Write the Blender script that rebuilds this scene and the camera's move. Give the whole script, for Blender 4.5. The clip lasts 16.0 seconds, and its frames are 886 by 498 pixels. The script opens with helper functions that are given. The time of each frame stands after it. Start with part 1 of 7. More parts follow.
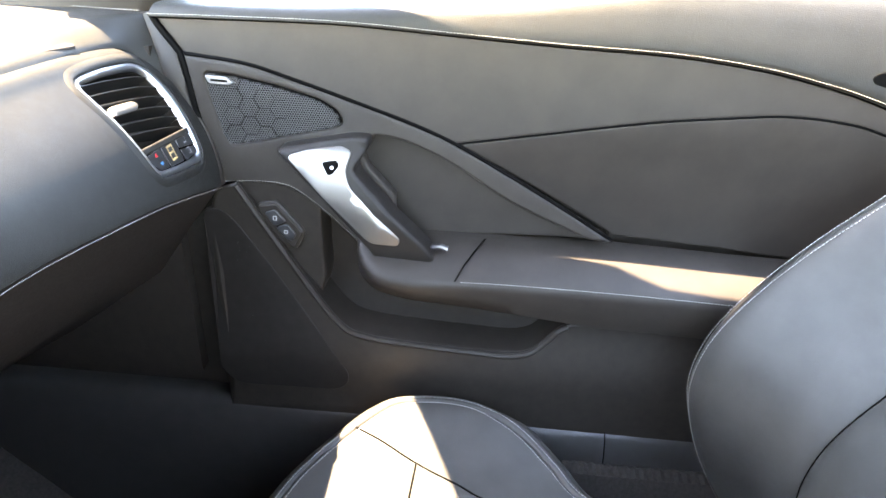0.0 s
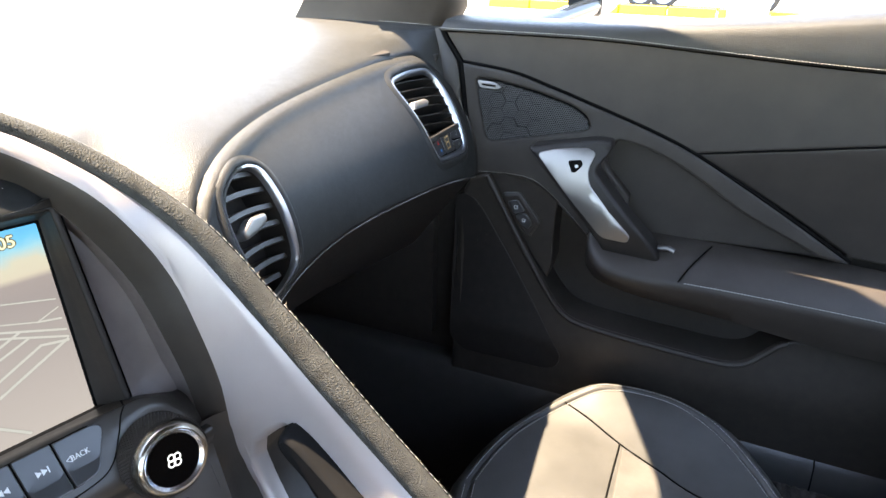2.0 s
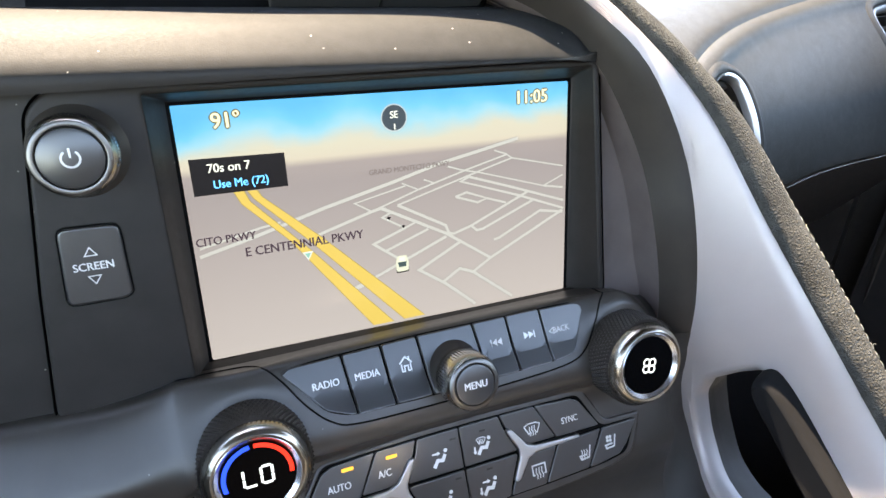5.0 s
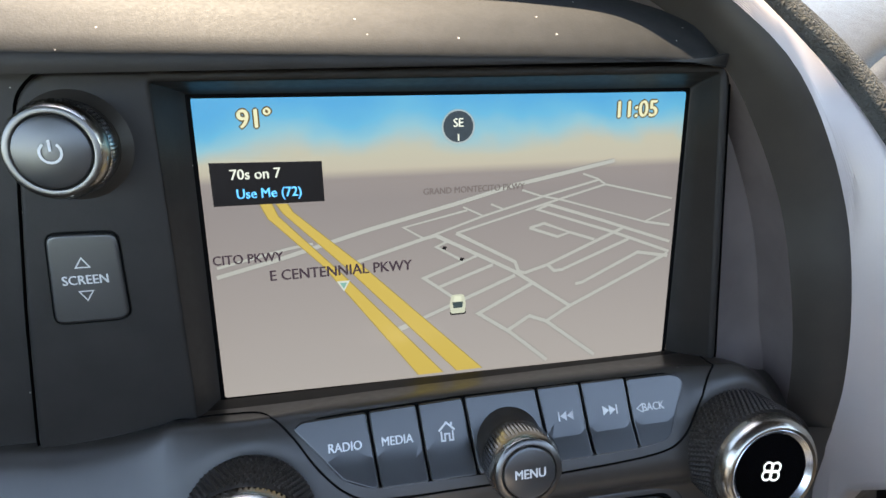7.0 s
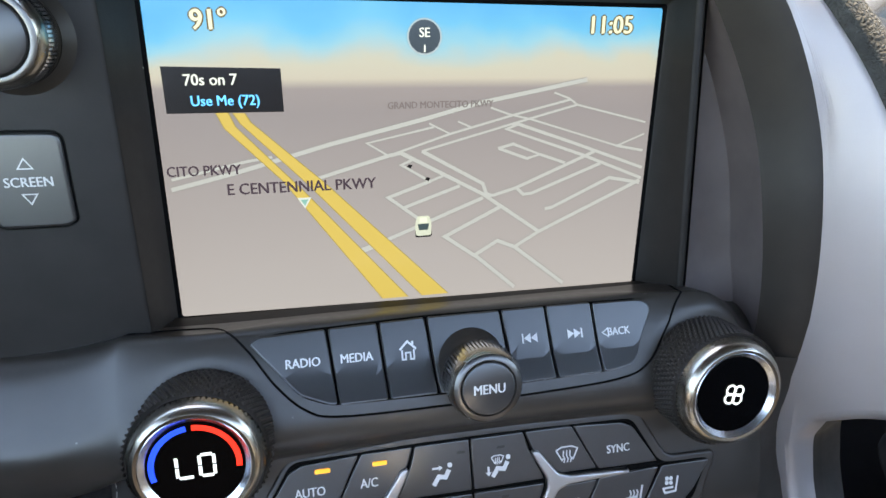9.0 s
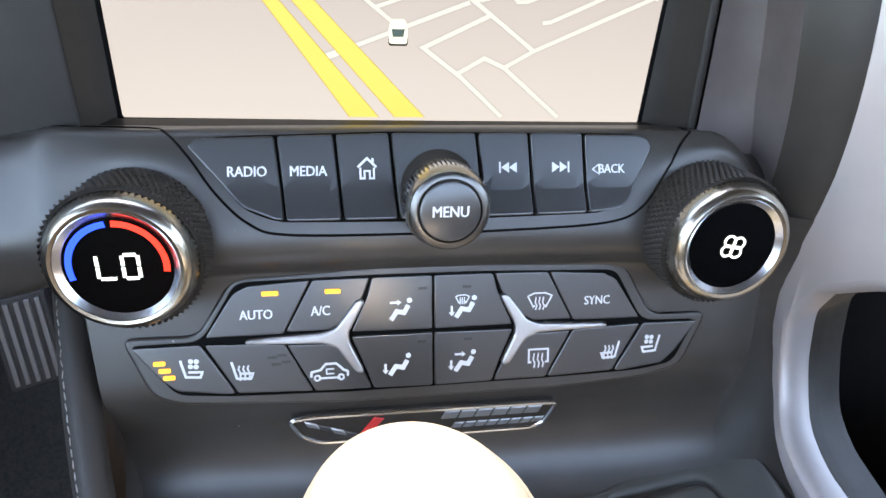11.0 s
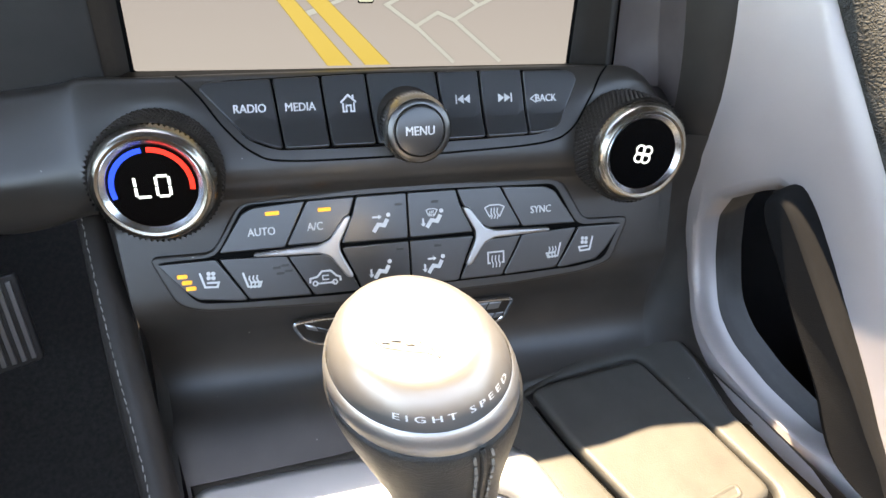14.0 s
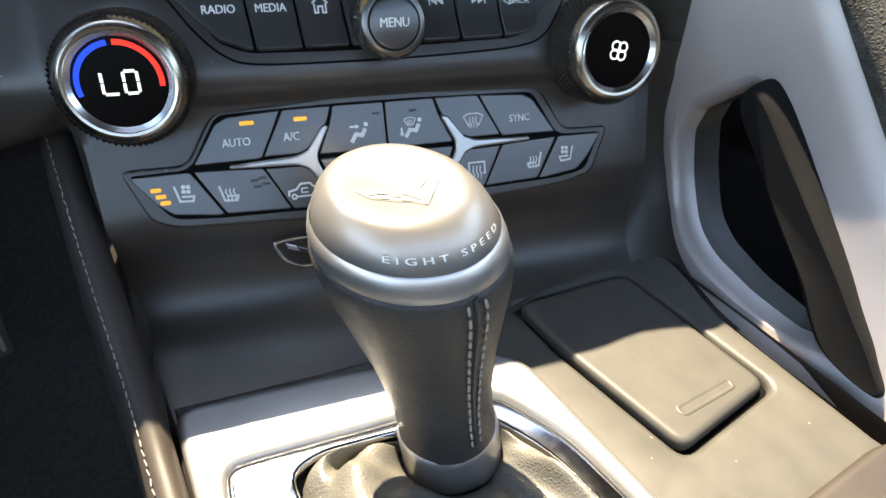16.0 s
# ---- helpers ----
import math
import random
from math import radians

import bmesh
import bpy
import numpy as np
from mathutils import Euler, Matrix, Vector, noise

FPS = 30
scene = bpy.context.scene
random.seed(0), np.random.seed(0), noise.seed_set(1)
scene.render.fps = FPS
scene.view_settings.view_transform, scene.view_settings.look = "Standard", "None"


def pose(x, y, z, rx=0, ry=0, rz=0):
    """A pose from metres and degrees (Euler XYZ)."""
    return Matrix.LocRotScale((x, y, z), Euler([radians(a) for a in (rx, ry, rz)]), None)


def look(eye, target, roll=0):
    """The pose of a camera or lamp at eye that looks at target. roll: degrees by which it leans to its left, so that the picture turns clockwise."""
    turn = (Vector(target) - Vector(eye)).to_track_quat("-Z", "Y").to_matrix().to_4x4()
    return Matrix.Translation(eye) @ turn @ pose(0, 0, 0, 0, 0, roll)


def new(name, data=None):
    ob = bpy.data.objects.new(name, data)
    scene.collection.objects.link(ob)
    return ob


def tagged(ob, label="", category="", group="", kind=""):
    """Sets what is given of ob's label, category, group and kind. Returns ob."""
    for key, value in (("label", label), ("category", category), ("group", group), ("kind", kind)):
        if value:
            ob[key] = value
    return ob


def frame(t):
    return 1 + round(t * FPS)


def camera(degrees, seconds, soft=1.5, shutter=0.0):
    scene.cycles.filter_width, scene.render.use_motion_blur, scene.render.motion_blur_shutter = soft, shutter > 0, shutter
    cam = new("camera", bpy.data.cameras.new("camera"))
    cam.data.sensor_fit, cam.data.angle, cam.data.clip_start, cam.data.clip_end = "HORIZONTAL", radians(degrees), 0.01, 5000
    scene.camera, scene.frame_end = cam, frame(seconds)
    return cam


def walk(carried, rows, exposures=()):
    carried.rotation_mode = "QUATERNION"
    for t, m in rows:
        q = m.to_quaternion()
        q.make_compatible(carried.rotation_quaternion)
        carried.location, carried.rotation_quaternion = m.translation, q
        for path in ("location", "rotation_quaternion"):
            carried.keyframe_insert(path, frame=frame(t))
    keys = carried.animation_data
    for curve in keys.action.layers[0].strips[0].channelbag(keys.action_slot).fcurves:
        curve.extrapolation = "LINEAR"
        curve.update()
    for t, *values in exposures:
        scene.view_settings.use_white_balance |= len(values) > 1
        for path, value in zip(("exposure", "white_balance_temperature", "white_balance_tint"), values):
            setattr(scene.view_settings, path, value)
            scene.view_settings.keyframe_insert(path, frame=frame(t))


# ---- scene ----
cam = camera(71.7, 16.0)
PATH = [
    (0, (0.02, 0.041, 0.888), (1.807, 0.158, -0.003), 2.4),
    (0.5, (-0.001, 0.045, 0.895), (1.775, 0.284, 0.007), 2.3),
    (1, (-0.036, 0.061, 0.895), (1.723, 0.453, 0.027), 2.3),
    (1.5, (-0.07, 0.077, 0.894), (1.66, 0.605, 0.04), 2.1),
    (2, (-0.093, 0.091, 0.898), (1.578, 0.761, 0.028), 1.4),
    (2.5, (-0.112, 0.109, 0.89), (1.511, 0.884, 0.014), 1.3),
    (3, (-0.126, 0.127, 0.881), (1.422, 1.023, -0.015), 1.2),
    (3.5, (-0.136, 0.145, 0.867), (1.318, 1.16, -0.059), 1.8),
    (4, (-0.144, 0.162, 0.856), (1.216, 1.273, -0.101), 2.1),
    (4.5, (-0.144, 0.173, 0.85), (1.078, 1.433, -0.109), 0.8),
    (5, (-0.136, 0.189, 0.842), (0.938, 1.573, -0.122), 0.1),
    (7.5, (-0.092, 0.221, 0.822), (0.705, 1.82, -0.076), -0.3),
    (8, (-0.092, 0.221, 0.82), (0.713, 1.82, -0.071), -0.3),
    (8.5, (-0.092, 0.217, 0.815), (0.736, 1.786, -0.108), 0.3),
    (9, (-0.088, 0.213, 0.805), (0.724, 1.746, -0.19), 1.1),
    (9.5, (-0.082, 0.207, 0.793), (0.694, 1.712, -0.272), 2.0),
    (10, (-0.075, 0.208, 0.781), (0.65, 1.675, -0.368), 3.2),
    (12.5, (-0.065, 0.215, 0.77), (0.566, 1.543, -0.585), 4.1),
    (13, (-0.074, 0.204, 0.775), (0.616, 1.525, -0.559), 4.6),
    (13.5, (-0.086, 0.185, 0.78), (0.65, 1.494, -0.542), 4.3),
    (14, (-0.095, 0.169, 0.78), (0.697, 1.46, -0.526), 4.3),
    (14.5, (-0.101, 0.156, 0.775), (0.727, 1.436, -0.52), 3.9),
    (15, (-0.106, 0.148, 0.768), (0.735, 1.431, -0.516), 3.1),
    (15.5, (-0.108, 0.145, 0.758), (0.744, 1.421, -0.524), 2.7),
    (16, (-0.107, 0.15, 0.748), (0.756, 1.415, -0.538), 3.2),
]
# stops and white balance along the way
LIGHT = [(0.0, 5.6, 10000, 14), (1.0, 5.45, 10000, 14), (1.5, 4.78, 9500, 14), (2.5, 4.0, 8750, 12), (3.5, 4.27, 8550, 12), (5.0, 4.25, 8800, 13), (7.5, 3.62, 8500, 11), (8.5, 3.75, 8600, 11), (9.0, 4.0, 8500, 11), (9.5, 4.06, 8700, 12), (10.0, 4.42, 8900, 13),
         (12.5, 4.77, 9150, 12), (14.0, 4.1, 9500, 12), (15.0, 3.86, 9250, 9), (16.0, 3.53, 8800, 8)]
walk(cam, [(t, look(eye, target, roll)) for t, eye, target, roll in PATH], LIGHT)

# ---- light ----
GLOW = 0.070                           # strength of lit displays against daylight
SUN_ELEV, SUN_TURN = 63.0, -4.0        # degrees above the horizon; to the left of straight ahead (negative: right)

world = bpy.data.worlds.new("sky")
scene.world = world
world.use_nodes = True
wn = world.node_tree
sky = wn.nodes.new("ShaderNodeTexSky")
sky.sky_type, sky.sun_disc = "NISHITA", False
sky.dust_density, sky.ozone_density, sky.altitude = 0.3, 2.0, 600
sky.sun_elevation, sky.sun_rotation = radians(SUN_ELEV), radians(-SUN_TURN)
wn.links.new(sky.outputs[0], wn.nodes["Background"].inputs[0])
wn.nodes["Background"].inputs[1].default_value = 0.142
sun = new("sun", bpy.data.lights.new("sun", "SUN"))
sun.data.energy, sun.data.angle, sun.data.color = 2.7, radians(0.53), (1.0, 0.95, 0.88)
e, a = radians(SUN_ELEV), radians(SUN_TURN)
sun.matrix_world = look((-math.sin(a) * math.cos(e) * 9, math.cos(a) * math.cos(e) * 9, math.sin(e) * 9), (0, 0, 0))


# ---- materials ----
def material(name, color, rough=0.5, metal=0.0, grain=0.0, grain_size=1.0, vary=0.15, spec=0.5, emit=None, power=1.0, noise_size=60.0, coat=0.0, kind="leather", specks=0.0, dust=0.14, deep=1.0):
    """A principled material; grain: depth of the relief; grain_size: millimetres of one pebble; vary: blotches of tone; specks: dust."""
    m = bpy.data.materials.new(name)
    m.use_nodes = True
    t = m.node_tree
    b = t.nodes["Principled BSDF"]
    b.inputs["Roughness"].default_value, b.inputs["Metallic"].default_value = rough, metal
    b.inputs["Specular IOR Level"].default_value = spec
    b.inputs["Coat Weight"].default_value = coat
    b.inputs["Base Color"].default_value = (*color, 1)
    if emit:
        b.inputs["Emission Color"].default_value, b.inputs["Emission Strength"].default_value = (emit[0] * 0.80, emit[1], min(emit[2] * 1.13, 1), 1), power * GLOW
    co = t.nodes.new("ShaderNodeTexCoord").outputs["Object"]
    if vary:
        n = t.nodes.new("ShaderNodeTexNoise")
        n.inputs["Scale"].default_value, n.inputs["Detail"].default_value = noise_size, 5
        t.links.new(co, n.inputs["Vector"])
        ramp = t.nodes.new("ShaderNodeMapRange")
        ramp.inputs[1].default_value, ramp.inputs[2].default_value = 0.3, 0.7
        ramp.inputs[3].default_value, ramp.inputs[4].default_value = 1 - vary, 1 + vary
        t.links.new(n.outputs["Fac"], ramp.inputs[0])
        mix = t.nodes.new("ShaderNodeVectorMath")
        mix.operation = "SCALE"
        mix.inputs[0].default_value = color
        t.links.new(ramp.outputs[0], mix.inputs["Scale"])
        last = mix.outputs[0]
        if specks:
            v = t.nodes.new("ShaderNodeTexVoronoi")
            v.inputs["Scale"].default_value = 160
            t.links.new(co, v.inputs["Vector"])
            near = t.nodes.new("ShaderNodeMath")
            near.operation, near.inputs[1].default_value = "LESS_THAN", 0.055
            t.links.new(v.outputs["Distance"], near.inputs[0])
            sep = t.nodes.new("ShaderNodeSeparateColor")
            t.links.new(v.outputs["Color"], sep.inputs[0])
            few = t.nodes.new("ShaderNodeMath")
            few.operation, few.inputs[1].default_value = "LESS_THAN", dust
            t.links.new(sep.outputs[0], few.inputs[0])
            both = t.nodes.new("ShaderNodeMath")
            both.operation = "MULTIPLY"
            t.links.new(near.outputs[0], both.inputs[0])
            t.links.new(few.outputs[0], both.inputs[1])
            dose = t.nodes.new("ShaderNodeMath")
            dose.operation, dose.inputs[1].default_value = "MULTIPLY", specks
            t.links.new(both.outputs[0], dose.inputs[0])
            dust = t.nodes.new("ShaderNodeMix")
            dust.data_type = "RGBA"
            t.links.new(dose.outputs[0], dust.inputs[0])
            t.links.new(last, dust.inputs[6])
            dust.inputs[7].default_value = (0.35, 0.33, 0.3, 1)
            last = dust.outputs[2]
        t.links.new(last, b.inputs["Base Color"])
        gloss = t.nodes.new("ShaderNodeMapRange")
        gloss.inputs[1].default_value, gloss.inputs[2].default_value = 0.3, 0.7
        gloss.inputs[3].default_value, gloss.inputs[4].default_value = max(rough - 0.22 * vary, 0.03), min(rough + 0.22 * vary, 1)
        fine = t.nodes.new("ShaderNodeTexNoise")
        fine.inputs["Scale"].default_value, fine.inputs["Detail"].default_value = noise_size * 5, 4
        t.links.new(co, fine.inputs["Vector"])
        t.links.new(fine.outputs["Fac"], gloss.inputs[0])
        t.links.new(gloss.outputs[0], b.inputs["Roughness"])
    if grain:
        if kind == "leather":
            v = t.nodes.new("ShaderNodeTexVoronoi")
            v.feature = "DISTANCE_TO_EDGE"
            v.inputs["Scale"].default_value = 1000 / grain_size
            wob = t.nodes.new("ShaderNodeTexNoise")
            wob.inputs["Scale"].default_value = 400 / grain_size
            t.links.new(co, wob.inputs["Vector"])
            bend = t.nodes.new("ShaderNodeMix")
            bend.data_type = "VECTOR"
            bend.inputs[0].default_value = 0.002 * grain_size
            t.links.new(co, bend.inputs[4])
            t.links.new(wob.outputs["Color"], bend.inputs[5])
            t.links.new(bend.outputs[1], v.inputs["Vector"])
            source = v.outputs["Distance"]
        else:
            v = t.nodes.new("ShaderNodeTexNoise")
            v.inputs["Scale"].default_value, v.inputs["Detail"].default_value = 1000 / grain_size, 3
            if kind == "brushed":
                mp = t.nodes.new("ShaderNodeMapping")
                mp.inputs["Scale"].default_value = (0.05, 1, 1)
                t.links.new(co, mp.inputs[0])
                t.links.new(mp.outputs[0], v.inputs["Vector"])
            else:
                t.links.new(co, v.inputs["Vector"])
            source = v.outputs["Fac"]
        bump = t.nodes.new("ShaderNodeBump")
        bump.inputs["Strength"].default_value, bump.inputs["Distance"].default_value = min(grain, 1), 0.0002 * grain_size * deep
        t.links.new(source, bump.inputs["Height"])
        t.links.new(bump.outputs[0], b.inputs["Normal"])
    return m


leather = material("black_leather", (0.032, 0.0267, 0.023), 0.5, grain=0.95, grain_size=1.5, noise_size=25, spec=0.3, deep=1.6)
dash_leather = material("crinkled_dash_leather", (0.019, 0.0187, 0.0172), 0.52, grain=0.9, grain_size=1.5, noise_size=25, spec=0.37, deep=1.2)
leather_smooth = material("smooth_black_leather", (0.030, 0.0242, 0.0205), 0.52, grain=0.35, grain_size=0.9, noise_size=25, spec=0.35)
leather_fine = material("soft_fine_grained_leather", (0.032, 0.03, 0.028), 0.45, grain=0.9, grain_size=1.0, noise_size=45, spec=0.45, deep=1.5)
# grab bar leather: base colour darkened in place of missing shade
bar_leather = material("matt_leather_darkened_for_shade", (0.008, 0.0078, 0.008), 0.8, grain=0.5, grain_size=0.8, noise_size=30, spec=0.1)
grey_print = material("grey_print", (0.30, 0.30, 0.29), 0.5, vary=0)
amber_print = material("pale_amber_print", (0.55, 0.36, 0.17), 0.5, vary=0)
champagne = material("polished_warm_metal", (0.40, 0.365, 0.31), 0.24, metal=1.0, vary=0.03, noise_size=20)
slat_plastic = material("vent_slat_plastic", (0.026, 0.024, 0.022), 0.38, vary=0.1)
boot_leather = material("glossy_boot_leather", (0.10, 0.095, 0.083), 0.38, grain=0.8, grain_size=1.4, noise_size=60, spec=0.55, deep=1.4)
leather_coarse = material("pebbled_black_leather", (0.06, 0.056, 0.051), 0.55, grain=0.7, grain_size=1.8, noise_size=40, spec=0.3)
suede = material("worn_edge_leather", (0.042, 0.041, 0.037), 0.8, grain=1.0, grain_size=1.5, noise_size=90, vary=0.35, spec=0.2, deep=3.0)
seat_leather = material("seat_leather", (0.040, 0.0385, 0.0355), 0.47, grain=0.8, grain_size=1.3, noise_size=30, spec=0.45)
soft_plastic = material("soft_black_plastic", (0.0185, 0.0158, 0.0143), 0.50, grain=0.25, grain_size=0.7, kind="noise", noise_size=70, specks=0.6, spec=0.25)
tray_plastic = material("grained_warm_black_plastic", (0.050, 0.047, 0.041), 0.5, grain=0.4, grain_size=0.8, kind="noise", noise_size=70, specks=0.5, spec=0.35)
hard_plastic = material("hard_black_plastic", (0.027, 0.0222, 0.0188), 0.45, grain=0.12, grain_size=0.6, kind="noise", noise_size=70, spec=0.3)
satin_plastic = material("satin_charcoal_plastic", (0.031, 0.0262, 0.0225), 0.37, grain=0.1, grain_size=0.5, kind="noise", noise_size=70, specks=0.5, spec=0.6)
dusty_plastic = material("grained_dusty_plastic", (0.016, 0.0162, 0.0162), 0.62, grain=0.5, grain_size=0.6, kind="noise", noise_size=160, vary=0.15, specks=1.0, dust=0.5, spec=0.11, deep=0.8)
# the keys' base colour holds a trace of blue for sky sheen
button_plastic = material("button_plastic", (0.0245, 0.0245, 0.0252), 0.30, grain=0.03, grain_size=0.5, kind="noise", noise_size=110, specks=0.0, spec=0.95, vary=0.03)
sill_plastic = material("grained_sill_plastic", (0.030, 0.0285, 0.028), 0.36, grain=0.8, grain_size=1.2, noise_size=40, spec=0.6)
gap_black = material("black_gap", (0.002, 0.002, 0.002), 0.6, vary=0, spec=0.05)
satin_paint = material("satin_grey_paint", (0.40, 0.357, 0.345), 0.44, metal=0.4, grain=0.06, grain_size=0.4, kind="noise", noise_size=20, vary=0.05)
silver = material("satin_silver", (0.42, 0.41, 0.40), 0.36, metal=0.85, grain=0.05, grain_size=0.35, kind="noise", noise_size=18, vary=0.05)
handle_silver = material("brushed_handle_silver", (0.29, 0.275, 0.26), 0.34, metal=0.85, grain=0.06, grain_size=0.5, kind="brushed", noise_size=18, vary=0.05)
surround_silver = material("brushed_silver_surround", (0.27, 0.27, 0.27), 0.38, metal=0.7, grain=0.05, grain_size=0.35, kind="noise", noise_size=18, vary=0.06)
vent_silver = material("satin_chrome", (0.50, 0.51, 0.53), 0.34, metal=1.0, vary=0.03)
shift_metal = material("brushed_shift_cap", (0.25, 0.237, 0.225), 0.33, metal=0.65, grain=0.05, grain_size=0.3, kind="noise", noise_size=14, vary=0.05)
mirror_chrome = material("scuffed_mirror_chrome", (0.42, 0.43, 0.46), 0.10, metal=1.0, grain=0.02, grain_size=1.2, kind="noise", noise_size=60, vary=0.08)
chrome = material("chrome", (0.62, 0.63, 0.65), 0.24, metal=1.0, vary=0.03)
dark_chrome = material("dark_chrome", (0.15, 0.145, 0.14), 0.34, metal=1.0, vary=0.05)
piano = material("gloss_black", (0.0008, 0.0008, 0.001), 0.22, vary=0, spec=0.1)
pale_thread = material("pale_thread", (0.30, 0.29, 0.27), 0.8, vary=0.1, noise_size=900)
thread = material("grey_thread", (0.26, 0.245, 0.22), 0.8, vary=0.2, noise_size=900)
wall_plastic = material("satin_brown_grey_plastic", (0.112, 0.090, 0.085), 0.42, grain=0.08, grain_size=0.5, kind="noise", noise_size=60)
carpet = material("black_carpet", (0.021, 0.0178, 0.0155), 0.95, grain=1.0, grain_size=2.5, kind="noise", noise_size=200, vary=0.4)
mesh_black = material("perforated_black_mesh", (0.034, 0.032, 0.031), 0.45, vary=0.1)
print_white = material("white_print", (0.6, 0.6, 0.59), 0.5, vary=0)
bright_print = material("bright_white_print", (0.85, 0.85, 0.84), 0.4, vary=0)
glow_white = material("lit_white", (0.8, 0.8, 0.8), 0.5, emit=(1, 0.99, 0.97), power=1.3, vary=0)
glow_amber = material("lit_amber", (0.8, 0.4, 0.05), 0.5, emit=(1.0, 0.30, 0.01), power=1.3, vary=0)
glow_blue = material("lit_blue", (0.002, 0.01, 0.05), 0.5, emit=(0.0, 0.05, 1.0), power=2.4, vary=0, spec=0.1)
glow_red = material("lit_red", (0.06, 0.005, 0.002), 0.5, emit=(1.0, 0.022, 0.008), power=2.1, vary=0)
blue_print = material("blue_print", (0.03, 0.22, 0.5), 0.5, vary=0)
red_print = material("red_print", (0.6, 0.03, 0.03), 0.5, vary=0)
glow_cyan = material("lit_cyan", (0.1, 0.5, 0.9), 0.5, emit=(0.06, 0.45, 1.0), power=0.9, vary=0)


# ---- helpers for shapes ----
def mesh_object(name, bm, mat, smooth=38):
    me = bpy.data.meshes.new(name)
    bm.to_mesh(me)
    bm.free()
    me.materials.append(mat)
    me.polygons.foreach_set("use_smooth", [True] * len(me.polygons))
    me.set_sharp_from_angle(angle=radians(smooth))
    return new(name, me)


def part(name, bm, mat, parent, label="", smooth=38):
    ob = mesh_object(name, bm, mat, smooth)
    ob.parent = parent
    ob.matrix_parent_inverse = parent.matrix_world.inverted()
    return tagged(ob, label)


def thing(name, label, category, place=(0, 0, 0), group="", kind=""):
    ob = new(name)
    ob.empty_display_size = 0.02
    ob.matrix_world = Matrix.Translation(place)
    bpy.context.view_layer.update()
    return tagged(ob, label, category, group, kind)


def curve(points, n=8, closed=False):
    """Points of a smooth curve through the given ones, n steps between two of them."""
    pts = [Vector(p) for p in points]
    count, out = len(pts), []
    for i in range(count if closed else count - 1):
        if closed:
            a, b, c, d = (pts[(i + k) % count] for k in (-1, 0, 1, 2))
        else:
            b, c = pts[i], pts[i + 1]
            a = pts[i - 1] if i else b * 2 - c
            d = pts[i + 2] if i + 2 < count else c * 2 - b
        for k in range(n):
            t = k / n
            out.append(0.5 * (2 * b + (c - a) * t + (2 * a - 5 * b + 4 * c - d) * t * t + (3 * b - a - 3 * c + d) * t ** 3))
    if not closed:
        out.append(pts[-1].copy())
    return out


def resample(points, count):
    """The polyline with count points at even distances."""
    pts = [Vector(p) for p in points]
    run = [0.0]
    for a, b in zip(pts, pts[1:]):
        run.append(run[-1] + (b - a).length)
    out, j = [], 0
    for k in range(count):
        s = run[-1] * k / (count - 1)
        while j < len(run) - 2 and run[j + 1] < s:
            j += 1
        f = (s - run[j]) / max(run[j + 1] - run[j], 1e-9)
        out.append(pts[j].lerp(pts[j + 1], min(max(f, 0), 1)))
    return out


def rounded(points, r, n=4):
    """A closed 2D outline with its corners rounded by r."""
    pts, out = [Vector(p[:2]) for p in points], []
    for i, p in enumerate(pts):
        a, b = pts[i - 1] - p, pts[(i + 1) % len(pts)] - p
        s = min(r, a.length * 0.45, b.length * 0.45)
        u, v = p + a.normalized() * s, p + b.normalized() * s
        for k in range(n + 1):
            t = k / n
            out.append(u * (1 - t) ** 2 + p * 2 * t * (1 - t) + v * t * t)
    return out


def circle(cx, cy, r, n=24, ry=None):
    return [Vector((cx + r * math.cos(2 * math.pi * k / n), cy + (ry or r) * math.sin(2 * math.pi * k / n))) for k in range(n)]


def area(c):
    return 0.5 * sum(c[i - 1].x * c[i].y - c[i].x * c[i - 1].y for i in range(len(c)))


def inset(c, d):
    """A closed outline (anticlockwise) moved inwards by d."""
    out = []
    for i, p in enumerate(c):
        e = (p - c[i - 1]).normalized() if (p - c[i - 1]).length > 1e-9 else Vector((1, 0))
        f = c[(i + 1) % len(c)] - p
        f = f.normalized() if f.length > 1e-9 else e
        t = (e + f)
        t = t.normalized() if t.length > 1e-6 else e
        out.append(p + Vector((-t.y, t.x)) * d / max(0.45, t.dot(e)))
    return out


def inside(p, c):
    hit = False
    for i, b in enumerate(c):
        a = c[i - 1]
        if (a.y > p[1]) != (b.y > p[1]) and p[0] < (b.x - a.x) * (p[1] - a.y) / (b.y - a.y) + a.x:
            hit = not hit
    return hit


from mathutils import geometry
from mathutils.bvhtree import BVHTree


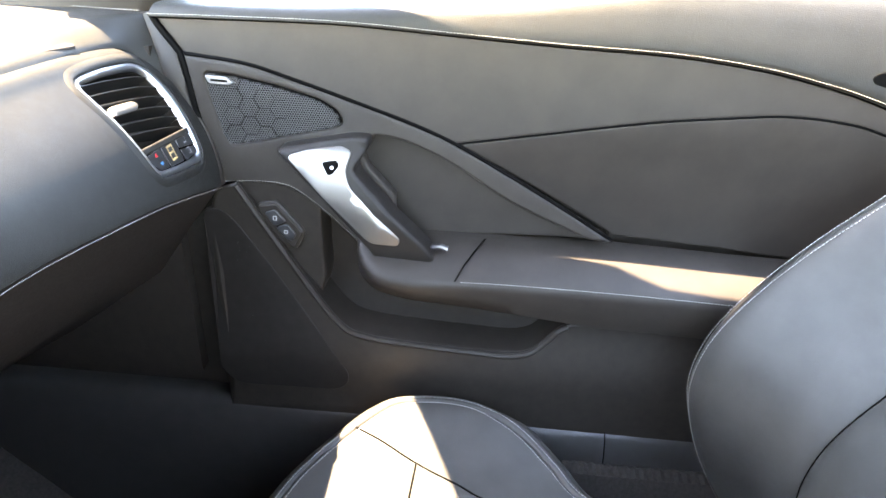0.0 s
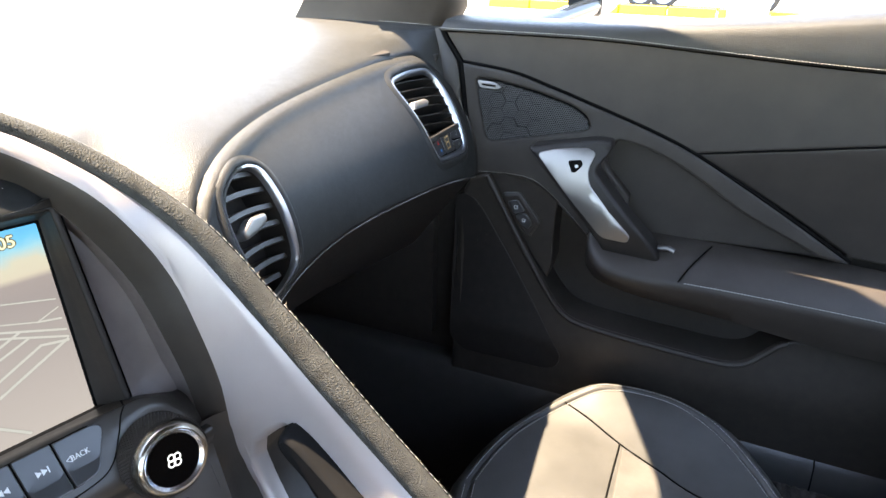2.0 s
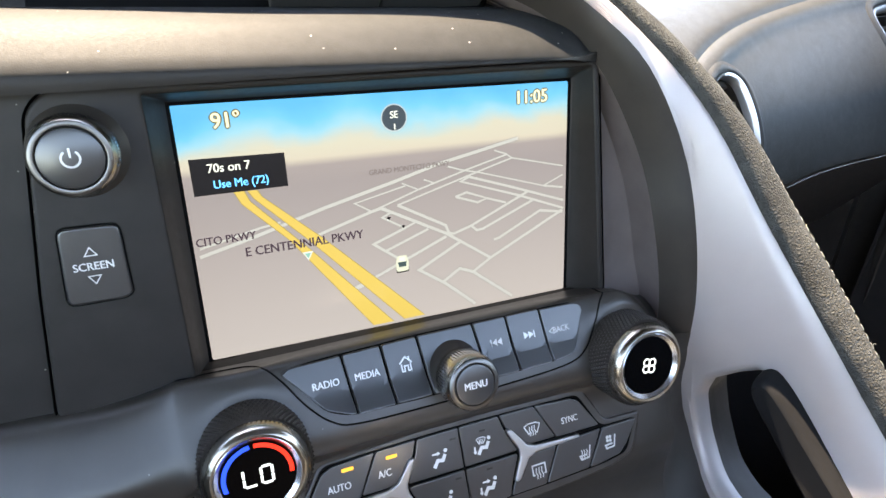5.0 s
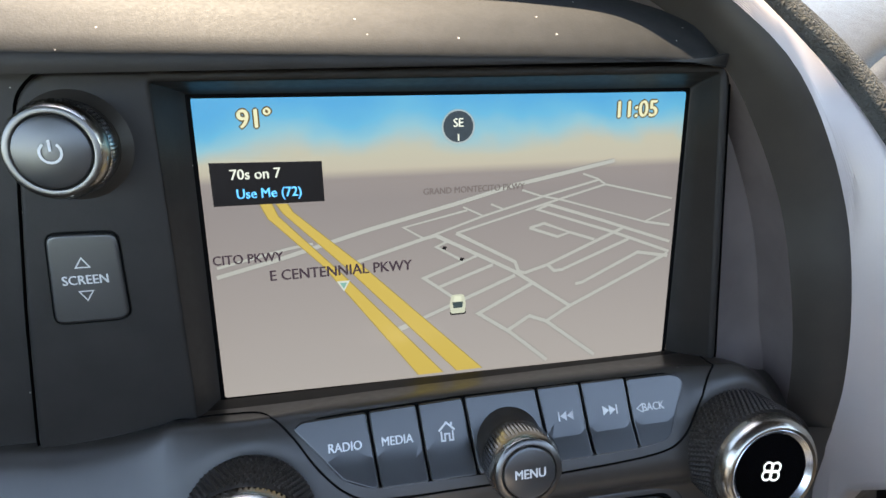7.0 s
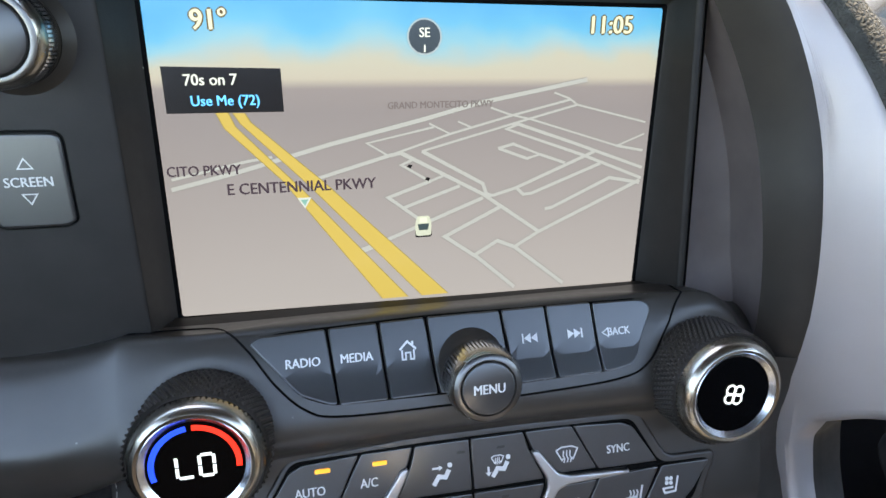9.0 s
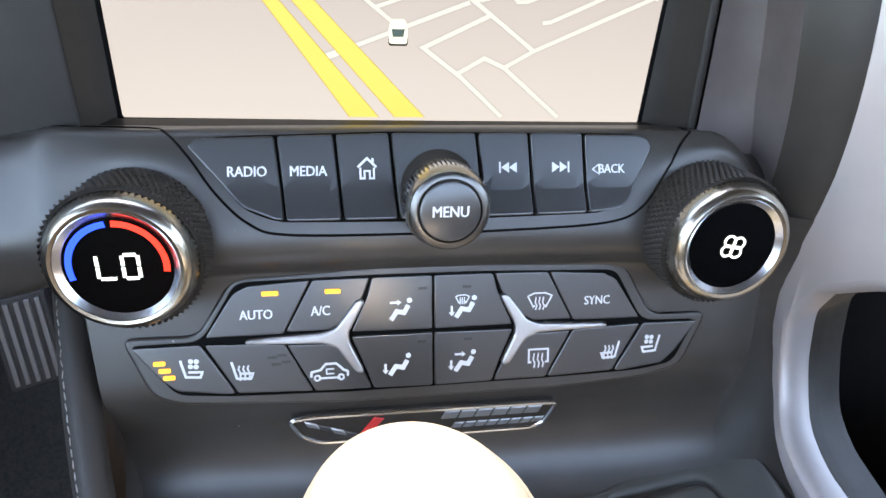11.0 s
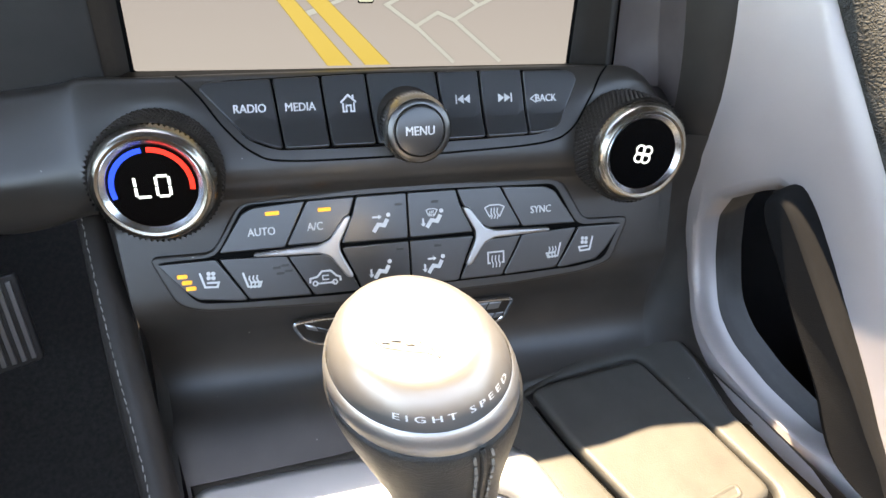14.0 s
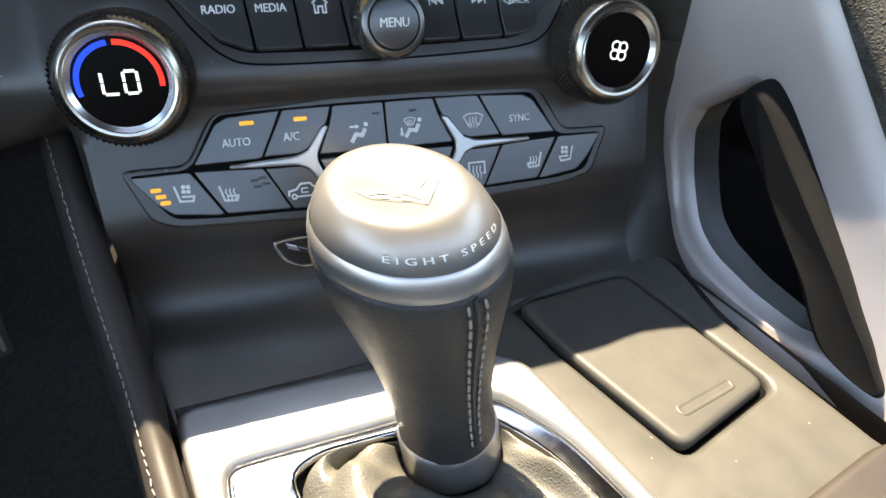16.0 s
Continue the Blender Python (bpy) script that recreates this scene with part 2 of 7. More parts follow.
def fill(bm, surf, outline, h, step, holes=()):
    """A sheet over the outline, bent onto the surface surf(u, v, h)."""
    loops = [outline, *holes]
    pts, edges = [], []
    for c in loops:
        n0 = len(pts)
        pts += [Vector((p.x, p.y)) for p in c]
        edges += [(n0 + i, n0 + (i + 1) % len(c)) for i in range(len(c))]
    if step:
        xs, ys = [p.x for p in outline], [p.y for p in outline]
        nx, ny = int((max(xs) - min(xs)) / step), int((max(ys) - min(ys)) / step)
        near = step * 0.45
        for i in range(1, nx + 1):
            for j in range(1, ny + 1):
                q = Vector((min(xs) + (i - 0.5 + 0.25 * (j % 2)) * (max(xs) - min(xs)) / nx, min(ys) + (j - 0.5) * (max(ys) - min(ys)) / ny))
                if inside(q, outline) and not any(inside(q, c) for c in holes) and min((q - p).length for c in loops for p in c) > near:
                    pts.append(q)
    co, _, faces, *_ = geometry.delaunay_2d_cdt(pts, edges, [], 1, 1e-6)
    vs = [bm.verts.new(surf(p.x, p.y, h)) for p in co]
    for f in faces:
        m = sum((co[i] for i in f), Vector((0, 0))) / len(f)
        if not any(inside(m, c) for c in holes):
            bm.faces.new([vs[i] for i in f])


def strip(bm, a, b, closed=True):
    n = len(a)
    for i in range(n if closed else n - 1):
        j = (i + 1) % n
        bm.faces.new((a[i], a[j], b[j], b[i]))


def panel(outline, surf, h=2.0, r=0.8, step=8.0, base=0.0, holes=(), bm=None, steps=3):
    """A raised pad over an outline: side walls from base to h with an edge rounded by r. Holes get walls down to base."""
    bm = bm or bmesh.new()
    c = [Vector(p[:2]) for p in outline]
    if area(c) < 0:
        c.reverse()
    rings = [[bm.verts.new(surf(p.x, p.y, base)) for p in c]]
    last = c
    for k in range(steps + 1):
        t = math.pi / 2 * k / steps
        last = inset(c, r * (1 - math.cos(t)) + 0.001)
        rings.append([bm.verts.new(surf(p.x, p.y, h - r + r * math.sin(t))) for p in last])
    last = inset(c, 1.3 * r + 0.001)
    rings.append([bm.verts.new(surf(p.x, p.y, h)) for p in last])
    for a, b in zip(rings, rings[1:]):
        strip(bm, a, b)
    inner = []
    for hole in holes:
        q = [Vector(p[:2]) for p in hole]
        if area(q) < 0:
            q.reverse()
        low = [bm.verts.new(surf(p.x, p.y, base)) for p in q]
        walls = [low]
        for k in range(steps + 1):
            t = math.pi / 2 * k / steps
            g = inset(q, -r * (1 - math.cos(t)) - 0.001)
            walls.append([bm.verts.new(surf(p.x, p.y, h - r + r * math.sin(t))) for p in g])
        for a, b in zip(walls, walls[1:]):
            strip(bm, b, a)
        inner.append(g)
    fill(bm, surf, last, h, step, inner)
    bmesh.ops.remove_doubles(bm, verts=bm.verts, dist=2e-6)
    return bm


def loft(rows, closed=False, bm=None):
    bm = bm or bmesh.new()
    vs = [[bm.verts.new(p) for p in row] for row in rows]
    for a, b in zip(vs, vs[1:]):
        strip(bm, a, b, closed)
    return bm


def sweep(path, profile, up=Vector((0, 0, 1)), closed_profile=True, caps=True, bm=None, scale=None):
    """A 2D profile (side, up) drawn along a path."""
    bm = bm or bmesh.new()
    path = [Vector(p) for p in path]
    rows = []
    for i, p in enumerate(path):
        t = (path[min(i + 1, len(path) - 1)] - path[max(i - 1, 0)]).normalized()
        u = up if isinstance(up, Vector) else up(i)
        s = t.cross(u).normalized()
        w = s.cross(t)
        k = scale(i / max(len(path) - 1, 1)) if scale else 1
        rows.append([bm.verts.new(p + s * a * k + w * b * k) for a, b in profile])
    for a, b in zip(rows, rows[1:]):
        strip(bm, a, b, closed_profile)
    if caps and closed_profile:
        bm.faces.new(rows[0])
        bm.faces.new(rows[-1][::-1])
    return bm


def tube(path, r, n=8, bm=None, scale=None):
    ring = [(r * math.cos(2 * math.pi * k / n), r * math.sin(2 * math.pi * k / n)) for k in range(n)]
    path = [Vector(p) for p in path]
    d = (path[-1] - path[0]).normalized()
    up = Vector((0, 0, 1)) if abs(d.z) < 0.9 else Vector((0, 1, 0))
    return sweep(path, ring, up, bm=bm, scale=scale)


def lathe(profile, surf, n=48, bm=None, cx=0.0, cy=0.0):
    """A turned body: profile of (radius, height) on the surface's normal at (cx, cy)."""
    bm = bm or bmesh.new()
    rows = []
    for r, h in profile:
        if r < 1e-6:
            rows.append([bm.verts.new(surf(cx, cy, h))] * n)
        else:
            rows.append([bm.verts.new(surf(cx + r * math.cos(2 * math.pi * k / n), cy + r * math.sin(2 * math.pi * k / n), h)) for k in range(n)])
    for a, b in zip(rows, rows[1:]):
        for i in range(n):
            j = (i + 1) % n
            q = []
            for v in (a[i], a[j], b[j], b[i]):
                if v not in q:
                    q.append(v)
            if len(q) > 2:
                bm.faces.new(q)
    return bm


def stitches(path, length=3.0, gap=1.4, r=0.45, lift=0.3, up=Vector((0, 0, 1)), bm=None):
    """A row of short threads along a path, millimetres."""
    bm = bm or bmesh.new()
    pts = [Vector(p) for p in path]
    total = sum((b - a).length for a, b in zip(pts, pts[1:]))
    n = max(int(total * 1000 / (length + gap)), 2)
    even = resample(pts, n * 4 + 1)
    for i in range(n):
        a, b = even[4 * i], even[4 * i + 3]
        d = (b - a).normalized()
        s = d.cross(up).normalized()
        w = s.cross(d)
        rr, rows = r * 0.001, []
        jit = s * random.uniform(-0.15, 0.15) * 0.001
        for f, k in ((0.0, 0.35), (0.2, 1.0), (0.8, 1.0), (1.0, 0.35)):
            p = a.lerp(b, f) + w * (lift * 0.001) + jit * (1 if f < 0.5 else -1)
            rows.append([bm.verts.new(p + (s * math.cos(t) + w * math.sin(t)) * rr * k) for t in (0, 1.571, 3.142, 4.712)])
        for x, y in zip(rows, rows[1:]):
            strip(bm, x, y)
    return bm


def frame_surf(origin, u, v, n, unit=0.001):
    o, u, v, n = Vector(origin), Vector(u), Vector(v), Vector(n)
    return lambda a, b, h=0.0: o + (u * a + v * b + n * h) * unit


def lettering(text, size, surf, x, y, h=0.3, bold=0.022, width=1.0, align="CENTER", bm=None):
    """Words in the built-in font as raised letters on a surface; size: height of a line in millimetres."""
    bm = bm or bmesh.new()
    cu = bpy.data.curves.new("words", "FONT")
    cu.body, cu.align_x, cu.align_y, cu.size, cu.offset, cu.resolution_u = text, align, "CENTER", size, 0.0, 3
    ob = new("words", cu)
    me = bpy.data.meshes.new_from_object(ob.evaluated_get(bpy.context.evaluated_depsgraph_get()))
    t = bmesh.new()
    t.from_mesh(me)
    # three layers a hair apart make the strokes bold
    for k in (-1, 0, 1) if bold else (0,):
        made = {v: bm.verts.new(surf(x + v.co.x * width + k * bold * size, y + v.co.y + k * bold * size * 0.4, h + 0.015 * k)) for v in t.verts}
        for f in t.faces:
            bm.faces.new([made[v] for v in f.verts])
    t.free()
    bpy.data.objects.remove(ob)
    bpy.data.meshes.remove(me)
    bpy.data.curves.remove(cu)
    return bm


def stroke(points, width, surf, h=0.3, bm=None, closed=False):
    """A flat line of even width on a surface."""
    bm = bm or bmesh.new()
    pts = [Vector(p[:2]) for p in points]
    n, rows = len(pts), []
    for i, p in enumerate(pts):
        a = pts[i - 1] if (i or closed) else p
        b = pts[(i + 1) % n] if (i < n - 1 or closed) else p
        e = (p - a).normalized() if (p - a).length > 1e-9 else (b - p).normalized()
        f = (b - p).normalized() if (b - p).length > 1e-9 else e
        t = (e + f)
        t = t.normalized() if t.length > 1e-6 else e
        o = Vector((-t.y, t.x)) * width / 2 / max(0.5, t.dot(e))
        rows.append((bm.verts.new(surf(p.x + o.x, p.y + o.y, h)), bm.verts.new(surf(p.x - o.x, p.y - o.y, h))))
    for i in range(n if closed else n - 1):
        a, b = rows[i], rows[(i + 1) % n]
        bm.faces.new((a[0], a[1], b[1], b[0]))
    return bm


def blob(points, surf, h=0.3, bm=None):
    """A flat filled shape on a surface."""
    bm = bm or bmesh.new()
    fill(bm, surf, [Vector(p[:2]) for p in points], h, 0)
    return bm


# ---- the shell of the car ----
def box(bm, x0, x1, y0, y1, z0, z1):
    m = Matrix.Translation(((x0 + x1) / 2, (y0 + y1) / 2, (z0 + z1) / 2)) @ Matrix.Diagonal((x1 - x0, y1 - y0, z1 - z0, 1))
    bmesh.ops.create_cube(bm, size=1, matrix=m)
    return bm


def setting(name, bm, mat, label, smooth=38):
    return tagged(mesh_object(name, bm, mat, smooth), label, name.split("_")[0], kind="structure")


def build_shell():
    bm = bmesh.new()
    rows = []
    for y in (-0.9, -0.3, 0.3, 0.62, 0.80, 1.0):
        lift = max(0, y - 0.62) * 0.9
        rows.append([(x, y, lift + 0.015 * math.cos(x * 9) + (0.30 if abs(x) > 0.74 else 0)) for x in (-0.85, -0.74, -0.73, -0.5, -0.2, 0.1, 0.4, 0.6, 0.73, 0.74, 0.85)])
    setting("floor", loft(rows), carpet, "black carpeted car floor and footwell")
    # bulkhead and far sides that close the cabin
    # the second box is an unseen cover, added against sun leaking into the footwell
    setting("firewall", box(box(bmesh.new(), -0.86, 0.86, 0.98, 1.0, 0.0, 0.74), -0.86, 0.86, 0.86, 0.979, 0.72, 0.782), carpet, "black carpeted firewall at the front of the footwell, with unseen sun cover")
    setting("rear_wall", box(bmesh.new(), -0.86, 0.86, -0.72, -0.70, 0.0, 1.04), leather_smooth, "black rear bulkhead behind the seats")
    setting("door_driver_side", box(bmesh.new(), -0.86, -0.80, -0.70, 0.98, 0.0, 0.80), leather, "black driver's side door, closed")
    setting("sill", box(bmesh.new(), 0.80, 0.86, -0.70, 0.98, 0.0, 0.30), hard_plastic, "black door sill wall under the passenger door")
    # side of the footwell ahead of the door
    bm = box(bmesh.new(), 0.742, 0.80, 0.37, 0.985, 0.0, 0.765)
    box(bm, 0.722, 0.741, 0.435, 0.985, 0.31, 0.770)
    setting("jamb", box(bmesh.new(), 0.746, 0.86, 0.447, 0.80, 0.30, 0.796), hard_plastic, "black jamb between the dashboard and the door")
    setting("kick_panel", bm, hard_plastic, "black side panel of the footwell ahead of the door")
    # roof panel with its header, unseen; its edges are set to shape the sun patches
    rows = []
    for f, z, half in ((0.0, 1.130, 0.694), (0.06, 1.150, 0.716), (0.15, 1.165, 0.717), (0.234, 1.172, 0.706), (0.306, 1.178, 0.696), (0.39, 1.184, 0.690), (0.43, 1.185, 0.685), (0.462, 1.185, 0.676), (0.5, 1.185, 0.668), (0.7, 1.185, 0.664), (0.96, 1.172, 0.66), (1.02, 1.168, 0.66)):
        row = []
        for k in range(-8, 9):
            x = half * k / 8 + (0.045 * k / 8 if k > 0 else 0)
            front = 0.465 - 0.04 * min(max((x - 0.3) / 0.15, 0), 1) + 0.36 * max(0, abs(x) - 0.515) - 0.07 * max(0, 1 - (x / 0.26) ** 2)
            row.append((x, front + (-0.24 - front) * f, z - 0.03 * abs(k / 8) ** 3))
        rows.append(row)
    low = loft([[Vector(p) - Vector((0, 0, 0.03)) for p in r] for r in rows])
    loft(rows, bm=low)
    setting("ceiling", low, leather_smooth, "unseen black headliner, its outline set to shape sun patches and fill light")
    # windscreen pillars, broad at the dash corner and slimmer at the roof
    for side in (1, -1):
        rows = []
        for rear, fore, inner, z in ((0.466, 0.74, 0.768, 0.770), (0.452, 0.72, 0.768, 0.800), (0.436, 0.70, 0.765, 0.826), (0.43, 0.66, 0.752, 0.90), (0.42, 0.64, 0.728, 1.0), (0.40, 0.665, 0.704, 1.08), (0.38, 0.69, 0.700, 1.13)):
            rows.append([Vector((side * x, y, z)) for x, y in ((inner + 0.05, rear - 0.01), (inner + 0.012, rear), (inner, rear + 0.02), (inner - 0.004, (rear + fore) / 2), (inner + 0.004, fore - 0.02), (inner + 0.03, fore), (inner + 0.07, fore), (inner + 0.075, rear + 0.02))])
        setting("pillar", loft(rows, closed=True), leather_smooth, "black padded windscreen pillar", 50)
    # unseen blocks on the driver's side, added to keep sun off the stack
    bm = box(bmesh.new(), -0.80, -0.19, 0.56, 0.98, 0.55, 0.80)
    box(bm, -0.60, -0.162, 0.445, 0.60, 0.70, 0.845)
    setting("dash_driver_side", bm, leather, "unseen black blocks in place of the driver side dashboard, added to stop sun")


build_shell()


# ---- the dashboard on the passenger side ----
SEAM = [(0.170, 0.372, 0.575), (0.205, 0.372, 0.612), (0.245, 0.372, 0.638), (0.30, 0.372, 0.656), (0.38, 0.370, 0.660), (0.50, 0.369, 0.647), (0.60, 0.368, 0.632), (0.718, 0.368, 0.606)]
LIP = [(0.176, 0.380, 0.640), (0.186, 0.384, 0.690), (0.200, 0.392, 0.728), (0.228, 0.404, 0.752), (0.290, 0.424, 0.765), (0.38, 0.440, 0.772), (0.52, 0.453, 0.776), (0.640, 0.457, 0.776), (0.700, 0.450, 0.769), (0.726, 0.424, 0.735)]
SEAM_C, LIP_C = resample(curve(SEAM, 24), 193), resample(curve(LIP, 24), 193)


def dash_face(a, b, h=0.0):
    """The front of the dashboard: a from its inner end (0) to the door (1), b from the lower seam (0) to the lip (1), h millimetres outwards."""
    k = min(max(a, 0), 1) * 192
    i = min(int(k), 191)
    low, top = SEAM_C[i].lerp(SEAM_C[i + 1], k - i), LIP_C[i].lerp(LIP_C[i + 1], k - i)
    p = low.lerp(top, b)
    out = Vector((0.0, -0.9, 0.43))
    roll = 0.0035 * math.exp(-((b - 0.935) / 0.045) ** 2) - 0.003 * math.exp(-((b - 1.01) / 0.025) ** 2)
    return p + out * (0.016 * math.sin(math.pi * min(max(b, 0), 1)) ** 0.8 + roll + h * 0.001)


VENT_R = [(0.724, 0.85), (0.82, 0.875), (0.928, 0.875), (0.944, 0.70), (0.946, 0.44), (0.950, 0.20), (0.876, 0.165), (0.770, 0.150)]
VENT_L = [(0.180, 0.86), (0.242, 0.88), (0.278, 0.80), (0.264, 0.44), (0.248, 0.08), (0.204, 0.035), (0.162, 0.08), (0.146, 0.40), (0.156, 0.70)]


def vent_outline(shape, grow=1.0, wide=0.9):
    """An outline on the dash face, shrunk by some millimetres."""
    c = rounded([(x * 600, y * 120) for x, y in shape], 11, 8)
    c = resample([p.to_3d() for p in c + c[:1]], 81)[:-1]
    for _ in range(5):
        c = [(c[i - 1] + c[i] * 2 + c[(i + 1) % 80]) / 4 for i in range(80)]
    c = [Vector((p.x, p.y)) for p in c]
    c = inset(c if area(c) > 0 else c[::-1], grow)
    # the frame is broader on its outer side
    lo, hi = min(p.x for p in c), max(p.x for p in c)
    c = [Vector((p.x - wide * grow * max(0, (p.x - lo) / (hi - lo) - 0.35), p.y)) for p in c]
    return [Vector((p.x / 600, p.y / 120)) for p in c]


def face_mm(a0, b0):
    """A surface in millimetres along and up the dash face, round one of its points."""
    return lambda u, v, h=0.0: dash_face(a0 + u / 600, b0 + v / 120, h)


def build_dash():
    dash = thing("dashboard", "black leather-wrapped dashboard with two air vents", "dashboard", (0.45, 0.4, 0.65))
    holes = [vent_outline(VENT_R, 0), vent_outline(VENT_L, 0)]
    bm = bmesh.new()
    edge = [Vector((k / 30, 0)) for k in range(30)] + [Vector((1, k / 10)) for k in range(10)] + [Vector((1 - k / 30, 1)) for k in range(30)] + [Vector((0, 1 - k / 10)) for k in range(10)]
    fill(bm, dash_face, edge, 0.0, 0.03, holes)
    part("front_pad", bm, dash_leather, dash, "grained black leather front pad", 60)
    # top pad from the lip forward to the windscreen; its outer end climbs to the door's cap
    crest = resample(curve([(0.150, 0.46, 0.740), (0.165, 0.47, 0.772), (0.22, 0.50, 0.785), (0.36, 0.55, 0.792), (0.52, 0.56, 0.796), (0.655, 0.52, 0.799), (0.705, 0.475, 0.802), (0.742, 0.446, 0.803)], 8), 193)
    far = resample(curve([(0.05, 1.0, 0.79), (0.30, 1.02, 0.80), (0.60, 0.98, 0.80), (0.83, 0.84, 0.80), (0.79, 0.66, 0.803), (0.752, 0.455, 0.804)], 8), 193)
    rows = [[dash_face(i / 192, 0.995, -2.5) for i in range(193)]]
    for t in (0.0, 0.012, 0.03, 0.06, 0.12, 0.25, 0.45, 0.7, 0.9, 1.0):
        lift = 0.0045 * (1 - math.exp(-t / 0.022)) * (1 - t) + 0.004 * math.sin(math.pi * t)
        rows.append([p.lerp(q, t) + Vector((0, 0.0005, lift - 0.001)) for p, q in zip(LIP_C, crest)])
    for k in range(1, 6):
        rows.append([p.lerp(q, k / 5) for p, q in zip(crest, far)])
    part("top_pad", loft(rows), dash_leather, dash, "smooth black leather top pad in full sun", 60)
    seam = [p + Vector((-0.004, -0.002, 0.0012)) for p in far[104:]]
    part("stitching", stitches(seam, 3.0, 1.4, 0.45), thread, dash, "fine grey seam thread")
    # end cap between the dash and the door
    rows = [[dash_face(1, k / 8, 0) for k in range(9)] + [LIP_C[-1].lerp(crest[-1], 0.5), crest[-1].copy(), far[-1].copy()]]
    end = rows[0]
    def brim(p):
        z = p.z * 1000
        front = 374 + (z - 604) * 26 / 156 if z < 760 else 400 + (z - 760) * 32 / 46
        return Vector((max(p.x + 0.003, 0.729), min(p.y - 0.001, front * 0.001 + 0.005), p.z))
    rows.append([p.lerp(brim(p), 0.5) + Vector((-0.002, -0.001, 0.001)) for p in end])
    for d in ((-0.0012, 0.0, 0.0), (0.0012, 0.0008, -0.0005), (0.004, 0.005, -0.001), (0.008, 0.04, -0.002)):
        rows.append([brim(p) + Vector(d) for p in end])
    part("end_cap", loft(rows), hard_plastic, dash, "", 60)
    # underside, curving away into the footwell
    rows = [[p + Vector((0, 0.0006, -0.0006)) for p in SEAM_C]]
    for dy, dz in ((0.010, -0.010), (0.045, -0.055), (0.10, -0.13), (0.25, -0.24), (0.50, -0.30)):
        rows.append([p + Vector((0, dy, dz)) for p in SEAM_C])
    part("lower_pad", loft(rows), hard_plastic, dash)
    part("stitching", stitches([p + Vector((0, -0.0012, -0.002)) for p in SEAM_C], 2.4, 0.8, 0.42, up=Vector((0, -1, 0.3))), pale_thread, dash, "fine grey seam thread")
    tab_at = Vector((0.606, 0.470, 0.7835))
    surf = frame_surf(tab_at, (0.98, -0.17, 0.0), (0.17, 0.96, 0.16), (0, -0.16, 0.98))
    part("cover_tab", panel(rounded([(-27, -9), (24, -9), (28, 0), (20, 10), (-22, 10)], 6), surf, 0.9, 0.9, 0, -2), leather, dash, "small flush sensor cover")
    build_vent(dash, VENT_R, True)
    build_vent(dash, VENT_L, False)


